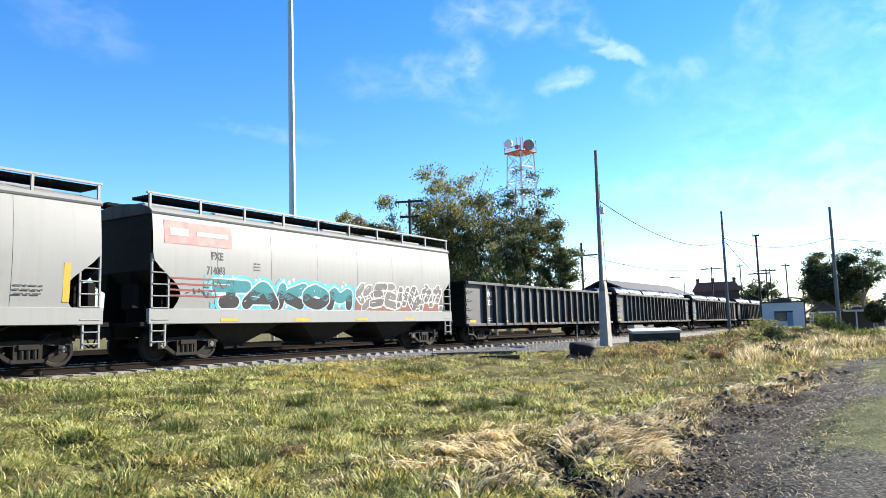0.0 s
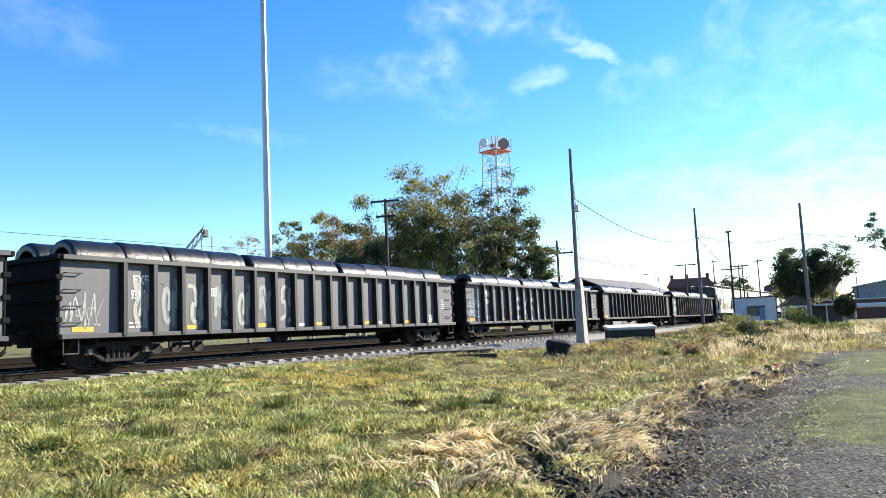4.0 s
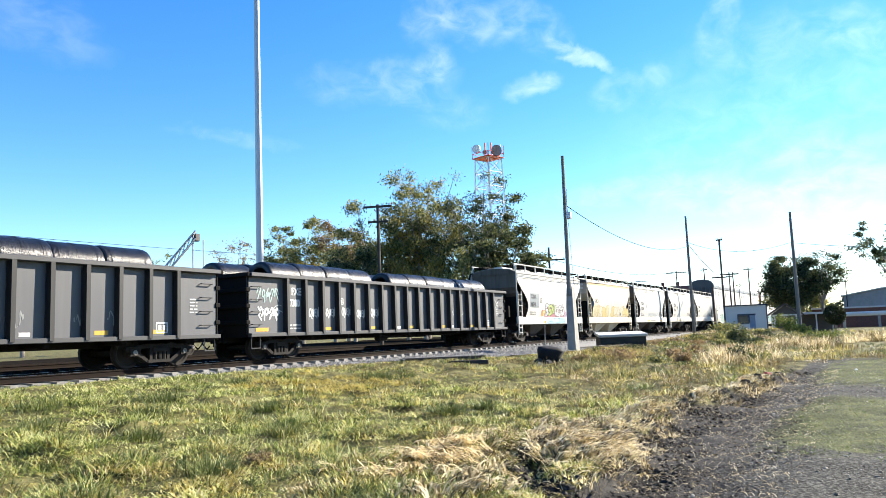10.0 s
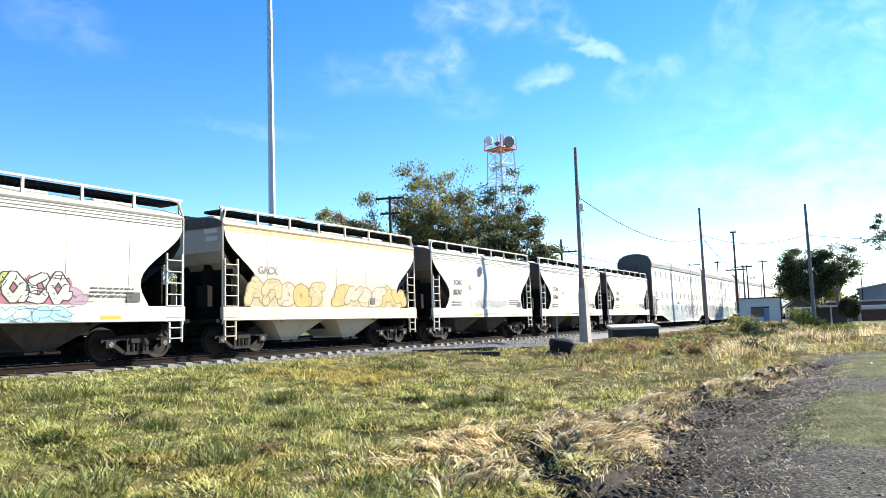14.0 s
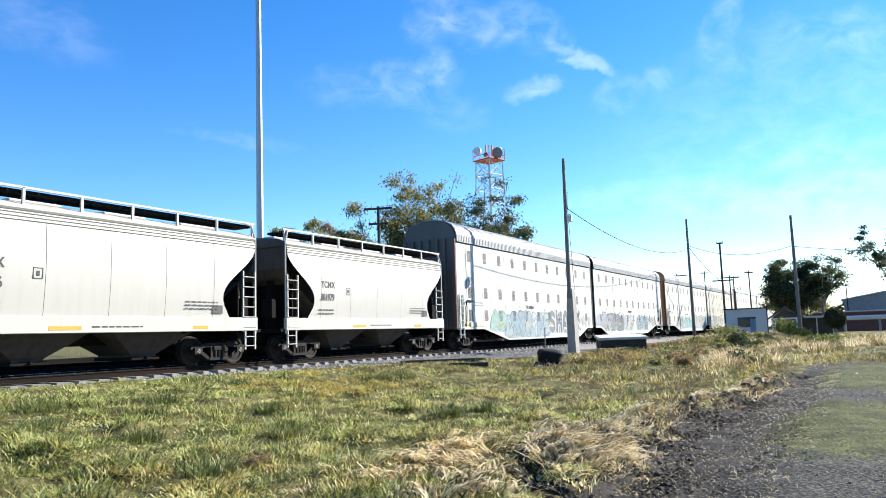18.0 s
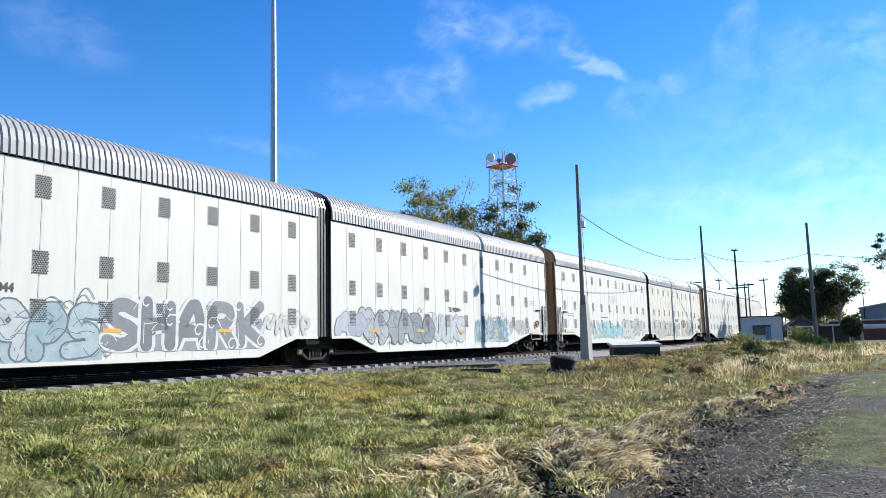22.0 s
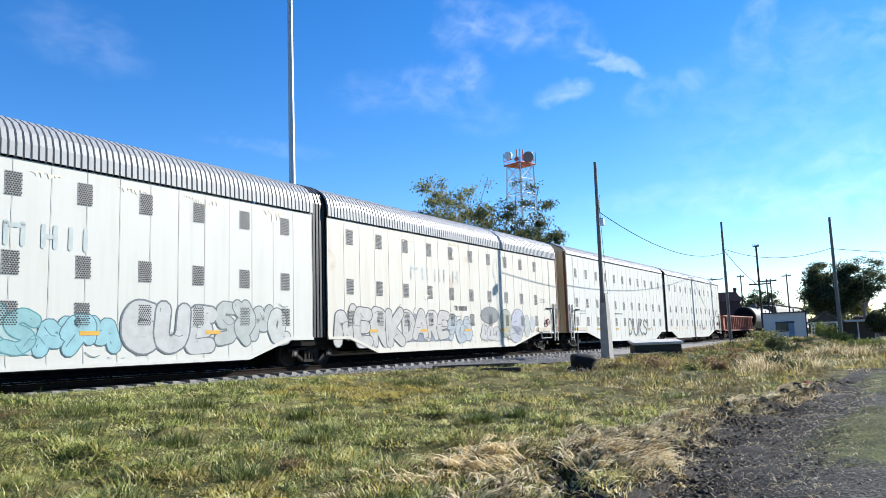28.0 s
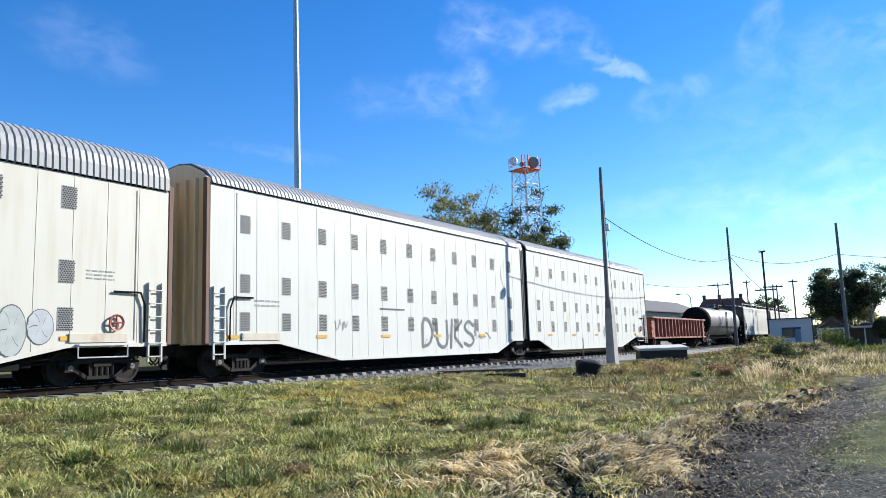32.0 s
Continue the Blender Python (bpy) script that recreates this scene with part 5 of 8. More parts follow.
graffiti(g3, 5.5, 6.15, 1.2, 1.65, GP - 0.002, [], (0.70, 0.26, 0.30), 54, 3, bold=0.5, edge=1.0, wisps=1, label="small red sprayed letters")
graffiti(g3, 10.55, 11.1, 1.1, 2.1, GP - 0.002, [], (0.62, 0.55, 0.58), 55, 2, bold=0.3, edge=1.0, wisps=2, label="small pale sprayed letters")
scrawl(g4, 2.8, 1.6, 0.7, 0.35, GP - 0.002, (0.55, 0.55, 0.55), 60, 0.016)
scrawl(g4, 2.8, 1.36, 0.65, 0.2, GP - 0.002, (0.5, 0.5, 0.5), 61, 0.014)
for i, x in enumerate((13.5, 14.6, 16.4, 17.4)):
    scrawl(g4, x - 0.25, 1.45, 0.5, 0.5, GP - 0.002, (0.4, 0.42, 0.42), 63 + i, 0.013)
TAG = [[(0, .5), (.06, .85), (.16, .95), (.24, .6), (.16, .25), (.05, .2), (0, .5)], [(.16, .35), (.3, .0)], [(.33, .85), (.35, .35), (.40, .22), (.46, .35), (.5, .85)],
       [(.74, .9), (.6, .85), (.58, .3), (.74, .22)], [(.58, .55), (.71, .6)], [(.8, .1), (.84, .85), (.94, .25), (1, 1.05)]]
for i in range(5):
    x, z = 3.84 + 0.995 * i, 1.42 + 0.03 * (i % 3)
    strokes(g5, GP - 0.002, (0.80, 0.80, 0.78), [[(x + 0.56 * u, z + (0.40 - 0.03 * (i % 2)) * v) for u, v in line] for line in TAG], 0.026, "broad white marker tag")
graffiti(g5, 1.1, 2.2, 1.95, 2.5, GP - 0.002, [], (0.45, 0.62, 0.60), 80, 5, bold=0.5, edge=1.0, wisps=0, label="thin pale green sprayed letters")
graffiti(g5, 1.15, 2.25, 1.35, 1.85, GP - 0.002, [], (0.78, 0.80, 0.80), 81, 4, bold=0.75, edge=1.0, wisps=1, label="broad white sprayed letters")
scrawl(g5, 14.45, 1.7, 0.62, 0.8, GP - 0.002, (0.6, 0.6, 0.6), 85, 0.022)
scrawl(g5, 15.45, 1.65, 0.62, 0.7, GP - 0.002, (0.6, 0.6, 0.6), 86, 0.018)
strokes(g5, GP - 0.002, (0.65, 0.65, 0.65), [[(19.9, 2.0), (20.4, 2.45)], [(19.9, 2.45), (20.4, 2.0)]], 0.025, "white cross mark")

# covered hoppers
hug(graffiti(h2, 2.95, 9.55, 1.50, 2.44, -1.55, [(0.0, 0.27, 0.33), (0.006, 0.012, 0.016)], (0.62, 0.72, 0.78), 5, word="TAKOM", shade=(0.10, 0.62, 0.80), bubbles=(0.62, 0.86, 0.92), bold=1.3, edge=1.25, split=0.50, wisps=0, label="teal and black graffiti letters in a cyan cloud"), 4.22)
hug(graffiti(h2, 9.9, 16.0, 1.50, 2.62, -1.55, [(0.16, 0.15, 0.16), (0.22, 0.21, 0.21)], (0.72, 0.72, 0.72), 8, 7, spiky=True, edge=1.5, bold=1.2, base=(0.34, 0.13, 0.10), wisps=1, label="spiky grey graffiti with white outline over red"), 4.22)
RED_SIGN = plain("faded_red_panel", (0.55, 0.13, 0.12), 0.35)
hug(part("emblem", Geo().box(1.15, 3.65, -1.552, -1.55, 3.38, 4.05), RED_SIGN, h2, "faded red company panel"), 4.22)
hug(part("emblem", Geo().box(1.35, 2.0, -1.556, -1.553, 3.62, 3.85).box(2.3, 3.5, -1.556, -1.553, 3.66, 3.8), paint((0.70, 0.5, 0.48)), h2, "pale bars on the red panel"), 4.22)
lettering("FXE", 0.24, BLACK_MARK, h2, 2.82, 3.0, -1.5945)
lettering("714083", 0.24, BLACK_MARK, h2, 2.66, 2.55, -1.592, squeeze=0.72)
RED_LINE = paint((0.38, 0.08, 0.07))
for i in range(4):
    hug(part("pinstripe", Geo().box(1.35, 3.6, -1.552, -1.55, 1.85 + 0.17 * i, 1.90 + 0.17 * i), RED_LINE, h2, "thin dark red stripe"), 4.22)
hug(scrawl(h2, 2.6, 2.25, 1.2, 0.3, -1.554, (0.06, 0.06, 0.07), 91, 0.018), 4.22)
hug(scrawl(h2, 1.9, 1.95, 1.2, 0.3, -1.554, (0.06, 0.06, 0.07), 92, 0.016), 4.22)
bars(h2, 4.55, 2.75, 0.28, 0.3, 3, -1.60, BLACK_MARK)
bars(h1, 14.5, 1.8, 0.7, 0.3, 3, -1.57, BLACK_MARK)
hug(part("stripe", Geo().box(15.72, 15.90, -1.553, -1.55, 1.63, 2.62), YELLOW_MARK, h1, "yellow upright stripe"), 4.22)
for x in (3.2, 6.5, 9.8, 13.0):
    block(h2, x, 1.12, 0.7, 0.1, -1.575, YELLOW_MARK, label="yellow reflector strip")


def hopper_marks(car, mark, number, plate=False):
    if plate:
        hug(part("marking_panel", Geo().skin([[(x, -1.5505, 2.1 + 0.11 * k) for k in range(9)] for x in (2.48, 3.96)]), paint((0.30, 0.34, 0.36)), car, "grey-blue panel behind the number"))
    lettering(mark, 0.25, BLACK_MARK, car, 2.62, 2.66, -1.606 if plate else -1.5945)
    lettering(number, 0.26, BLACK_MARK, car, 2.58, 2.18, -1.596 if plate else -1.586, squeeze=0.78)
    bars(car, 2.5, 1.66, 0.9, 0.26, 2, -1.553, BLACK_MARK)
    bars(car, 8.9, 1.75, 1.3, 0.3, 3, -1.56, BLACK_MARK)
    block(car, 10.0, 1.62, 0.42, 0.26, -1.545, BLACK_MARK, "stencil")
    block(car, 4.6, 1.14, 0.9, 0.1, -1.573, YELLOW_MARK, label="yellow reflector strip")
    block(car, 9.2, 1.14, 0.6, 0.1, -1.573, YELLOW_MARK, label="yellow reflector strip")
    bars(car, 5.8, 1.2, 1.6, 0.12, 1, -1.573, BLACK_MARK)
    g = Geo()
    for a, b, c, d in ((0, 0.26, 0, 0.02), (0, 0.26, 0.26, 0.28), (0, 0.02, 0, 0.28), (0.24, 0.26, 0, 0.28), (0.09, 0.17, 0.08, 0.2)):
        g.box(4.15 + a, 4.15 + b, -1.594, -1.591, 2.42 + c, 2.42 + d)
    part("stencil", g, BLACK_MARK, car)


hopper_marks(h3, "TCMX", "318746", True)
hopper_marks(h5, "TCMX", "302747")
hopper_marks(h6, "TCMX", "312666")
hopper_marks(h7, "TCMX", "301979")
hug(graffiti(h3, 4.95, 8.35, 1.52, 2.36, -1.552, [(0.66, 0.70, 0.72), (0.50, 0.68, 0.78), (0.70, 0.72, 0.72), (0.72, 0.74, 0.70), (0.50, 0.58, 0.16)], (0.04, 0.025, 0.04), 31, 6, spiky=True, edge=1.35, bold=1.25, base=(0.55, 0.20, 0.24), label="white, blue and green graffiti with black and pink outline"))
hug(graffiti(h3, 5.0, 8.3, 1.08, 1.49, -1.552, [(0.40, 0.72, 0.82), (0.55, 0.78, 0.84)], (0.06, 0.16, 0.24), 13, 7, edge=1.15, bold=1.3, base=(0.42, 0.72, 0.82), label="light blue graffiti along the sill"))
hug(graffiti(h3, 4.3, 4.95, 1.55, 1.95, -1.55, [(0.70, 0.35, 0.12), (0.75, 0.62, 0.2)], (0.35, 0.1, 0.08), 14, 2))
hug(graffiti(h3, 8.25, 8.75, 1.5, 2.0, -1.55, [(0.55, 0.4, 0.5)], (0.4, 0.25, 0.3), 15, 1))
hug(graffiti(h4, 1.75, 5.5, 1.52, 2.5, -1.55, [(0.66, 0.57, 0.32), (0.68, 0.62, 0.48), (0.68, 0.53, 0.18)], (0.36, 0.26, 0.11), 16, 5, edge=1.22, bold=1.2, base=(0.64, 0.57, 0.38), label="faded yellow graffiti with dark outline"))
hug(graffiti(h4, 6.2, 11.0, 1.52, 2.4, -1.55, [(0.66, 0.57, 0.30), (0.68, 0.62, 0.48), (0.68, 0.54, 0.20)], (0.38, 0.28, 0.12), 17, 6, edge=1.22, bold=1.2, base=(0.64, 0.57, 0.36), label="faded yellow graffiti with dark outline"))
lettering("GACX", 0.26, paint((0.30, 0.26, 0.20)), h4, 2.2, 2.62, -1.598, squeeze=0.9)
block(h4, 8.55, 1.66, 0.3, 0.24, -1.556, BLACK_MARK, "stencil")
hug(graffiti(h5, 5.0, 8.5, 1.55, 1.95, -1.55, [(0.58, 0.60, 0.60)], (0.40, 0.46, 0.50), 18, 6))
RUST_EDGE = streaked("roof_edge_rust", (0.50, 0.34, 0.16), (0.40, 0.20, 0.07), (0.25, 0.10, 0.04), 0.7, 0.9, 0.8)
hug(part("rust_run", Geo().box(0.85, 11.8, -1.553, -1.55, 3.96, 4.1), RUST_EDGE, h4, "rust bleeding along the roof edge"))
part("end_stencil", Geo().box(0.775, 0.78, -1.2, -0.6, 3.9, 4.05).box(0.775, 0.78, -1.2, -0.65, 3.65, 3.8), WHITE_MARK, h4)

# autoracks


def rack_tag(car, x0, x1, z0, z1, fills, line, seed, n=1, **more):
    return graffiti(car, x0, x1, z0, z1, RP - 0.004, fills, line, seed, n, **more)


INK = (0.10, 0.115, 0.135)
rack_tag(a1, 4.6, 6.5, 0.80, 2.05, [(0.36, 0.56, 0.50), (0.52, 0.62, 0.60)], (0.22, 0.34, 0.34), 101, 2, edge=1.14, bold=1.4, base=(0.50, 0.60, 0.58), label="faded green graffiti shapes")
rack_tag(a1, 6.3, 12.9, 0.42, 2.0, [(0.44, 0.55, 0.60), (0.33, 0.47, 0.54), (0.56, 0.62, 0.64)], (0.14, 0.18, 0.23), 102, 7, edge=1.22, bold=1.15, base=(0.40, 0.51, 0.57), wisps=12, label="blue-grey wildstyle graffiti")
rack_tag(a1, 13.0, 18.9, 0.62, 2.2, [(0.17, 0.20, 0.23), (0.22, 0.25, 0.28)], (0.78, 0.79, 0.80), 103, word="SHARK", bold=0.9, edge=1.5, base=(0.30, 0.34, 0.38), curls=True, wisps=1, label="dark grey graffiti letters with white outline")
rack_tag(a1, 18.9, 21.4, 1.0, 1.85, [(0.62, 0.63, 0.63)], (0.42, 0.44, 0.47), 104, 4, edge=1.12, bold=0.7)
rack_tag(a1, 22.9, 24.6, 0.95, 2.0, [(0.40, 0.45, 0.56), (0.50, 0.54, 0.62)], (0.24, 0.28, 0.38), 105, 2, bold=1.4, edge=1.14)
rack_tag(a1, 24.5, 29.9, 0.62, 2.1, [(0.24, 0.28, 0.32), (0.44, 0.48, 0.51), (0.30, 0.35, 0.40)], (0.05, 0.06, 0.08), 106, 6, bold=1.3, edge=1.18, wisps=12, label="blue-grey bubble graffiti")
rack_tag(a1, 30.0, 33.0, 0.62, 1.95, [(0.62, 0.64, 0.65), (0.56, 0.60, 0.62)], (0.20, 0.22, 0.25), 107, word="UUKS", bold=1.35, edge=1.16, wisps=1, label="pale outlined bubble graffiti")
rack_tag(a1, 34.2, 37.9, 0.62, 1.95, [(0.22, 0.42, 0.52), (0.30, 0.46, 0.56), (0.46, 0.60, 0.66)], (0.06, 0.15, 0.22), 108, 8, edge=1.3, bold=0.8, base=(0.54, 0.62, 0.64), wisps=16, label="teal-blue outlined graffiti")
rack_tag(a1, 38.3, 41.0, 1.0, 1.85, [(0.50, 0.52, 0.54), (0.58, 0.60, 0.60)], (0.30, 0.33, 0.36), 109, 4, spiky=True, edge=1.12, bold=1.3, wisps=7, label="grey pointed graffiti")
rack_tag(a2, 5.0, 8.7, 0.62, 1.95, [(0.54, 0.60, 0.63), (0.48, 0.56, 0.61)], (0.32, 0.41, 0.47), 111, 6, spiky=True, edge=1.16, bold=1.2, wisps=3, label="pale blue-grey pointed graffiti")
rack_tag(a2, 8.8, 11.9, 0.70, 1.85, [(0.30, 0.58, 0.62), (0.42, 0.66, 0.68)], (0.10, 0.34, 0.38), 112, word="SEKS", bold=1.1, edge=1.2, base=(0.50, 0.68, 0.69), wisps=3, label="teal graffiti letters")
rack_tag(a2, 12.0, 14.0, 0.55, 1.75, [(0.34, 0.64, 0.72)], (0.08, 0.20, 0.25), 113, 3, bold=1.6, edge=1.12, wisps=2, label="cyan rounded graffiti shapes")
rack_tag(a2, 14.3, 17.3, 0.58, 2.1, [(0.62, 0.64, 0.64)], (0.16, 0.19, 0.22), 114, word="GUE", bold=1.3, edge=1.2, wisps=1, label="large pale block letters with grey outline")
rack_tag(a2, 17.4, 20.4, 0.72, 2.2, [(0.62, 0.65, 0.63), (0.50, 0.55, 0.54)], (0.16, 0.19, 0.21), 121, 4, bold=1.4, edge=1.18, wisps=1, label="large pale block letters with grey outline")
rack_tag(a2, 23.0, 27.2, 0.55, 2.2, [(0.60, 0.60, 0.57)], (0.09, 0.10, 0.12), 119, word="NERK", bold=1.25, edge=1.15, wisps=2, label="cream pointed graffiti letters with dark outline")
rack_tag(a2, 27.3, 30.9, 0.72, 2.1, [(0.60, 0.59, 0.56)], (0.09, 0.10, 0.12), 115, word="DARE", bold=1.2, edge=1.17, base=(0.26, 0.30, 0.37), wisps=3, label="cream pointed graffiti letters over grey-blue")
rack_tag(a2, 31.0, 33.0, 0.60, 1.95, [(0.36, 0.43, 0.49), (0.48, 0.55, 0.59)], (0.09, 0.11, 0.14), 116, 3, bold=1.4, edge=1.15, wisps=5, label="grey-blue graffiti shapes")
for cx, cz, rx, rz, colour, name in ((35.0, 1.95, 0.95, 0.42, (0.24, 0.26, 0.28), "dark oval"), (36.7, 1.55, 0.72, 0.72, (0.46, 0.49, 0.40), "olive dome"), (38.2, 1.62, 0.80, 0.70, (0.52, 0.55, 0.66), "lilac dome"), (37.9, 0.98, 0.75, 0.45, (0.55, 0.58, 0.64), "lilac lower shape"), (39.3, 1.4, 0.35, 0.6, (0.55, 0.60, 0.58), "pale green shape"), (40.0, 1.5, 0.32, 0.42, (0.58, 0.62, 0.66), "pale ring shape")):
    g = Geo()
    for slot, k, off in ((1, 1.05, 0.004), (0, 1.0, 0.0046)):
        g.add([(cx + rx * k * math.cos(0.2618 * j) * (1 + 0.05 * math.sin(3.3 * j)), RP - off, cz + rz * k * math.sin(0.2618 * j)) for j in range(24)], [tuple(range(24))], slot)
    for j in range(5):
        a = 0.6 + 1.1 * j
        g.add([(cx + rx * q * math.cos(a + 0.5 * q), RP - 0.005, cz + rz * q * math.sin(a + 0.5 * q) + d) for q in (0.25, 0.6, 0.85) for d in (0.0, 0.02)], [(0, 2, 3, 1), (2, 4, 5, 3)], 1)
    part("graffiti", g, (paint(colour), paint(INK)), a2, name + " of sprayed paint")
scrawl(a2, 34.2, 1.05, 2.0, 0.9, RP - 0.005, INK, 141, 0.012)
scrawl(a2, 35.4, 0.8, 2.2, 0.4, RP - 0.005, INK, 142, 0.012)
rack_tag(a2, 34.0, 36.0, 0.62, 1.55, [(0.62, 0.62, 0.61)], INK, 117, 3, bold=1.0, edge=1.15, wisps=2, label="pale rounded graffiti shapes")
rack_tag(a3, 11.9, 16.6, 0.62, 2.0, [], (0.16, 0.18, 0.20), 120, word="DUKS", bold=0.34, edge=1.0, wisps=2, label="thin dark sprayed letters")
scrawl(a3, 16.4, 1.2, 1.8, 0.4, RP - 0.004, (0.24, 0.26, 0.28), 124, 0.018)
scrawl(a3, 6.3, 1.7, 0.9, 0.5, RP - 0.004, (0.5, 0.52, 0.52), 126, 0.02)
scrawl(a3, 34.0, 1.4, 2.4, 0.8, RP - 0.004, (0.36, 0.38, 0.42), 127, 0.03)
for car, text, x in ((a1, "TR 900044", 9.4), (a1, "TR 900044", 31.4), (a2, "TR 900037", 31.5)):
    lettering(text, 0.22, BLACK_MARK, car, x, 2.14, RP - 0.003, squeeze=0.9)
bars(a2, 9.2, 2.18, 1.5, 0.2, 1, RP, BLACK_MARK)
bars(a3, 9.1, 2.25, 1.7, 0.2, 1, RP, BLACK_MARK)
for car in (a1, a2, a3):
    bars(car, 2.5, 2.2, 1.1, 0.3, 2, RP, paint((0.40, 0.42, 0.43)), "emblem")
    bars(car, 41.15, 2.75, 0.8, 0.3, 3, RP, paint((0.40, 0.42, 0.43)))
    for u in (1.3, 5.4, 9.2, 13.0, 17.0, 25.0, 28.6, 32.4, 36.2, 40.5):
        block(car, u, 1.16, 0.55, 0.11, RP - 0.010, YELLOW_MARK, label="yellow reflector strip")
    w = Geo()
    n = 16
    w.skin([[(42.0 + r * math.cos(2 * math.pi * i / n), -1.64 + d, 1.62 + r * math.sin(2 * math.pi * i / n)) for i in range(n)] for r, d in ((0.17, 0), (0.22, -0.02), (0.22, 0.03), (0.17, 0.02), (0.17, 0))], 0, True)
    for k in range(4):
        a = k * 1.57
        w.rod((42.0, -1.63, 1.62), (42.0 + 0.2 * math.cos(a), -1.63, 1.62 + 0.2 * math.sin(a)), 0.022, None, 6)
    w.rod((42.0, -1.64, 1.62), (42.0, -1.5, 1.62), 0.03, None, 8)
    part("brake_wheel", w, plain("brake_wheel_red", (0.22, 0.05, 0.035), 0.6), car, "rusty red hand brake wheel")
    part("brake_step", Geo().box(40.9, 42.3, -1.75, -1.5, 1.02, 1.06).pipe([(40.9, -1.7, 1.02), (40.9, -1.7, 0.72), (42.3, -1.7, 0.72), (42.3, -1.7, 1.02)], 0.02), GALVANISED, car)
strokes(a2, RP - 0.003, (0.58, 0.67, 0.67), [[(x, 3.35), (x, 3.85)] for x in (11.1, 11.5, 12.0, 12.3, 12.7, 13.1)] + [[(11.1, 3.8), (11.5, 3.8)], [(12.0, 3.6), (12.3, 3.6)]], 0.06, "faded pale teal painted emblem")
strokes(a2, RP - 0.003, (0.60, 0.66, 0.65), [[(x, 3.45), (x, 3.95)] for x in (28.0, 28.9, 29.3, 29.9, 30.3, 30.7, 31.5, 31.9)] + [[(28.0, 3.9), (28.5, 3.9)], [(31.5, 3.7), (31.9, 3.7)]], 0.05, "faded pale painted emblem")
RUST_STAIN = streaked("rust_stain", (0.68, 0.62, 0.50), (0.62, 0.50, 0.32), (0.52, 0.36, 0.18), 0.6, 0.8, 0.7)


def stain(car, x0, x1, z0, z1, seed):
    rnd = random.Random(seed)
    n = max(6, round((x1 - x0) / 0.045))
    top = [(x0 + (x1 - x0) * i / n, RP - 0.003, z1 - 0.04 * rnd.random()) for i in range(n + 1)]
    g = Geo().skin([top, [(x, y, z - (z1 - z0) * rnd.random() ** 2.2 * math.sin(math.pi * (0.08 + 0.84 * i / n)) - 0.01) for i, (x, y, z) in enumerate(top)]])
    part("rust_stain", g, RUST_STAIN, car, "orange rust stain")


for s, (x0, x1, z0, z1) in enumerate(((27.2, 28.4, 4.9, 5.15), (31.2, 32.4, 5.0, 5.35), (31.4, 32.0, 4.3, 4.9), (28.9, 29.5, 2.5, 2.8), (14.0, 15.0, 5.0, 5.2), (16.2, 17.5, 4.9, 5.3), (19.4, 20.4, 4.8, 5.3), (11.6, 12.4, 5.0, 5.2))):
    stain(a2, x0, x1, z0, z1, 300 + s)
# ---- poles, mast, tower ----


def ground_at(x, y):
    return ground_z(x, y)


def tapered(g, pts, radii, n=8, slot=0):
    for (a, b), (p, q) in zip(zip(pts, pts[1:]), zip(radii, radii[1:])):
        g.rod(a, b, p, q, n, slot)


main_pole = thing("utility_pole", "leaning wooden pole on a concrete stub", "utility pole", "utility poles", pose(40.12, 14.2, -1.05))
part("stub", Geo().skin([[(x * k, y * k, z) for x, y in ((-0.34, -0.25), (0.34, -0.25), (0.34, 0.25), (-0.34, 0.25))] for z, k in ((-0.2, 1.05), (0, 1.0), (2.8, 0.8), (3.7, 0.62), (3.85, 0.5))], 0, True), CONCRETE, main_pole, "grey concrete stub")
g = Geo()
tapered(g, [(-0.25, 0, 3.3), (-0.05, 0, 11.4)], (0.125, 0.085), 10)
part("shaft", g, WOOD, main_pole)
part("meter_box", Geo().cbox(-0.42, -0.15, -0.4, -0.14, 7.65, 8.05, 0.02), GALVANISED, main_pole)
part("cable_loop", Geo().pipe([(-0.2, -0.2, 9.4), (-0.45, -0.25, 9.2), (-0.5, -0.25, 8.7), (-0.28, -0.2, 8.0)], 0.015), BLACK_STEEL, main_pole)

for x, y, top in ((78.4, 14.8, 12.4), (69.7, 4.44, 10.4)):
    z = ground_at(x, y)
    p = thing("utility_pole", "slender leaning wooden pole with pale foot", "utility pole", "utility poles", pose(x, y, z))
    part("shaft", Geo().rod((0, 0, -0.2), (0, 0, top), 0.185, 0.10, 10), WOOD, p)



DARK_WOOD = surface("dark_creosoted_wood", [(0.3, (0.022, 0.018, 0.015)), (0.7, (0.06, 0.05, 0.042))], 0.9, 0, 6, 60, 0.4, stretch=(1, 1, 0.1))


def arm_pole(x, y, zb, high, arms, label, turn=0.0):
    p = thing("utility_pole", label, "utility pole", "utility poles", pose(x, y, zb, 0, 0, turn))
    part("shaft", Geo().rod((0, 0, -0.2), (0, 0, high), 0.13 if x < 100 else 0.11, 0.10 if x < 100 else 0.08, 9), DARK_WOOD, p)
    for z, w in arms:
        a = part("crossarm", Geo().cbox(-0.06, 0.06, -w, w, z - 0.07, z + 0.07, 0.01), DARK_WOOD, p)
        for k in (-0.9, -0.45, 0.45, 0.9):
            part("insulator", Geo().rod((0, w * k, z + 0.07), (0, w * k, z + 0.24), 0.04, 0.03, 7), GALVANISED, a)
    return p


arm_pole(41.35, 28.11, -0.6, 9.9, ((9.75, 1.0), (8.7, 0.7)), "dark wooden pole with two crossarms beyond the track", 20)
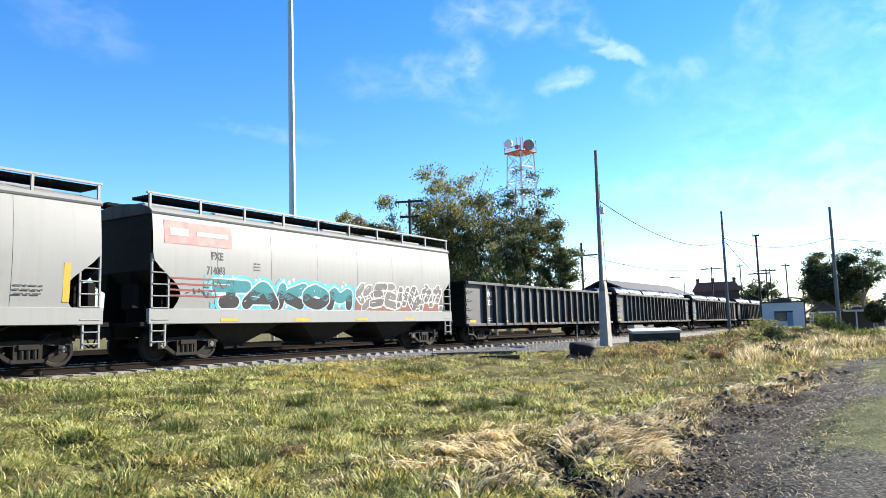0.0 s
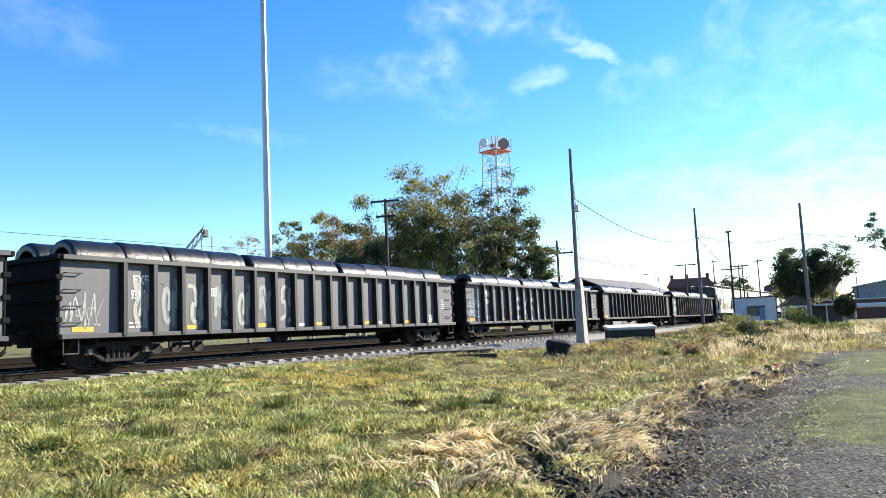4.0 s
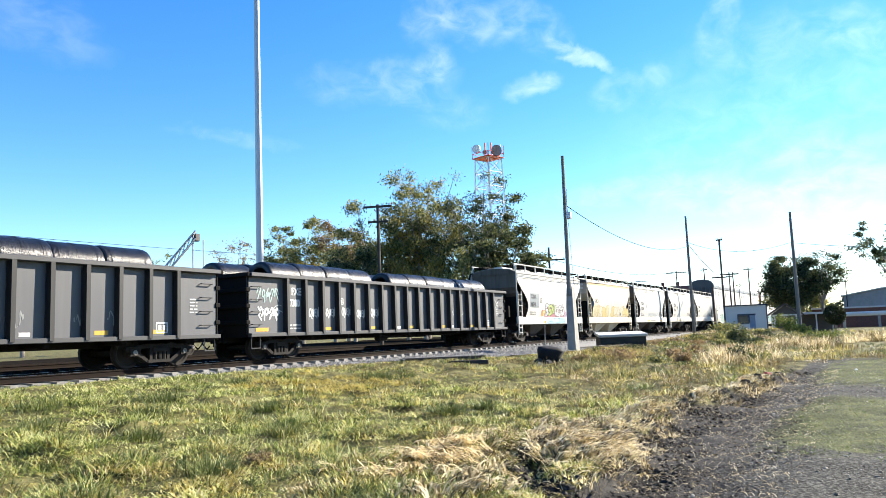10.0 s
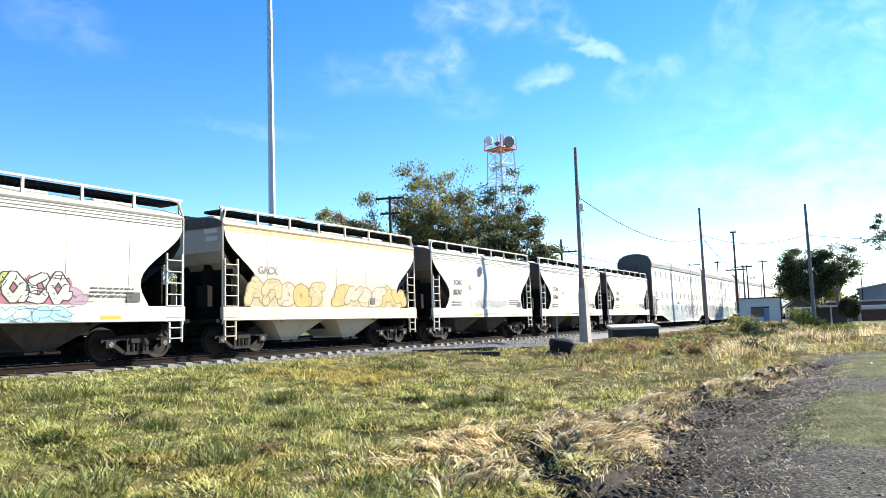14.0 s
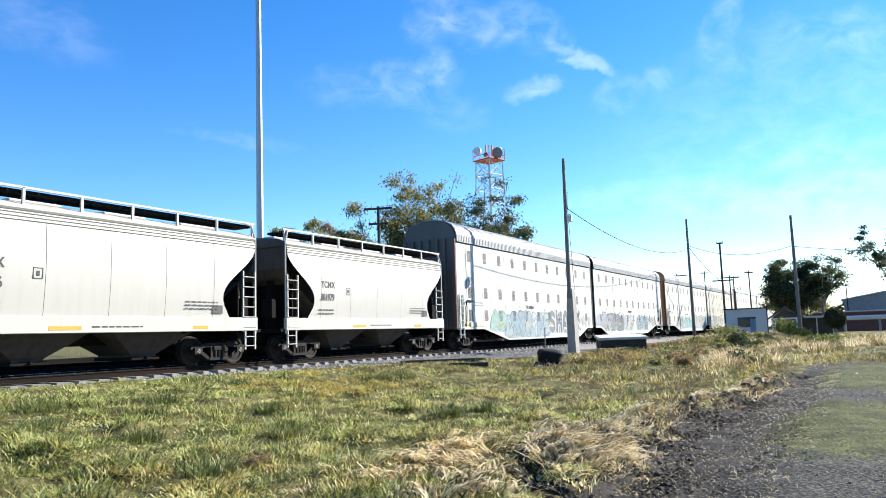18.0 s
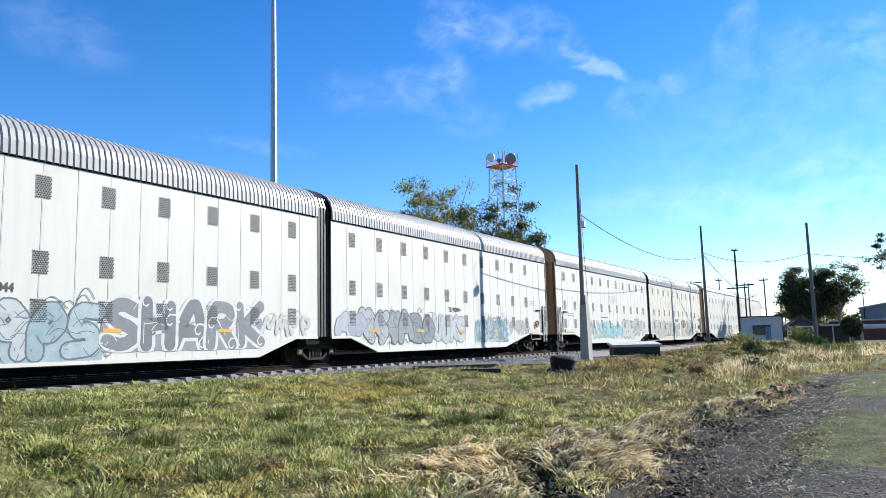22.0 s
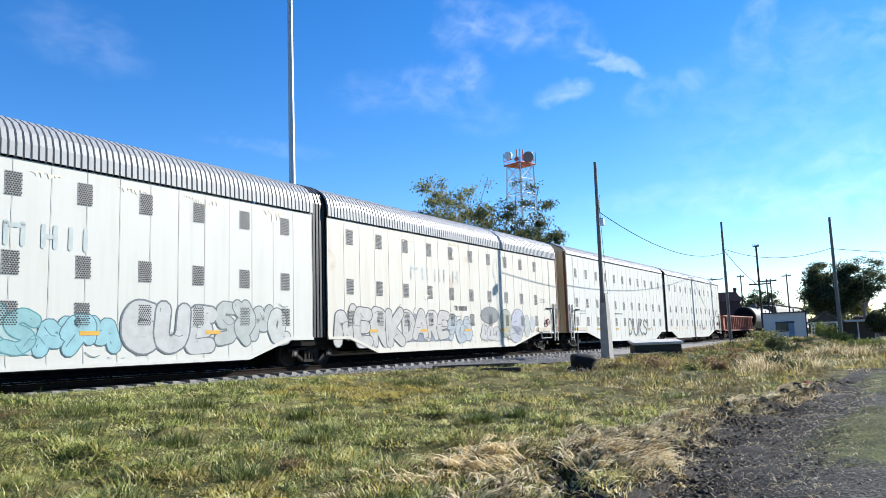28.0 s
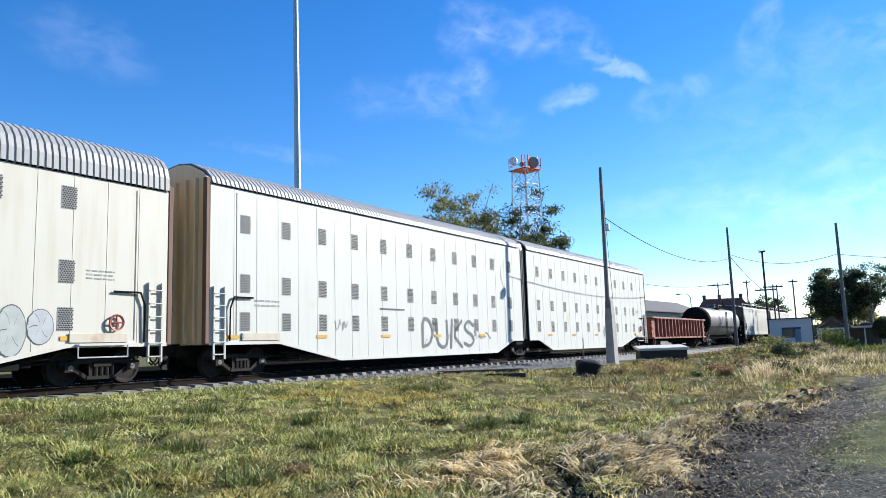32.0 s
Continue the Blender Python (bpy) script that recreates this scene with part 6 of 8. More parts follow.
arm_pole(70.03, 26.84, -1.0, 9.4, ((8.1, 1.6),), "wooden pole with one crossarm beyond the track", 10)
arm_pole(89.01, 13.28, -1.4, 11.0, ((10.9, 0.35), (6.6, 1.1)), "dark pole with a short top arm beside the shed", 0)

mast = thing("lighting_mast", "tall tapering pale steel mast", "mast", "", pose(58.2, 54.8, -0.8))
part("shaft", Geo().rod((0, 0, 0), (0, 0, 20), 0.42, 0.36, 14).rod((0, 0, 20), (0, 0, 46), 0.355, 0.26, 14), GALVANISED, mast)
part("base_flange", Geo().rod((0, 0, 0), (0, 0, 0.06), 0.7, None, 14), GALVANISED, mast)

ORANGE = plain("tower_orange_paint", (0.62, 0.09, 0.025), 0.5)
TOWER_WHITE = plain("tower_white_paint", (0.72, 0.72, 0.72), 0.5)
tower = thing("radio_tower", "white lattice tower with orange platform and dish antennas", "radio tower", "", pose(117.5, 55.6, -1.0, 0, 0, -18))
TOP = 31.6
g_w, g_o = Geo(), Geo()
half = lambda z: 2.6 - 0.95 * z / TOP
lv = [i * TOP / 12 for i in range(13)]
for i in range(12):
    z0, z1 = lv[i], lv[i + 1]
    h0, h1 = half(z0), half(z1)
    gg = g_o if i == 0 else g_w
    c0 = [(-h0, -h0), (h0, -h0), (h0, h0), (-h0, h0)]
    c1 = [(-h1, -h1), (h1, -h1), (h1, h1), (-h1, h1)]
    for k in range(4):
        q = (k + 1) % 4
        gg.rod((*c0[k], z0), (*c1[k], z1), 0.12, None, 6)
        gg.rod((*c0[k], z0), (*c1[q], z1), 0.06, None, 5)
        gg.rod((*c0[q], z0), (*c1[k], z1), 0.06, None, 5)
        gg.rod((*c1[k], z1), (*c1[q], z1), 0.07, None, 5)
part("lattice", g_w, TOWER_WHITE, tower)
part("lattice_band", g_o, ORANGE, tower)
part("platform", Geo().cbox(-2.1, 2.1, -2.1, 2.1, TOP, TOP + 0.16, 0.05), ORANGE, tower)
g = Geo()
for x, y in ((-2, -2), (2, -2), (2, 2), (-2, 2)):
    g.rod((x, y, TOP), (x, y, TOP + 2.3), 0.06, None, 6)
for z in (0.9,):
    g.pipe([(-2, -2, TOP + z), (2, -2, TOP + z), (2, 2, TOP + z), (-2, 2, TOP + z), (-2, -2, TOP + z)], 0.05)
part("railing", g, ORANGE, tower)


def dish(x, y, z, r, turn, mt):
    g = Geo()
    n = 18
    g.skin([[(d, r * k * math.cos(2 * math.pi * i / n), r * k * math.sin(2 * math.pi * i / n)) for i in range(n)] for k, d in ((0.05, -0.25), (0.6, -0.15), (1, 0.1), (1, 0.5), (0.97, 0.5), (0.05, 0.45))], 0, True)
    part("dish_antenna", g, mt, tower, "", pose(x, y, z, 0, 0, turn))


dish(-2.05, 0.64, TOP + 1.6, 0.75, 200, TOWER_WHITE)
dish(0.15, -1.77, TOP + 1.15, 0.98, 250, plain("weathered_dish", (0.30, 0.20, 0.16), 0.6))
dish(-1.5, -0.6, TOP + 0.8, 0.4, 230, plain("grey_dish", (0.4, 0.4, 0.42), 0.6))

for k, (px, py) in enumerate(((-1.1, -1.9), (1.2, -1.9), (1.9, -0.9), (1.9, 0.8), (-1.9, -1.2))):
    part("panel_antenna", Geo().cbox(px - 0.14, px + 0.14, py - 0.09, py + 0.09, TOP + 0.5, TOP + 2.4, 0.03).rod((px, py + 0.1, TOP), (px, py + 0.1, TOP + 2.5), 0.05, None, 6), TOWER_WHITE if k % 2 else ORANGE, tower, "upright panel antenna")

# ---- sleepers, loose stones ----
bed_near, bed_far = bpy.data.objects["ballast"], bpy.data.objects["ballast_far"]
SLEEPER = Geo().skin([[(x, y, z) for x, z in ((-0.13, -0.36), (0.13, -0.36), (0.11, -0.165), (-0.11, -0.165))] for y in (-1.3, -1.28, 1.28, 1.3)], 0, True).add([(-0.13, -1.3, -0.36), (0.13, -1.3, -0.36), (0.11, -1.3, -0.165), (-0.11, -1.3, -0.165)], [(0, 1, 2, 3)]).mesh("sleeper", TIE)
for i in range(150):
    x = 1.0 + 0.6 * i
    part("sleeper", SLEEPER, None, bed_near, "", on_track(x, 0.03 * math.sin(i * 2.3), 0.004 - 0.035 * (1 - smooth(8, 20, x))) @ pose(0, 0, 0, 0, 0, 0.8 * math.sin(i * 5.1)))
OLD_SLEEPER = SLEEPER.copy()
# far sleepers take the shade-dark stone colour too
OLD_SLEEPER.materials[0] = SHADE_STONE
for i in range(70):
    part("sleeper", OLD_SLEEPER, None, bed_far, "", on_track(4.0 + 0.62 * i, 5.5, 0.154))


def scatter_mesh(name, material, base_v, base_f, places):
    """Many small copies of one shape in one mesh; places: rows of x, y, z, size x, y, z, turn, lean."""
    P = np.asarray(places, float)
    v, n = np.asarray(base_v, float), len(P)
    c, s = np.cos(P[:, 6])[:, None], np.sin(P[:, 6])[:, None]
    lx, ly, lz = v[None, :, 0] * P[:, 3:4], v[None, :, 1] * P[:, 4:5], v[None, :, 2] * P[:, 5:6]
    cl, sl = np.cos(P[:, 7])[:, None], np.sin(P[:, 7])[:, None]
    lx, lz = lx * cl + lz * sl, lz * cl - lx * sl
    out = np.stack([P[:, 0:1] + lx * c - ly * s, P[:, 1:2] + lx * s + ly * c, P[:, 2:3] + lz], 2).reshape(-1, 3)
    return quick_mesh(name, material, out, [[i + k * len(v) for i in f] for k in range(n) for f in base_f])


def quick_mesh(name, material, verts, faces):
    me = bpy.data.meshes.new(name)
    verts = np.asarray(verts, np.float32)
    sizes = np.array([len(f) for f in faces], np.int32)
    loops = np.fromiter((i for f in faces for i in f), np.int32, int(sizes.sum()))
    me.vertices.add(len(verts))
    me.vertices.foreach_set("co", verts.ravel())
    me.loops.add(len(loops))
    me.loops.foreach_set("vertex_index", loops)
    me.polygons.add(len(sizes))
    me.polygons.foreach_set("loop_start", np.concatenate([[0], np.cumsum(sizes)[:-1]]).astype(np.int32))
    me.polygons.foreach_set("loop_total", sizes)
    me.update(calc_edges=True)
    me.validate()
    me.materials.append(material)
    return me


ROCK_V = [(-0.9, -0.7, -0.2), (0.8, -0.9, -0.3), (1.0, 0.6, -0.2), (-0.6, 0.9, -0.3), (-0.5, -0.5, 0.6), (0.6, -0.3, 0.8), (0.3, 0.6, 0.55), (-0.6, 0.3, 0.7)]
ROCK_F = [(0, 1, 5, 4), (1, 2, 6, 5), (2, 3, 7, 6), (3, 0, 4, 7), (4, 5, 6, 7)]
rng = np.random.default_rng(11)


def bed_height(d):
    """Top of the stone bed at a distance d from the track's centre."""
    d = abs(d)
    if d < 1.12:
        return -0.22
    if d < 1.42:
        return -0.22 - 0.3 * (d - 1.12)
    return -0.31 - 0.1 * (d - 1.42) if d < 1.9 else -0.36 - 0.59 * (d - 1.9) / 1.3


rows = []
for _ in range(11000):
    x = 3 + 45 * rng.random() ** 1.2
    d = rng.uniform(-3.0, -1.25)
    if abs(abs(d) - 0.755) < 0.09:
        continue
    s = rng.uniform(0.022, 0.045)
    rows.append((x, track_y(x) + d, GRADE * x + bed_height(d) + 0.3 * s, s * rng.uniform(.8, 1.4), s, s * rng.uniform(.6, 1), rng.uniform(0, 6.3), rng.uniform(-.6, .6)))
tagged(new("ballast_stones", scatter_mesh("ballast_stones", STONE, ROCK_V, ROCK_F, rows)), "loose grey crushed stones along the track", "stones", kind="stuff")

# gravel apron that widens towards the pole
g = Geo()
ax = [22 + i for i in range(27)]
g.skin([[(x, y, ground_z(x, y) + 0.045 + 0.02 * noise.noise((x, y, 5))) for y in
         [17.0 - (17.0 - (16.4 - 2.6 * smooth(22, 30, x) + 1.4 * smooth(38, 48, x) + 0.25 * noise.noise((x * 0.6, 0, 9)))) * k / 6 for k in range(7)]] for x in ax])
solid("gravel_apron", g, BALLAST, "grey gravel spread beside the track", "gravel", kind="structure")
rows = []
for _ in range(5000):
    x = rng.uniform(23, 46)
    y = rng.uniform(13.9 + 1.3 * smooth(38, 48, x) + 2.2 * (1 - smooth(22, 30, x)), 17.2)
    s = rng.uniform(0.02, 0.045)
    rows.append((x, y, ground_z(x, y) + 0.06, s * 1.2, s, s * .8, rng.uniform(0, 6.3), 0))
tagged(new("gravel_stones", scatter_mesh("gravel_stones", STONE, ROCK_V, ROCK_F, rows)), "loose grey stones on the gravel apron", "stones", kind="stuff")

# ---- dark earth: clods along the rut, stones in the yard ----
CLOD = surface("dark_earth_clod", [(0.2, (0.0101, 0.00893, 0.00837)), (0.5, (0.0279, 0.0251, 0.0223)), (0.85, (0.0781, 0.0698, 0.0586))], 0.95, 0, 6, 40, 0.8, island=0.6, spec=0.15)
rows = []
for _ in range(7500):
    x = 4.5 + 20 * rng.random() ** 1.5
    y = bank_edge(x) - 0.28 + rng.normal(0, 0.26) - 0.35 * rng.random()
    s = 0.006 + 0.028 * rng.random() ** 5 * (1.3 if y > 1.9 else 0.4)
    rows.append((x, y, ground_z(x, y) + 0.2 * s, s * rng.uniform(.8, 2.0), s, s * rng.uniform(.35, .8), rng.uniform(0, 6.3), rng.uniform(-.5, .5)))
for _ in range(900):
    u, v = rng.uniform(-0.3, 3.3), rng.normal(0, 0.12)
    x, y = 6.6 + 0.853 * u - 0.522 * v, 2.6 + 0.522 * u + 0.853 * v
    s = rng.uniform(0.01, 0.036)
    rows.append((x, y, ground_z(x, y) + 0.3 * s, s * 1.3, s, s * .9, rng.uniform(0, 6.3), rng.uniform(-.5, .5)))
for _ in range(4000):
    x = 4.5 + 22 * rng.random() ** 1.4
    y = rng.uniform(0.9, 2.2)
    s = 0.006 + 0.016 * rng.random() ** 3
    rows.append((x, y, ground_z(x, y) + 0.01, s * rng.uniform(.8, 1.6), s, s * .7, rng.uniform(0, 6.3), 0))
for _ in range(1700):
    x = 8.5 + 16 * rng.random() ** 1.1
    y = bank_edge(x) + 0.2 * noise.noise((x * 1.1, 3, 7)) + rng.normal(-0.10, 0.16)
    s = 0.014 + 0.05 * rng.random() ** 3
    rows.append((x, y, ground_z(x, y) + 0.3 * s, s * rng.uniform(.9, 1.6), s, s * rng.uniform(.6, 1.0), rng.uniform(0, 6.3), rng.uniform(-.5, .5)))
tagged(new("earth_clods", scatter_mesh("earth_clods", CLOD, ROCK_V, ROCK_F, rows)), "dark crumbled earth clods along the rut", "earth clods", kind="stuff")
PEBBLE = surface("pale_pebble", [(0.15, (0.077, 0.07, 0.0595)), (0.5, (0.14, 0.13, 0.108)), (0.75, (0.238, 0.217, 0.189)), (0.95, (0.42, 0.399, 0.35))], 0.9, 0, 6, 40, 0.3, island=0.8, spec=0.2)
rows = []
for _ in range(9000):
    x = 5 + 25 * rng.random() ** 1.6
    y = 1.6 - 6.2 * rng.random()
    if lawn_at(x, y) > 0.5 * rng.random():
        continue
    s = 0.004 + 0.016 * rng.random() ** 6 + 0.0005 * x
    rows.append((x, y, ground_z(x, y) + 0.025, s * 1.2, s, s * .7, rng.uniform(0, 6.3), 0))
tagged(new("yard_pebbles", scatter_mesh("yard_pebbles", PEBBLE, ROCK_V, ROCK_F, rows)), "pale pebbles scattered over the worn yard", "pebbles", kind="stuff")

# ---- grass: many curved blades, in tufts ----


def blade_mat(name, stops, share=0.45):
    """Grass colour: tuft by tuft from a broad noise, blade by blade at random."""
    m = bpy.data.materials.new(name)
    m.use_nodes = True
    n, l = m.node_tree.nodes, m.node_tree
    b = n["Principled BSDF"]
    co, geo, t = n.new("ShaderNodeTexCoord"), n.new("ShaderNodeNewGeometry"), n.new("ShaderNodeTexNoise")
    t.inputs["Scale"].default_value, t.inputs["Detail"].default_value = 2.6, 3
    link(l, co.outputs["Object"], t.inputs[0])
    sp = n.new("ShaderNodeMapRange")
    sp.inputs[1].default_value, sp.inputs[2].default_value = 0.32, 0.68
    link(l, t.outputs[0], sp.inputs[0])
    mx = n.new("ShaderNodeMix")
    mx.inputs[0].default_value = 0.55
    link(l, sp.outputs[0], mx.inputs[2])
    link(l, geo.outputs["Random Per Island"], mx.inputs[3])
    r = ramp_of(n, stops)
    link(l, mx.outputs[0], r.inputs[0])
    link(l, r.outputs[0], b.inputs["Base Color"])
    b.inputs["Roughness"].default_value = 0.5
    b.inputs["Specular IOR Level"].default_value = 0.2
    return glowing_leaf(m, share)


GREEN_BLADE = blade_mat("green_grass_blade", [(0.26, (0.0618, 0.092, 0.0189)), (0.43, (0.248, 0.286, 0.0649)), (0.60, (0.512, 0.524, 0.164)), (0.78, (0.751, 0.736, 0.362))])
YELLOW_BLADE = blade_mat("yellowing_grass_blade", [(0.26, (0.133, 0.108, 0.0331)), (0.43, (0.427, 0.353, 0.0946)), (0.60, (0.655, 0.553, 0.179)), (0.78, (0.771, 0.707, 0.378))])
STRAW_BLADE = blade_mat("dry_straw_blade", [(0.12, (0.0823, 0.0583, 0.0289)), (0.3, (0.395, 0.3, 0.145)), (0.5, (0.757, 0.617, 0.342)), (0.8, (1.02, 0.908, 0.622))])
BROWN_BLADE = blade_mat("brown_grass_blade", [(0.15, (0.0491, 0.0373, 0.0179)), (0.45, (0.148, 0.111, 0.0448)), (0.85, (0.322, 0.258, 0.113))])
GOLD_BLADE = blade_mat("golden_grass_blade", [(0.15, (0.178, 0.133, 0.0258)), (0.45, (0.453, 0.363, 0.0775)), (0.8, (0.648, 0.562, 0.207))])
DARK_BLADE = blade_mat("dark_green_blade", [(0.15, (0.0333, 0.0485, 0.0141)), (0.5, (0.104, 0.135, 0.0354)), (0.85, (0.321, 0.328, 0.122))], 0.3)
LAWN_BLADE = blade_mat("short_green_blade", [(0.15, (0.0751, 0.107, 0.0312)), (0.5, (0.184, 0.24, 0.0729)), (0.85, (0.367, 0.381, 0.177))])


def land_noise(x, y, s, o):
    return noise.noise((x * s, y * s, o))


def blades(name, material, P, label, category="grass"):
    """P: rows of x, y, z, length, half width, heading, flop at the tip (radians from upright), sideways curl."""
    P = np.asarray(P, float)
    x, y, z, ln, w, a, f, cu = P.T
    n = len(P)
    V = np.empty((n, 7, 3))
    px, py, pz = x.copy(), y.copy(), np.zeros(n)
    for k, (wk, fk) in enumerate(((0.8, 0.55), (1.0, 1.0), (0.75, 1.2), (0, 0))):
        h = a + cu * k
        ux, uy = -np.sin(h), np.cos(h)
        zz = z + np.maximum(pz, 0.004)
        if k < 3:
            V[:, 2 * k] = np.stack([px - ux * w * wk, py - uy * w * wk, zz], 1)
            V[:, 2 * k + 1] = np.stack([px + ux * w * wk, py + uy * w * wk, zz], 1)
            px, py, pz = px + np.cos(h) * np.sin(f * fk) * ln / 3, py + np.sin(h) * np.sin(f * fk) * ln / 3, pz + np.cos(f * fk) * ln / 3
        else:
            V[:, 6] = np.stack([px, py, zz], 1)
    k = np.arange(n)[:, None] * 7
    loops = np.concatenate([k + np.array([0, 1, 3, 2]), k + np.array([2, 3, 5, 4]), k + np.array([4, 5, 6])], 1).astype(np.int32).ravel()
    me = bpy.data.meshes.new(name)
    me.vertices.add(n * 7)
    me.vertices.foreach_set("co", V.astype(np.float32).ravel())
    me.loops.add(len(loops))
    me.loops.foreach_set("vertex_index", loops)
    me.polygons.add(3 * n)
    me.polygons.foreach_set("loop_start", (np.arange(n)[:, None] * 11 + np.array([0, 4, 8])).astype(np.int32).ravel())
    me.polygons.foreach_set("loop_total", np.tile([4, 4, 3], n).astype(np.int32))
    me.update(calc_edges=True)
    me.materials.append(material)
    return tagged(new(name, me), label, category, kind="stuff")


kinds = {"green": [], "yellow": [], "straw": [], "brown": [], "dark": [], "gold": [], "lawn": []}


def tuft(kind, x, y, radius, n, length, width, flop=(0.5, 1.5), heading=None, lift=0.0, rise=0.0):
    """A tuft of n blades: spreading from its middle, or combed one way."""
    d = rng.normal(0, radius * 0.55, (n, 2))
    z = ground_z(x, y) + relief(x, y)
    out = np.arctan2(d[:, 1], d[:, 0]) if heading is None else np.full(n, heading)
    kinds[kind].append(np.stack([
        x + d[:, 0], y + d[:, 1], z - 0.015 + rise + lift * rng.random(n),
        length * rng.uniform(0.55, 1.3, n), width * rng.uniform(0.6, 1.3, n),
        out + rng.normal(0, 0.8 if heading is None else 0.45, n), rng.uniform(flop[0], flop[1], n), rng.normal(0, 0.45, n)], 1))


def in_crack(x, y, low=-0.10, high=0.2):
    ku, kv = (x - 6.6) * 0.853 + (y - 2.6) * 0.522, -(x - 6.6) * 0.522 + (y - 2.6) * 0.853
    return -0.3 < ku < 3.1 and low < kv < high


for _ in range(18500):
    r = 5.2 * math.exp(rng.random() * 2.15)
    a = rng.uniform(-0.12, 1.32)
    x, y = r * math.cos(a), r * math.sin(a)
    edge = 15.9 - 2.1 * smooth(22, 30, x) + 1.2 * smooth(38, 48, x)
    if y > edge + 0.5 * land_noise(x, y, 0.9, 2) or y < 1.0 or (y < bank_edge(x) + 0.05 + 0.2 * land_noise(x, y, 1.3, 1) and x < 28) or in_crack(x, y):
        continue
    bare = land_noise(x, y, 0.6, 12) + 0.5 * land_noise(x, y, 2.0, 13)
    if bare > 0.5 and rng.random() < 0.5:
        continue
    patch = land_noise(x, y, 0.28, 4) + 0.6 * land_noise(x, y, 1.1, 6)
    gold = math.exp(-((x - 14.2) / 3.0) ** 2 - ((y - 11.2) / 2.2) ** 2)
    dry = 0.30 * smooth(8.5, 3.5, y) + 0.62 * smooth(13, 22, x) - 0.22 * smooth(8, 12, y) * smooth(20, 12, x) + patch * 0.6 + rng.normal(0, 0.14)
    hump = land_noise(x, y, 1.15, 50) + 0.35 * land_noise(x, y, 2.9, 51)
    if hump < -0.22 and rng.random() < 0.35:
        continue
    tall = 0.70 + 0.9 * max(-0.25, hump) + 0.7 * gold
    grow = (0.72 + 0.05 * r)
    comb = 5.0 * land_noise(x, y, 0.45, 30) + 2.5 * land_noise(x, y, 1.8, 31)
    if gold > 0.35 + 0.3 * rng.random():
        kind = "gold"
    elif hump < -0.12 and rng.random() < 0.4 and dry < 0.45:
        # darker blades in hollows put the shade there into the grass colour
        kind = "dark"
    elif dry < 0.10:
        kind = "green"
    elif dry < 0.36:
        kind = "yellow" if rng.random() < 0.7 else "green"
    elif r > 17 and rng.random() < 0.8:
        kind = ("brown", "dark", "gold")[int(rng.choice(3, p=[0.60, 0.28, 0.12]))]
    elif dry < 0.55:
        kind = ("straw", "yellow", "brown")[int(rng.choice(3, p=[0.35, 0.35, 0.3]))]
    else:
        kind = "brown" if rng.random() < 0.6 else "straw"
    matted = rng.random() < (0.4 if hump > 0 else 0.6)
    tuft(kind, x, y, (0.09 + 0.10 * rng.random()) * grow, 22 if r < 16 else 15, 0.125 * tall * (0.75 + 0.020 * r), 0.0058 * grow,
         (1.15, 1.9) if matted else ((0.6, 1.7) if r < 18 else (0.95, 1.9)), comb + rng.normal(0, 1.2) if matted else None, 0.03 if matted else 0.0)
# standing clumps that shade the hollows beside them
for _ in range(1500):
    r = 5.4 * math.exp(rng.random() * 1.75)
    a = rng.uniform(-0.05, 1.32)
    x, y = r * math.cos(a), r * math.sin(a)
    if y > 14.6 - 2.1 * smooth(22, 30, x) or y < bank_edge(x) + 0.5 or in_crack(x, y, -0.5, 0.5) or land_noise(x, y, 0.5, 61) < -0.15:
        continue
    p = [0.30, 0.40, 0.20, 0.10] if x < 15 else [0.20, 0.20, 0.25, 0.35]
    kind = ("dark", "green", "yellow", "brown")[int(rng.choice(4, p=p))]
    tuft(kind, x, y, (0.12 + 0.2 * rng.random()) * (0.8 + 0.03 * r), 60, rng.uniform(0.12, 0.22) * (0.85 + 0.012 * r), 0.0052 * (0.72 + 0.05 * r), (0.5, 1.75))
# tall dark tussocks
for x, y, n, radius in ((15.9, 11.0, 130, 0.4), (8.4, 7.5, 170, 0.3), (11.5, 6.5, 190, 0.35), (12.6, 6.3, 120, 0.3), (7.4, 11.8, 160, 0.5), (8.2, 10.2, 150, 0.4), (5.9, 6.3, 200, 0.3), (6.4, 10.3, 120, 0.4), (9.4, 11.4, 120, 0.45), (19.5, 9.0, 110, 0.4), (12.4, 12.6, 130, 0.5), (7.0, 8.8, 150, 0.3), (9.9, 9.2, 130, 0.35)):
    tuft("dark", x, y, radius * 0.8, int(n * 1.9), 0.25, 0.0056 * (0.72 + 0.05 * x), (0.35, 1.5))
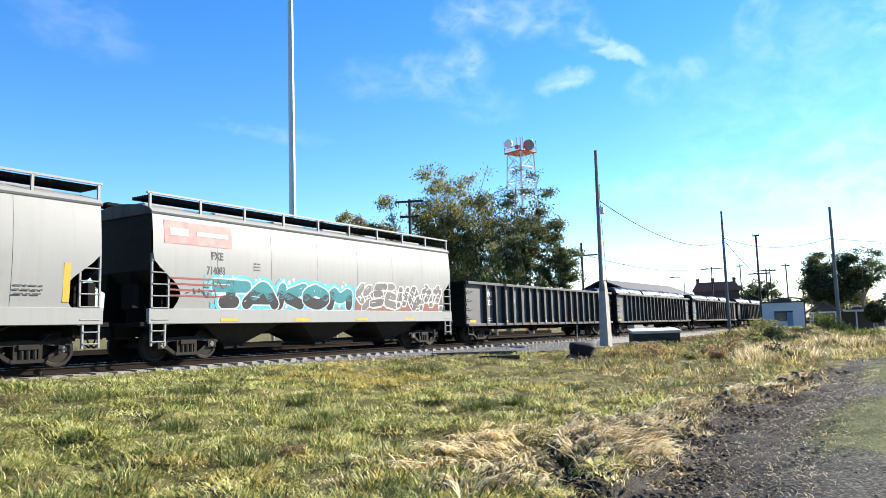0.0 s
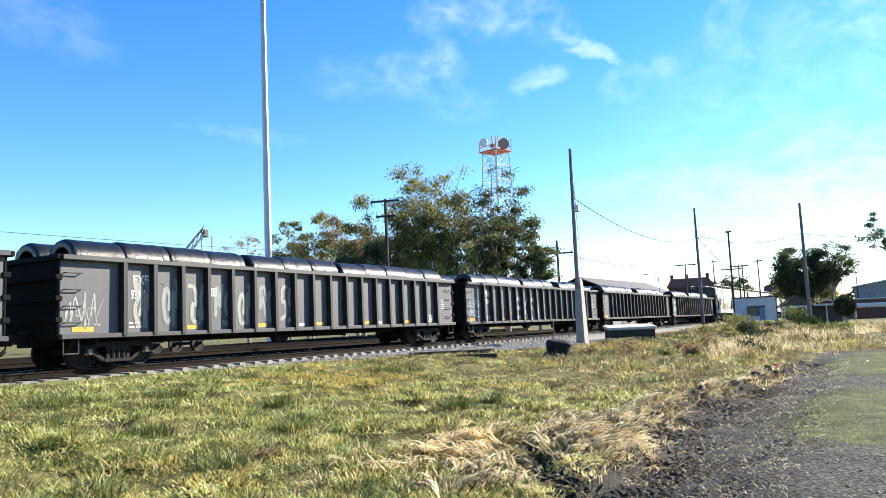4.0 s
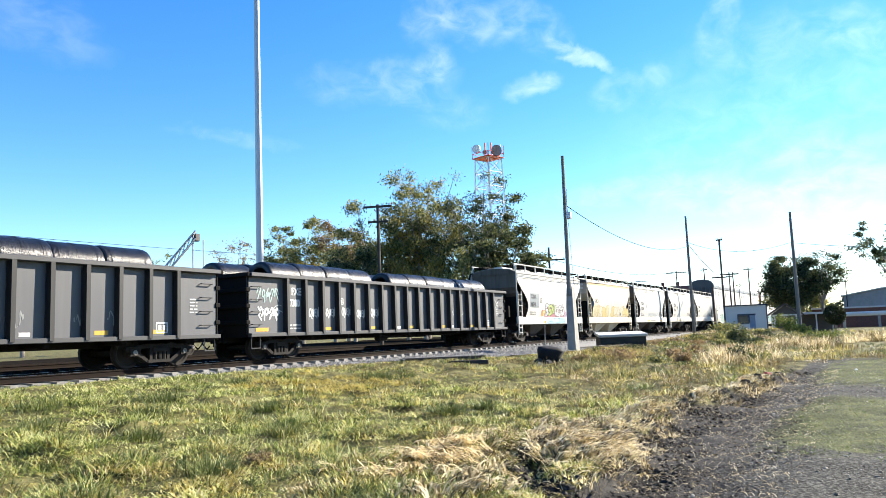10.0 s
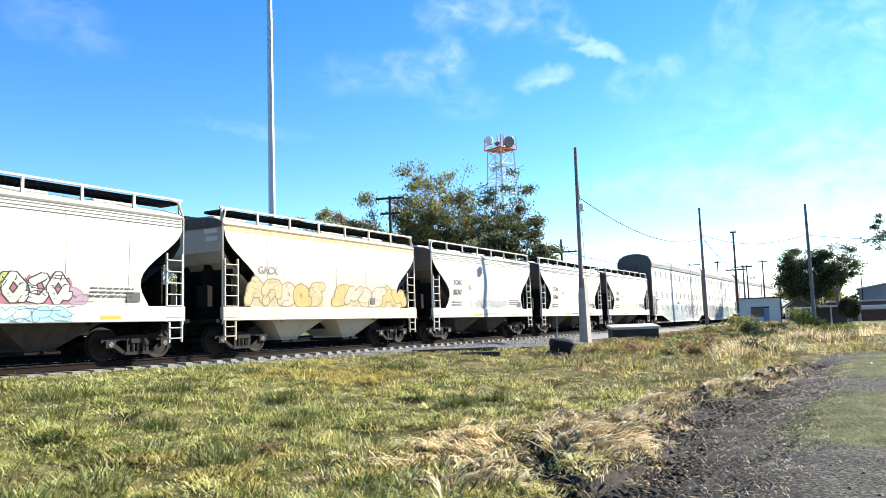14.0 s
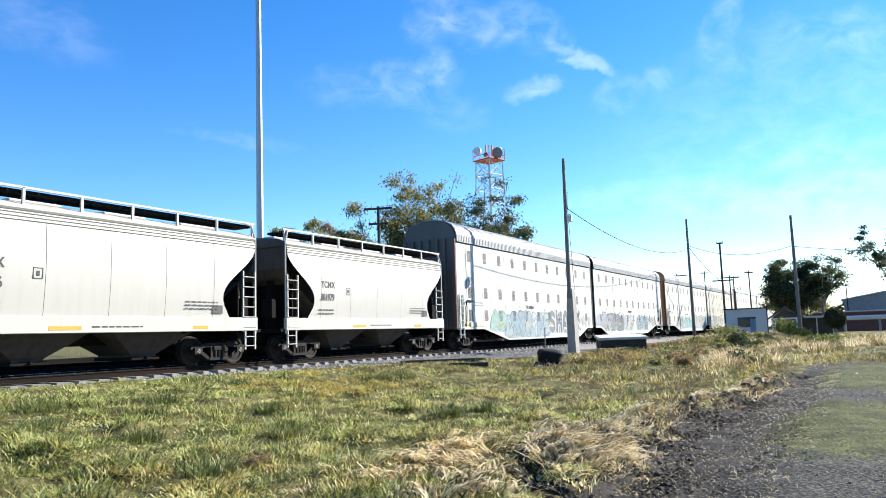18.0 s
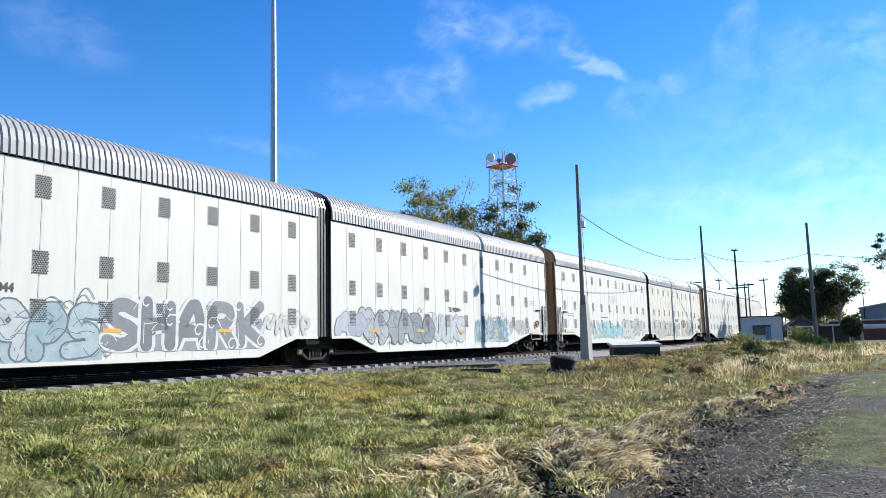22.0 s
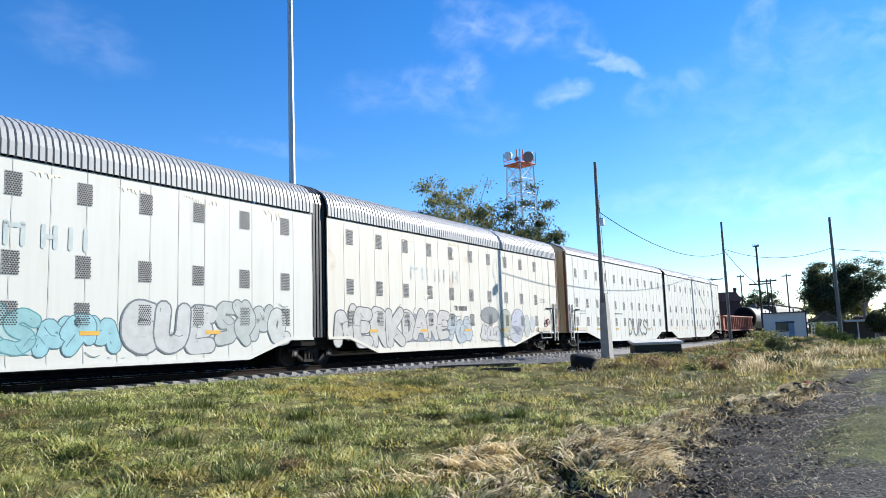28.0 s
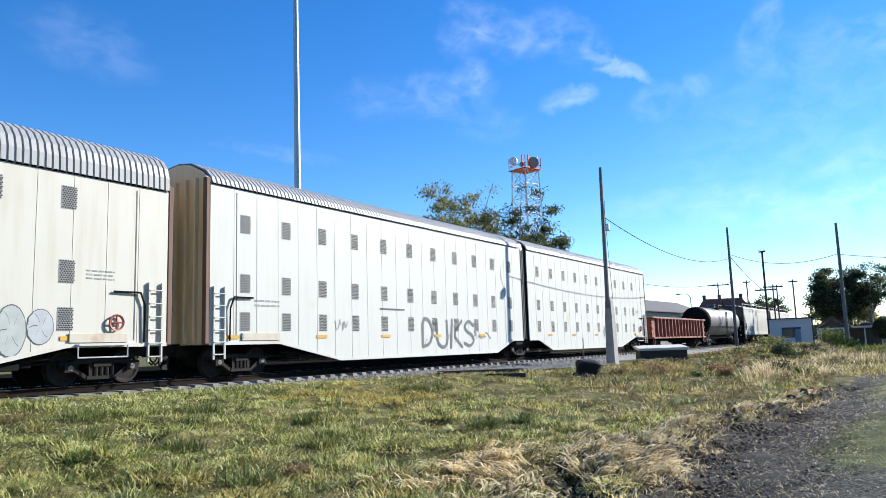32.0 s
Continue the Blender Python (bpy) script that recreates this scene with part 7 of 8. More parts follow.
# straw combed over the bank beside the rut, long and curled
for cx, cy, sx, sy, n, way in ((8.7, 3.15, 0.55, 0.30, 120, -0.6), (9.6, 3.65, 0.5, 0.35, 90, -0.9), (9.3, 2.95, 0.6, 0.22, 80, -1.3), (7.6, 4.45, 0.6, 0.35, 85, 2.6), (8.6, 4.75, 0.6, 0.25, 60, -1.6), (6.6, 3.6, 0.4, 0.35, 45, 0.2), (10.6, 3.9, 0.7, 0.4, 60, -0.7), (13.2, 3.45, 0.7, 0.2, 30, -1.2), (15.8, 3.0, 0.9, 0.2, 30, -1.2), (19.5, 2.6, 1.4, 0.2, 25, -1.2)):
    for k in range(n):
        x, y = cx + rng.normal(0, sx), cy + rng.normal(0, sy)
        if y < bank_edge(x) - 0.05 or in_crack(x, y):
            continue
        flow = way + 2.2 * land_noise(x, y, 1.6, 33) + rng.normal(0, 0.3)
        tuft("brown" if k % 6 == 0 else "straw", x, y, 0.08, 9, rng.uniform(0.20, 0.40), 0.0100 * (0.7 + 0.05 * x), (1.3, 1.62), flow, 0.03, 0.13 * rng.random() * math.exp(-((x - cx) / sx) ** 2 - ((y - cy) / sy) ** 2))
for k in range(420):
    x = 8 + 15 * rng.random()
    y = bank_edge(x) + rng.normal(-0.05, 0.16)
    if land_noise(x, y, 0.9, 71) > -0.1:
        tuft(("straw", "straw", "brown")[k % 3], x, y, 0.10, 12, rng.uniform(0.10, 0.22), 0.0045 * (0.7 + 0.05 * x), (0.9, 1.7), None, 0.04)
# a few long straws over the crack
for k in range(14):
    u = rng.uniform(0.1, 2.8)
    tuft("straw", 6.6 + 0.853 * u + 0.12, 2.6 + 0.522 * u - 0.2, 0.08, 5, 0.42, 0.006, (1.1, 1.5), 2.1 + rng.normal(0, .3), 0.06)
# dry feathery clumps along the far bank, brown and olive, with bare ground between
for i in range(900):
    r = rng.uniform(20, 80)
    a = rng.uniform(-0.03, 0.34) if rng.random() < 0.8 else rng.uniform(0.30, 0.42)
    cx, cy = r * math.cos(a), r * math.sin(a)
    if cy > 14.5 - 3.0 * smooth(22, 30, cx) + 2 * smooth(38, 48, cx) or (cy < 2.6 and cx < 29):
        continue
    if land_noise(cx, cy, 0.16, 41) < -0.22:
        continue
    kind = ("straw", "yellow", "brown", "dark", "gold")[int(rng.choice(5, p=[0.05, 0.12, 0.40, 0.33, 0.10]))]
    tuft(kind, cx, cy, rng.uniform(0.25, 0.7), 64, rng.uniform(0.16, 0.38), 0.0035 + 0.0002 * cx, (0.5, 1.8))
for cx, cy, sx, sy, n, hh in ((29.6, 4.1, 1.0, 0.45, 75, 0.74), (41.5, 2.6, 1.6, 0.6, 60, 0.80), (53, -0.9, 1.8, 0.7, 50, 0.75), (33.5, 10.6, 1.6, 0.8, 50, 0.42), (38, 11.2, 1.6, 0.8, 36, 0.40), (31, 8.6, 1.6, 0.9, 34, 0.34), (60.0, 9.5, 2.4, 1.2, 40, 0.7), (58.0, 5.5, 2.4, 1.2, 40, 0.6)):
    for k in range(n):
        kind = ("gold" if rng.random() < 0.45 else "brown") if cy > 8 else ("brown" if rng.random() < 0.5 else "straw")
        tuft(kind, cx + rng.normal(0, sx), cy + rng.normal(0, sy), 0.42, 70, hh * rng.uniform(0.5, 1.0), 0.003 + 0.00014 * cx, (0.5, 1.5))
# bits of straw and twig trodden into the dark earth
n = 5000
x = 4.5 + 20 * rng.random(n) ** 1.5
y = rng.uniform(0.6, 2.9, n)
kinds["straw"].append(np.stack([x, y, [ground_z(p, q) + relief(p, q) + 0.012 for p, q in zip(x, y)], rng.uniform(0.03, 0.12, n), 0.0026 * (1 + 0.03 * x), rng.uniform(0, 6.28, n), rng.uniform(1.3, 1.6, n), rng.normal(0, 0.3, n)], 1))
# worn yard: short green blades in patches
for i in range(6500):
    x = 5 + 30 * rng.random() ** 1.4
    y = 0.9 - 7.5 * rng.random()
    if lawn_at(x, y) < 0.15 * rng.random():
        continue
    tuft("lawn", x, y, 0.16 + 0.006 * x, 14, 0.05, 0.0032 * (1 + 0.04 * x), (0.8, 1.7))
blades("green_grass", GREEN_BLADE, np.concatenate(kinds["green"]), "matted green and yellow meadow grass")
blades("yellow_grass", YELLOW_BLADE, np.concatenate(kinds["yellow"]), "yellowing dry meadow grass")
blades("straw", STRAW_BLADE, np.concatenate(kinds["straw"]), "bleached straw lying in heaps along the bank", "straw")
blades("brown_grass", BROWN_BLADE, np.concatenate(kinds["brown"]), "withered brown grass tufts on the bank")
blades("golden_grass", GOLD_BLADE, np.concatenate(kinds["gold"]), "tall golden grass patch in the meadow")
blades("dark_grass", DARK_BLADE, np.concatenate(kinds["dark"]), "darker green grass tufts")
blades("short_grass", LAWN_BLADE, np.concatenate(kinds["lawn"]), "thin short green grass on the worn yard")

# ---- trees and bushes ----
BARK = surface("tree_bark", [(0.3, (0.108, 0.0918, 0.0756)), (0.7, (0.324, 0.281, 0.238))], 0.9, 0, 3, 30, 0.5)


def leaf_mat(name, stops):
    m = surface(name, stops, 0.6, 0, 0.35, 2.0, 0, island=0.6, spec=0.3)
    return glowing_leaf(m, 0.45)


LEAF_OLIVE = leaf_mat("olive_leaf", [(0.2, (0.0432, 0.0591, 0.025)), (0.45, (0.134, 0.152, 0.0528)), (0.65, (0.283, 0.262, 0.0814)), (0.85, (0.439, 0.372, 0.124))])
LEAF_GOLD = leaf_mat("golden_leaf", [(0.2, (0.0979, 0.0828, 0.0265)), (0.5, (0.272, 0.212, 0.0454)), (0.8, (0.469, 0.325, 0.0756))])
LEAF_DARK = leaf_mat("dark_leaf", [(0.2, (0.0243, 0.0347, 0.0173)), (0.5, (0.0739, 0.0911, 0.0347)), (0.85, (0.191, 0.191, 0.0693))])
# darker twin of the dark leaf, with the trees' shaded side in its colour
LEAF_SHADE = leaf_mat("shade_green_leaf", [(0.2, (0.016, 0.026, 0.016)), (0.5, (0.050, 0.066, 0.030)), (0.85, (0.15, 0.16, 0.06))])
LEAF_BLACK = leaf_mat("shaded_evergreen_leaf", [(0.2, (0.010, 0.015, 0.008)), (0.5, (0.028, 0.038, 0.016)), (0.85, (0.07, 0.08, 0.03))])
LEAF_BROWN = leaf_mat("brown_leaf", [(0.2, (0.084, 0.0588, 0.0336)), (0.5, (0.218, 0.151, 0.0756)), (0.85, (0.37, 0.26, 0.134))])
LEAF_GREEN = leaf_mat("fresh_leaf", [(0.2, (0.0432, 0.072, 0.0158)), (0.5, (0.137, 0.173, 0.0396)), (0.85, (0.331, 0.317, 0.0864))])


def leaf_mesh(leaf, rr, centres, size, slim=0.45, hang=0.0):
    """A small four-cornered leaf at each centre, turned at random or hanging down."""
    c = np.asarray(centres, float)
    n = len(c)
    d1 = rr.normal(0, 1, (n, 3))
    d1[:, 2] -= hang * 2.5
    d1 /= np.linalg.norm(d1, axis=1)[:, None]
    d2 = np.cross(d1, rr.normal(0, 1, (n, 3)))
    d2 /= np.linalg.norm(d2, axis=1)[:, None] + 1e-6
    s = size * rr.uniform(0.6, 1.35, (n, 1))
    V = np.stack([c - d1 * s, c + d2 * s * slim, c + d1 * s, c - d2 * s * slim], 1).reshape(-1, 3)
    me = bpy.data.meshes.new("leaves")
    me.vertices.add(4 * n)
    me.vertices.foreach_set("co", V.astype(np.float32).ravel())
    me.loops.add(4 * n)
    me.loops.foreach_set("vertex_index", np.arange(4 * n, dtype=np.int32))
    me.polygons.add(n)
    me.polygons.foreach_set("loop_start", np.arange(0, 4 * n, 4, dtype=np.int32))
    me.polygons.foreach_set("loop_total", np.full(n, 4, np.int32))
    me.update(calc_edges=True)
    me.materials.append(leaf)
    return me


def tree(x, y, z, high, spread, leaf, seed, limbs=9, per_tip=60, leaf_size=0.16, clump=0.75, trunk_r=0.28, label="leafy tree", crown_base=0.3, hang=0.0, gap=0.25):
    """Trunk that forks into limbs, limbs into boughs, boughs into twigs that carry loose tufts of leaves."""
    rnd = random.Random(seed)
    t = thing("tree", label, "tree", "trees beyond the track", pose(x, y, z))
    g = Geo()
    fork = Vector((rnd.uniform(-.3, .3), rnd.uniform(-.3, .3), high * crown_base * 0.8))
    tapered(g, [(0, 0, -0.3), tuple(fork * 0.5), tuple(fork)], (trunk_r, trunk_r * 0.85, trunk_r * 0.7), 8)
    tips = []
    for i in range(limbs):
        a = 2.4 * i + rnd.uniform(-.4, .4)
        k = (i + 0.5) / limbs
        reach = spread * (1.15 - 0.42 * k) * rnd.uniform(0.75, 1.1)
        top = high * (crown_base + (1 - crown_base) * (0.35 + 0.62 * k)) * rnd.uniform(0.92, 1.0)
        end = Vector((reach * math.cos(a), reach * math.sin(a), top))
        bend = fork.lerp(end, 0.45) + Vector((rnd.uniform(-.3, .3), rnd.uniform(-.3, .3), 0.08 * high))
        r = trunk_r * rnd.uniform(0.25, 0.42)
        tapered(g, [tuple(fork * rnd.uniform(0.8, 1.0)), tuple(bend), tuple(end)], (r, r * 0.65, r * 0.15), 6)
        for j in range(7):
            u = 0.25 + 0.75 * (j + rnd.random()) / 7
            base = fork.lerp(bend, u / 0.45) if u < 0.45 else bend.lerp(end, (u - 0.45) / 0.55)
            b = rnd.uniform(0, 6.28)
            ln = spread * rnd.uniform(0.22, 0.48)
            tip = base + Vector((ln * math.cos(b), ln * math.sin(b), ln * rnd.uniform(-0.1, 0.8) - hang * ln * 0.6))
            tapered(g, [tuple(base), tuple(base.lerp(tip, 0.5) + Vector((0, 0, 0.1 * ln))), tuple(tip)], (r * 0.3, r * 0.2, r * 0.07), 4)
            if rnd.random() > gap:
                tips.append(tip)
            if rnd.random() > gap + 0.15:
                tips.append(base.lerp(tip, 0.6))
        tips.append(end)
    part("trunk", g, BARK, t)
    rr = np.random.default_rng(seed)
    pts = []
    for e in tips:
        n = int(3.5 * per_tip * rnd.uniform(0.3, 1.3))
        c = clump * rnd.uniform(0.5, 1.25)
        off = rr.normal(0, 1, (n, 3)) * (c * 0.5, c * 0.5, c * 0.33)
        off[:, 2] -= hang * np.abs(rr.normal(0, 1, n)) * c
        pts.append(np.array(e) + off)
    ob = new("crown", leaf_mesh(leaf, rr, np.concatenate(pts), 0.92 * leaf_size, 0.38, hang))
    ob.parent = t
    return t


tree(60.5, 40.8, -0.8, 15.2, 4.6, LEAF_OLIVE, 1, 11, 42, 0.15, 0.95, 0.34, "broad olive-green tree with thin limbs", 0.3, 0.3)
tree(61.0, 36.0, -0.8, 18.6, 3.8, LEAF_OLIVE, 2, 12, 42, 0.15, 0.9, 0.34, "tall olive-green tree with feathery crown", 0.3, 0.3)
tree(60.0, 37.6, -0.8, 14.4, 2.6, LEAF_GOLD, 3, 7, 44, 0.15, 0.9, 0.22, "golden-leaved tree among taller ones", 0.35, 0.5)
tree(62.0, 31.2, -0.8, 16.0, 4.8, LEAF_DARK, 4, 13, 46, 0.14, 0.85, 0.32, "open-crowned tree with brownish twigs", 0.28, 0.2, 0.2)
tree(60.5, 28.2, -0.8, 12.8, 3.6, LEAF_DARK, 5, 10, 46, 0.16, 0.8, 0.28, "dark-leaved tree with layered branches", 0.25)
tree(57.5, 34.2, -0.8, 8.8, 3.0, LEAF_GOLD, 6, 8, 55, 0.15, 0.85, 0.22, "golden willow-like tree with hanging twigs", 0.3, 0.7)
tree(58.0, 30.6, -0.8, 8.6, 3.0, LEAF_OLIVE, 7, 8, 55, 0.15, 0.85, 0.22, "low olive tree with hanging twigs", 0.3, 0.6)
tree(61.3, 25.4, -0.9, 8.6, 1.9, LEAF_DARK, 8, 6, 36, 0.15, 0.6, 0.2, "small dark tree with layered branches", 0.45)
tree(56.0, 41.0, -0.8, 9.8, 2.4, LEAF_DARK, 9, 8, 55, 0.17, 0.85, 0.22, "dense dark tree behind the pole")
tree(57.5, 44.6, -0.8, 8.6, 2.4, LEAF_OLIVE, 22, 7, 50, 0.17, 0.85, 0.22, "low olive tree with hanging twigs", 0.3, 0.5)
tree(68.5, 51.0, -0.8, 14.8, 3.8, LEAF_BROWN, 10, 10, 46, 0.18, 0.9, 0.3, "brownish tree beginning to shed")
tree(68.6, 58.4, -0.8, 17.2, 4.0, LEAF_OLIVE, 12, 9, 46, 0.18, 0.9, 0.3, "tree with yellow lower leaves")
tree(67.0, 56.4, -0.8, 11.2, 2.3, LEAF_GOLD, 13, 6, 50, 0.18, 0.8, 0.2, "golden small tree beyond the track", 0.3, 0.5)
tree(69.5, 62.0, -0.8, 13.4, 2.4, LEAF_DARK, 23, 7, 34, 0.18, 0.8, 0.22, "small dark tree beside the mast")
tree(71.0, 70.5, -0.8, 15.6, 3.0, LEAF_BROWN, 14, 9, 16, 0.16, 0.9, 0.25, "half-bare tree with thin twigs", 0.25, 0.0, 0.4)
tree(74.3, 94.2, -0.8, 13.5, 4.5, LEAF_OLIVE, 15, 8, 30, 0.24, 1.2, 0.3, "low distant tree top in haze")
tree(60.0, 100.0, -0.8, 13.0, 3.0, LEAF_OLIVE, 16, 7, 26, 0.24, 1.1, 0.3, "low distant tree top in haze")
tree(109.8, 7.4, -1.6, 10.4, 3.2, LEAF_SHADE, 17, 12, 70, 0.2, 1.1, 0.35, "dense dark round-crowned tree", 0.2, 0.0, 0.1)
tree(111.0, 4.0, -1.6, 11.2, 2.9, LEAF_SHADE, 18, 9, 26, 0.18, 0.8, 0.3, "dark tree with open layered crown", 0.4, 0.0, 0.3)
tree(75.0, -3.8, -1.2, 10.2, 4.0, LEAF_SHADE, 19, 9, 34, 0.14, 0.6, 0.3, "tall tree with bare forked trunk and tufted crown", 0.42, 0.0, 0.35)
tree(170.0, 26.0, -1.9, 10.5, 4.5, LEAF_SHADE, 20, 9, 34, 0.24, 1.0, 0.25, "distant bushy tree behind the shed")
tree(140.0, 9.5, -1.6, 7.0, 4.0, LEAF_OLIVE, 21, 9, 34, 0.28, 1.3, 0.25, "distant bushy tree near warehouse")


def bush(x, y, r, high, leaf, seed, label, n=2600, size=0.06, lobes=9, clipped=False, lift=0.0):
    rr = np.random.default_rng(seed)
    t = thing("bush", label, "bush", "bushes", pose(x, y, ground_z(x, y)))
    rnd = random.Random(seed)
    ends = [(rnd.uniform(-.6, .6) * r, rnd.uniform(-.6, .6) * r, rnd.uniform(.35, .8) * high) for _ in range(lobes)]
    for l in ends:
        g = Geo()
        tapered(g, [(0, 0, -0.1), (l[0] * .5, l[1] * .5, l[2] * .6), l], (0.035 * min(1, high), 0.025 * min(1, high), 0.01 * min(1, high)), 5)
        part("stem", g, BARK, t)
    pts = np.array([ends[i % lobes] for i in range(n)]) + rr.normal(0, 1, (n, 3)) * (r * 0.28, r * 0.28, high * 0.17)
    if clipped:
        d = rr.normal(0, 1, (n, 3))
        pts = d / np.linalg.norm(d, axis=1)[:, None] * rr.uniform(0.75, 1.0, (n, 1)) * (r, r, high / 2) + (0, 0, high / 2 + lift)
        part("stem", Geo().rod((0, 0, -0.1), (0, 0, lift + high / 2), 0.09, 0.07, 8), BARK, t)
    pts[:, 2] = np.maximum(pts[:, 2], 0.03)
    ob = new("foliage", leaf_mesh(leaf, rr, pts, size, 0.5))
    ob.parent = t


bush(51.5, 7.1, 0.95, 1.05, LEAF_DARK, 31, "dark green low bush in the field", 1500, 0.08)
bush(62.2, 5.0, 0.8, 1.5, LEAF_GREEN, 32, "yellow-green leafy bush by a pole", 900, 0.10)
bush(63.0, 4.0, 1.0, 0.8, LEAF_GREEN, 33, "yellow-green low leafy bush", 700, 0.09)
bush(58.5, 2.0, 1.6, 0.6, LEAF_GREEN, 43, "low sprawling weeds in dry grass", 800, 0.08)
bush(75.0, 1.9, 0.92, 1.9, LEAF_BLACK, 34, "clipped dark round bush on a short stem", 6000, 0.07, clipped=True, lift=0.75)
bush(57.0, 8.6, 1.2, 0.7, LEAF_OLIVE, 35, "low olive weeds in grass", 1100, 0.07)
bush(66.0, 9.6, 1.3, 0.8, LEAF_OLIVE, 36, "low olive weeds near the shed", 1100, 0.08)
bush(44.5, 9.5, 0.9, 0.35, LEAF_OLIVE, 37, "low weeds in the dry grass", 700, 0.06)
bush(38.5, 6.8, 0.8, 0.3, LEAF_OLIVE, 38, "low weeds in the dry grass", 700, 0.05)
for k in range(60):
    x, y = rng.uniform(26, 64), rng.uniform(3.2, 12.0)
    if y > 11.0 - 1.5 * (x < 34):
        continue
    bush(x, y, rng.uniform(0.35, 0.95), rng.uniform(0.25, 0.55), (LEAF_OLIVE, LEAF_SHADE, LEAF_BROWN)[k % 3], 400 + k, ("low olive weeds in the dry grass", "low dark green weeds in the dry grass", "low brown withered weeds in the dry grass")[k % 3], 420, 0.045 + 0.0004 * x, 4)
bush(6.6, 6.3, 0.16, 0.17, LEAF_BROWN, 40, "small grey dry weed", 450, 0.014)


rr = np.random.default_rng(77)
n = 9000
py = rr.uniform(-60, 24, n)
top = 3.6 + 1.6 * np.sin(py * 0.31) + 1.1 * np.sin(py * 0.83 + 1)
hedge = leaf_mesh(LEAF_SHADE, rr, np.stack([172 + rr.normal(0, 2.0, n), py, -2.0 + top * rr.uniform(0.0, 1.15, n)], 1), 0.42, 0.6)
tagged(new("far_hedge", hedge), "distant dark line of trees and shrubs", "hedge", kind="stuff")

# ---- buildings beyond ----
WHITEWASH_WALL = surface("whitewashed_wall", [(0.3, (0.462, 0.469, 0.476)), (0.7, (0.574, 0.574, 0.56))], 0.9, 0, 1.5, 20, 0.3)
BLUE_TRIM = plain("blue_trim_paint", (0.018, 0.026, 0.055), 0.6)
PALE_BLUE = plain("pale_blue_door_paint", (0.16, 0.22, 0.32), 0.6)
DARK_ROOF = plain("dark_sheet_roof", (0.05, 0.045, 0.045), 0.7)
SHEET = surface("grey_sheet_metal", [(0.3, (0.175, 0.182, 0.189)), (0.7, (0.266, 0.273, 0.28))], 0.5, 0.3, 1.5, 20, 0.1)
BRICK_RED = surface("old_brick", [(0.3, (0.08, 0.036, 0.0288)), (0.7, (0.152, 0.068, 0.0528))], 0.9, 0, 3, 30, 0.4)
RED_ROOF = plain("dull_red_sheet_roof", (0.16, 0.07, 0.06), 0.7)
GLASS_DARK = plain("dark_window_glass", (0.02, 0.022, 0.026), 0.1)
PALE_ROOF = plain("pale_sheet_roof", (0.432, 0.432, 0.432), 0.5)

shed = thing("shed", "whitewashed flat-roofed shed with blue trim", "shed", "", pose(74.2, 11.1, -0.72, 0, 0, -82.5))
W, D, H = 3.7, 4.0, 2.36
g = Geo()
g.box(0, 0.15, 0, D, 0, H).box(W - 0.15, W, 0, D, 0, H).box(0.15, W - 0.15, D - 0.15, D, 0, H)
g.box(0.15, 2.15, 0, 0.15, 0, 0.75).box(0.15, 2.15, 0, 0.15, 1.45, H).box(2.15, 2.65, 0, 0.15, 1.5, H).box(2.65, W - 0.15, 0, 0.15, 0, H).box(0.15, 1.2, 0, 0.15, 0.75, 1.45).box(2.05, 2.15, 0, 0.15, 0.75, 1.45)
part("wall", g, WHITEWASH_WALL, shed)
part("roof", Geo().cbox(-0.1, W + 0.1, -0.15, D + 0.12, H, H + 0.10, 0.02), BLUE_TRIM, shed, "dark blue roof slab")
win = part("window", Geo().box(1.2, 2.05, 0.04, 0.06, 0.75, 1.45), GLASS_DARK, shed)
part("frame", Geo().box(1.1, 2.7, -0.03, 0.0, 1.45, 1.6).box(1.1, 2.12, -0.03, 0.0, 0.67, 0.75).box(1.1, 1.2, -0.03, 0, 0.75, 1.45).box(2.05, 2.17, -0.03, 0, 0.75, 1.45), BLUE_TRIM, win)
part("door", Geo().box(2.15, 2.65, 0.05, 0.09, 0, 1.5), PALE_BLUE, shed, "pale blue door")
part("corner_trim", Geo().box(-0.02, 0.08, -0.02, 0, 0, H), BLUE_TRIM, shed)
part("corner_trim", Geo().box(W - 0.08, W + 0.02, -0.02, 0, 0, H), BLUE_TRIM, shed)

hut = thing("hut", "low dark hut with gabled roof", "hut", "", pose(79.6, 7.7, -1.2, 0, 0, -86))
part("wall", Geo().box(0.1, 2.7, 0, 2.6, 0, 1.9), WHITEWASH_WALL, hut)
part("roof", Geo().slab([(-0.25, 1.75), (1.4, 2.85), (3.05, 1.75), (3.05, 1.9), (1.4, 3.02), (-0.25, 1.9)], -0.4, 3.0), DARK_ROOF, hut)
part("gable", Geo().slab([(0.1, 1.9), (1.4, 2.75), (2.7, 1.9)], 0.0, 0.1), DARK_ROOF, hut)
part("doorway", Geo().box(0.5, 2.3, -0.02, 0.0, 0, 1.75), DARK_ROOF, hut)

shelter = thing("carport", "open shelter with thin pale flat roof", "shelter", "", pose(81.8, 5.2, -1.25, 0, 0, -87))
part("roof", Geo().cbox(-0.2, 3.2, -0.5, 3.0, 1.85, 2.05, 0.03), PALE_ROOF, shelter)
for x in (0.1, 1.5, 2.9):
    part("post", Geo().box(x - 0.06, x + 0.06, -0.35, -0.23, 0, 1.85), GALVANISED, shelter)
part("back_wall", Geo().box(0, 3.0, 2.6, 2.75, 0, 1.85), DARK_ROOF, shelter)

ware = thing("warehouse", "grey sheet-metal warehouse with low gable", "warehouse", "", pose(150, 2.2, -1.9, 0, 0, -90))
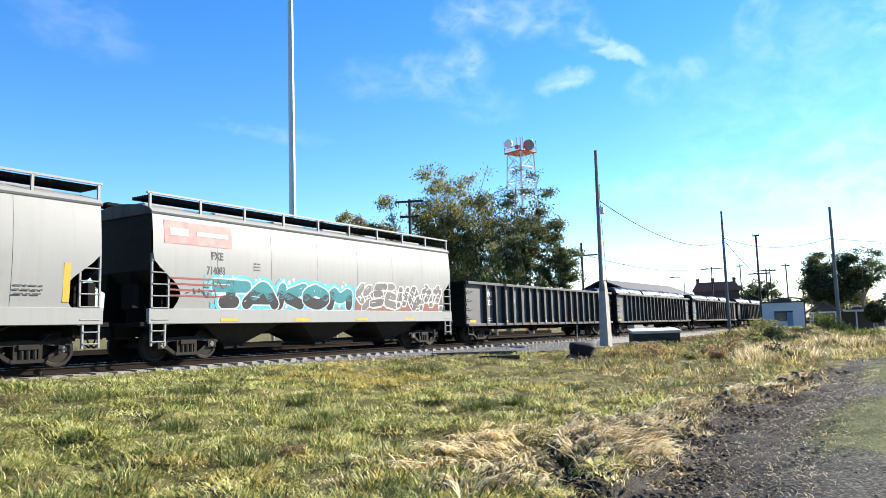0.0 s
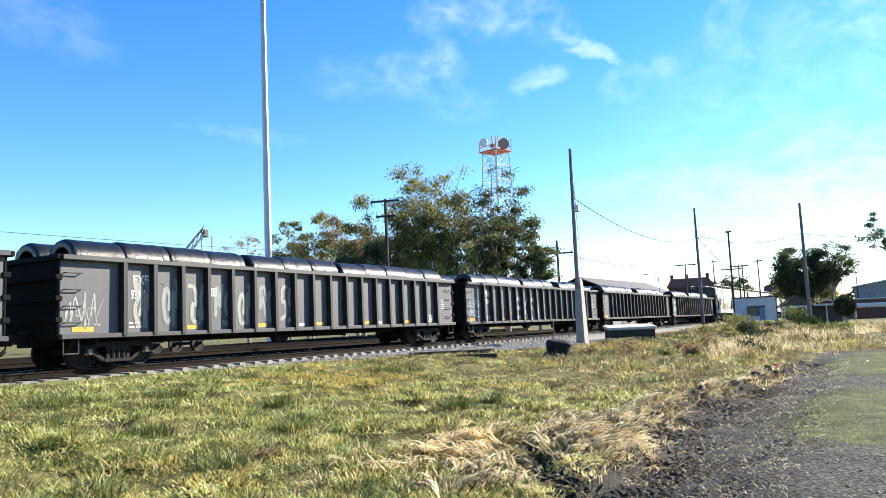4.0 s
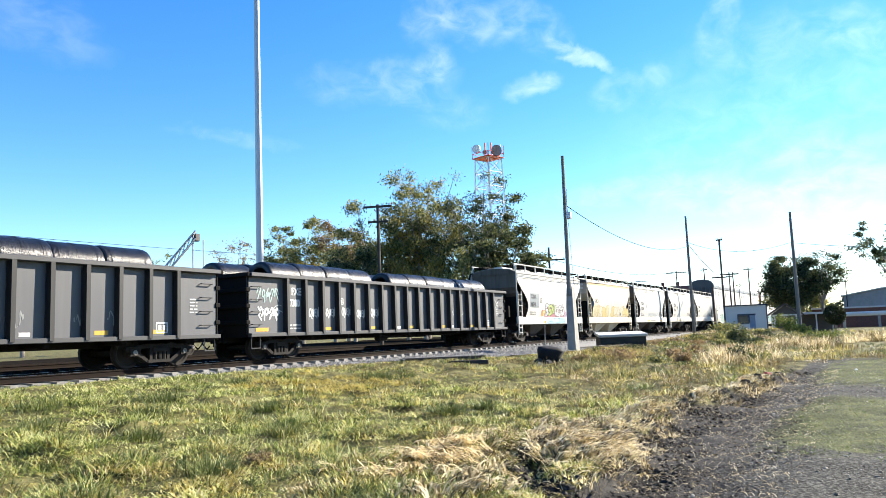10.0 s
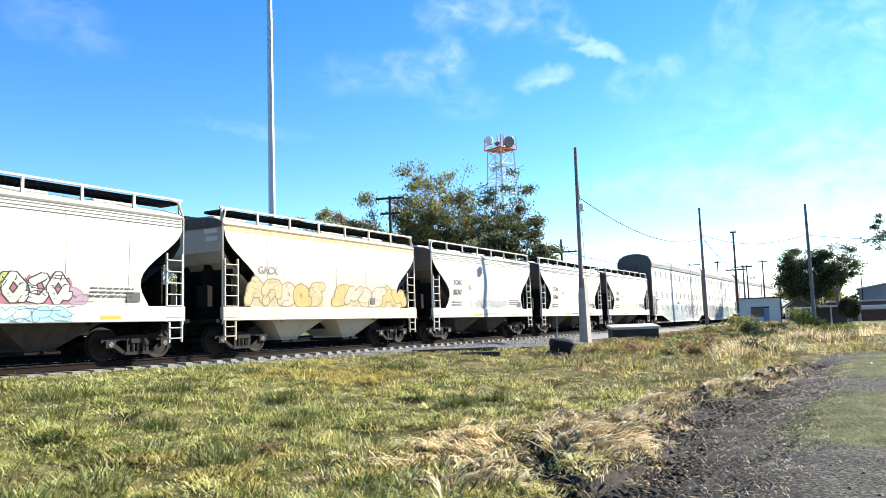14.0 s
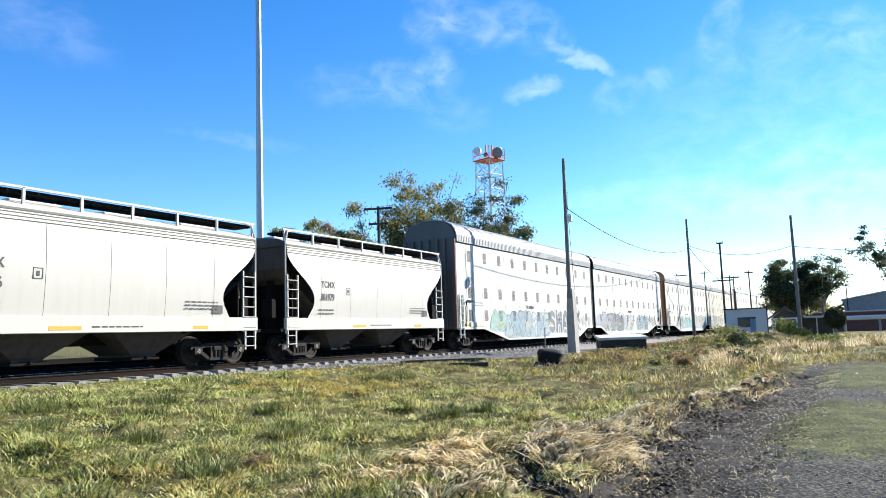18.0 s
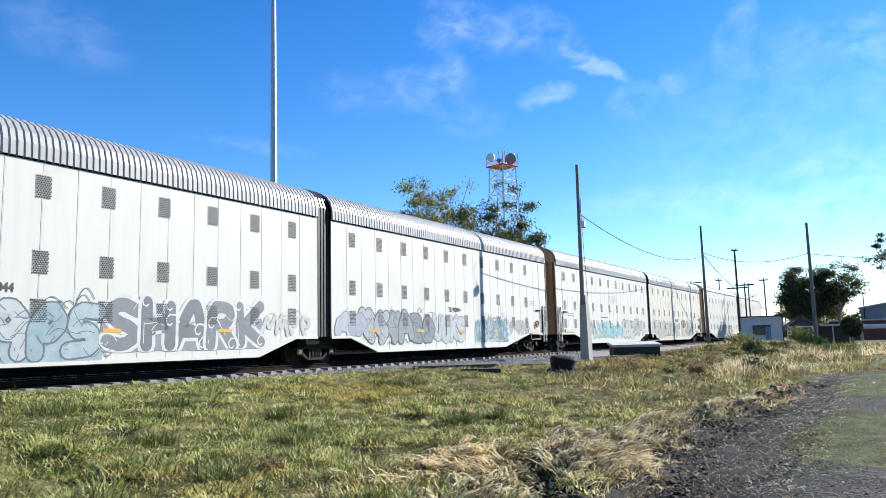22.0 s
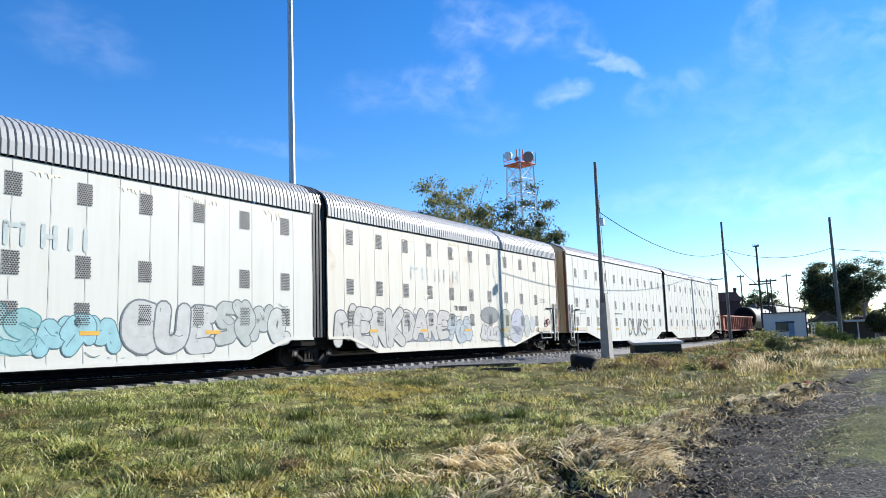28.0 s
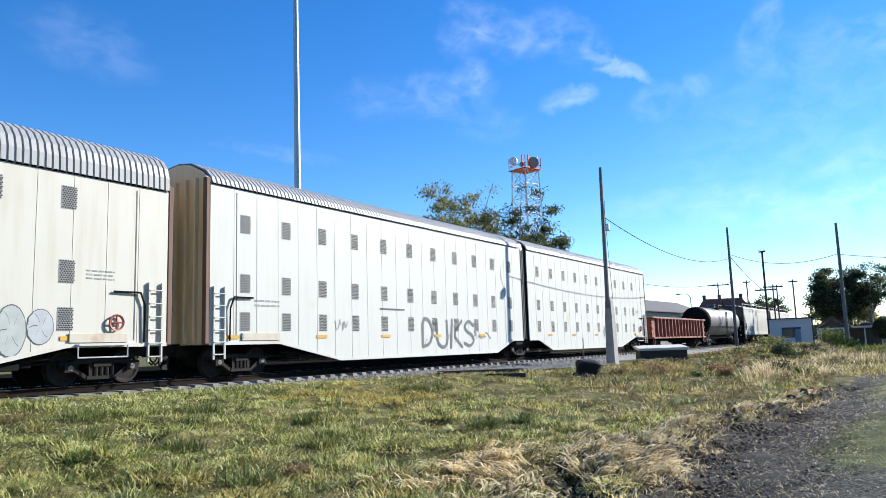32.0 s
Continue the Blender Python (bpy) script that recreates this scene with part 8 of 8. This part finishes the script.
part("wall", Geo().slab([(0, 0), (0, 5.4), (9, 6.9), (18, 5.4), (18, 0)], 0, 26), SHEET, ware)
part("roof", Geo().slab([(-0.4, 5.35), (9, 6.95), (18.4, 5.35), (18.4, 5.55), (9, 7.15), (-0.4, 5.55)], -0.4, 26.4), PALE_ROOF, ware)
long_wall = thing("boundary_wall", "long low red-brown wall with white coping", "wall", "", pose(112, 5.5, -1.75, 0, 0, -90))
part("wall", Geo().box(0, 24, 0, 0.3, 0, 2.9), BRICK_RED, long_wall)
part("coping", Geo().cbox(-0.1, 24.1, -0.1, 0.4, 2.9, 3.1, 0.03), PALE_ROOF, long_wall)
pipe = thing("white_pipeline", "long white pipe on low stands", "pipe", "", pose(105, 6.0, -1.7, 0, 0, -91))
part("pipe", Geo().rod((0, 0, 2.1), (24, 0, 2.1), 0.28, None, 12), WHITEWASH_WALL, pipe)
for i in range(7):
    part("stand", Geo().box(i * 3.8 + 0.4, i * 3.8 + 0.7, -0.2, 0.2, 0, 1.9), CONCRETE, pipe)

house = thing("brick_house", "old brick building with chimneys beyond the track", "house", "", pose(137, 31.5, -1.5, 0, 0, -79))
part("wall", Geo().box(0, 7.6, 0, 9, 0, 6.6), BRICK_RED, house)
part("roof", Geo().slab([(-0.3, 6.5), (-0.3, 6.7), (0.6, 8.1), (7.0, 8.1), (7.9, 6.7), (7.9, 6.5)], -0.3, 9.3), RED_ROOF, house)
for x in (0.4, 3.0, 6.6):
    part("chimney", Geo().cbox(x, x + 0.55, 1.5, 2.1, 6.5, 8.9, 0.03).cbox(x - 0.06, x + 0.61, 1.44, 2.16, 8.6, 8.75, 0.01), BRICK_RED, house)
goods = thing("goods_shed", "long low shed with dark corrugated roof beyond the track", "shed", "", pose(96, 30, -1.2))
part("wall", Geo().box(0, 34, 0, 8, 0, 5.1), SHEET, goods)
part("roof", Geo().beam([(-0.8, 5.0), (4, 7.0), (8.8, 5.0), (8.8, 5.15), (4, 7.2), (-0.8, 5.15)], -0.6, 34.6), DARK_ROOF, goods)
part("doorway", Geo().box(5, 9, -0.03, 0, 0, 3.6).box(15, 19, -0.03, 0, 0, 3.6).box(25, 29, -0.03, 0, 0, 3.6), DARK_ROOF, goods)

# distant conveyor boom on legs
boom = thing("conveyor_boom", "slanting steel lattice boom on legs far behind the track", "conveyor", "", pose(71.2, 83.8, -0.8))
g = Geo()
a, b = Vector((-4, 3.2, 5.0)), Vector((2.5, -2.2, 15.6))
for off in ((-0.4, -0.4, 0), (0.4, 0.4, 0), (-0.4, -0.4, 1.1), (0.4, 0.4, 1.1)):
    g.rod(a + Vector(off), b + Vector(off), 0.10, None, 5)
for i in range(14):
    p, q = a.lerp(b, i / 14), a.lerp(b, (i + 1) / 14)
    g.rod(p + Vector((-.4, -.4, 0)), q + Vector((-.4, -.4, 1.1)), 0.06, None, 4)
    g.rod(p + Vector((-.4, -.4, 1.1)), q + Vector((.4, .4, 1.1)), 0.06, None, 4)
part("lattice", g, GALVANISED, boom)
part("head", Geo().cbox(2.1, 3.0, -2.6, -1.8, 15.2, 16.3, 0.1), DARK_ROOF, boom)
for x, y in ((2.3, -1.9), (3.3, -2.9)):
    part("leg", Geo().rod((x, y, 0), (x, y, 15.4), 0.12, None, 6), GALVANISED, boom)

# far poles
for x, y, top, arm in ((117.5, 24.2, 8.1, 1.6), (118.3, 20.2, 8.3, 0.5), (109.2, 12.8, 7.4, 0.6), (114, 15.5, 7.1, 0.8), (104, 14.6, 6.6, 1.2), (150, 1.6, 6.4, 0.3)):
    zb = ground_z(x, y) - 0.2
    arm_pole(x, y, zb, top - zb, ((top - zb - 0.3, arm),), "distant wooden pole with crossarm", 0)
lamp = thing("street_lamp", "distant street lamp with curved arm", "street lamp", "", pose(116.6, 28.2, -1.4))
part("pole", Geo().rod((0, 0, 0), (0, 0, 7.6), 0.1, 0.07, 8).pipe([(0, 0, 7.6), (0, 0.5, 8.1), (0, 1.6, 8.2)], 0.05), GALVANISED, lamp)
part("head", Geo().cbox(-0.15, 0.15, 1.5, 2.2, 8.08, 8.26, 0.04), GALVANISED, lamp)


def cable(a, b, sag, r, label):
    a, b = Vector(a), Vector(b)
    pts = []
    for i in range(25):
        u = i / 24
        p = a.lerp(b, u)
        p.z -= sag * 4 * u * (1 - u)
        pts.append(tuple(p))
    return solid("overhead_cable", Geo().pipe(pts, r, 5), BLACK_STEEL, label, "cable", "overhead cables")


cable((39.9, 14.2, 7.5), (78.4, 14.8, 8.1), 1.25, 0.022, "black cable sagging between two poles")
cable((78.4, 14.8, 8.5), (69.8, 4.4, 6.9), 0.9, 0.022, "black cable sagging between two poles")
cable((69.8, 4.4, 6.8), (72.0, -9.0, 5.6), 0.3, 0.022, "black cable leading away from a pole")
cable((78.4, 14.8, 8.4), (89.0, 13.3, 5.0), 0.3, 0.03, "thin stay cable from a pole")
cable((39.85, 14.0, 6.6), (39.98, 13.92, 2.7), 0.0, 0.012, "thin wire down the pole")
cable((41.5, 28.1, 8.9), (70.0, 26.9, 7.2), 0.7, 0.016, "cable strung across the trees")
cable((70.0, 26.9, 7.3), (117.5, 24.2, 8.0), 1.0, 0.03, "cable beyond the track")
cable((10.0, 60.0, 9.6), (90.0, 62.0, 11.0), 0.4, 0.02, "thin distant power line")

# ---- things lying beside the track ----
PALE_SLAB = surface("pale_concrete", [(0.3, (0.34, 0.33, 0.31)), (0.7, (0.52, 0.51, 0.49))], 0.9, 0, 3, 40, 0.3)
OLD_TIMBER = surface("old_timber", [(0.3, (0.012, 0.011, 0.010)), (0.7, (0.045, 0.04, 0.034))], 0.9, 0, 4, 40, 0.5, stretch=(0.3, 2, 2))
slab_pile = thing("concrete_slab", "pale concrete slab resting on dark timbers", "concrete slab", "", pose(48.9, 14.0, ground_z(48.9, 14.0), 0, 0, -62))
part("slab", Geo().cbox(-1.6, 1.6, -0.95, 0.95, 0.0, 0.17, 0.03), PALE_SLAB, slab_pile, "", pose(0, 0, 0.70, 5, 0, 0))
for i in range(6):
    y = -0.84 + 0.28 * i
    part("timber", Geo().cbox(-1.5, 1.5, y, y + 0.27, -0.05, 0.695 + 0.087 * y, 0.02), OLD_TIMBER, slab_pile)
for x, y, ln, turn in ((25.4, 14.4, 3.4, -58), (23.4, 12.2, 1.4, -70), (44.5, 14.6, 3.6, -8), (46.0, 13.6, 3.0, -12)):
    solid("timber_baulk", Geo().cbox(-ln / 2, ln / 2, -0.11, 0.11, -0.03, 0.12, 0.02), OLD_TIMBER, "dark weathered timber lying beside the track", "timber", "timbers beside the track", m=pose(x, y, ground_z(x, y) + 0.03, 0, 0, turn))
RUBBER = plain("black_plastic", (0.010, 0.010, 0.011), 0.75, 0, 0.3, 0.2)
g = Geo()
n = 20
g.skin([[(r * (1 + 0.34 * noise.noise((1.6 * math.cos(a), 1.6 * math.sin(a), 5 * z))) * math.cos(a), r * (1 + 0.34 * noise.noise((1.6 * math.cos(a), 1.6 * math.sin(a), 5 * z))) * math.sin(a), z) for a in (2 * math.pi * i / n for i in range(n))]
        for r, z in ((0.05, 0.0), (0.34, 0.01), (0.40, 0.12), (0.42, 0.35), (0.48, 0.58), (0.44, 0.70), (0.25, 0.74), (0.03, 0.70))], 0, True)
solid("refuse_sack", g, RUBBER, "bulging black plastic sack lying among rubble", "sack", m=pose(26.3, 10.3, ground_z(26.3, 10.3) - 0.02, 6, -4, 20) @ Matrix.Diagonal((1.0, 1.0, 0.85, 1)), soft=True)
rubble_v = [(-0.5, -0.4, 0), (0.5, -0.5, 0), (0.6, 0.4, 0), (-0.4, 0.5, 0), (-0.3, -0.2, 0.5), (0.3, -0.2, 0.6), (0.25, 0.25, 0.5), (-0.25, 0.3, 0.45)]
for i, (x, y, s) in enumerate(((25.7, 10.5, 0.34), (26.0, 9.7, 0.34), (25.2, 9.9, 0.3), (24.6, 10.0, 0.2), (21.9, 2.3, 0.22), (20.6, 2.4, 0.3), (19.0, 2.5, 0.25))):
    mt = plain("red_scrap", (0.45, 0.08, 0.05), 0.6) if i == 4 else (CONCRETE if i == 3 else OLD_TIMBER)
    solid("rubble_block", Geo().add([(a * s, b * s, c * s) for a, b, c in rubble_v], ROCK_F + [(0, 3, 2, 1)]), mt, "broken block lying in the grass" if i != 4 else "small red scrap lying on the bank", "rubble", m=pose(x, y, ground_z(x, y), 0, 0, i * 37))
solid("marker_stake", Geo().rod((0, 0, -0.1), (0.12, 0, 1.45), 0.035, 0.025, 7), WOOD, "thin leaning stake beside the track", "stake", m=pose(36.0, 14.3, ground_z(36, 14.3)))
WHITE_BIT = plain("white_litter", (0.72, 0.72, 0.70), 0.7)
for i, (x, y) in enumerate(((32.0, 12.2), (26.5, 7.5), (37.0, 6.0), (22.4, -0.6), (15.6, -1.0), (12.4, -0.4), (28.0, -1.6), (24.2, 0.2), (48.0, 3.6))):
    solid("litter", Geo().add([(a * 0.09, b * 0.07, c * 0.06) for a, b, c in rubble_v], ROCK_F + [(0, 3, 2, 1)]), WHITE_BIT, "small white scrap lying on the ground", "litter", "scraps on the ground", m=pose(x, y, ground_z(x, y) + 0.01, 0, 0, i * 50))
for x, y in ((24.9, 32.0), (26.6, 30.9)):
    ob = solid("spare_wheelset", WHEELSET, None, "rusty spare wheelset standing beyond the tracks", "wheelset", "spare wheelsets", m=pose(x, y, 0.23, 0, 0, 6))
# strip added so that the view under the cars stays dark as shade
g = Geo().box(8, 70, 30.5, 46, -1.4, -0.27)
solid("yard_pavement", g, SHADE_STONE, "ground strip beyond the second track, coloured as shade", "pavement", kind="structure")
# ---- motions ----


def motions():
    times = [i * 1.0 for i in range(33)]
    for car, at in CARS:
        walk(car, [(t, on_track(at + run(t))) for t in times])
    for ob, at, y, z, turn in RIDING:
        walk(ob, [(t, on_track(at + run(t)) @ pose(0, y, z, turn, 0, 0)) for t in times])
    beat = [i / 15 for i in range(481)]
    for w, x in ROLLING:
        walk(w, [(t, pose(x, 0, WHEEL_R) @ Matrix.Rotation((run(t) - run(0)) / WHEEL_R, 4, "Y")) for t in beat])


motions()
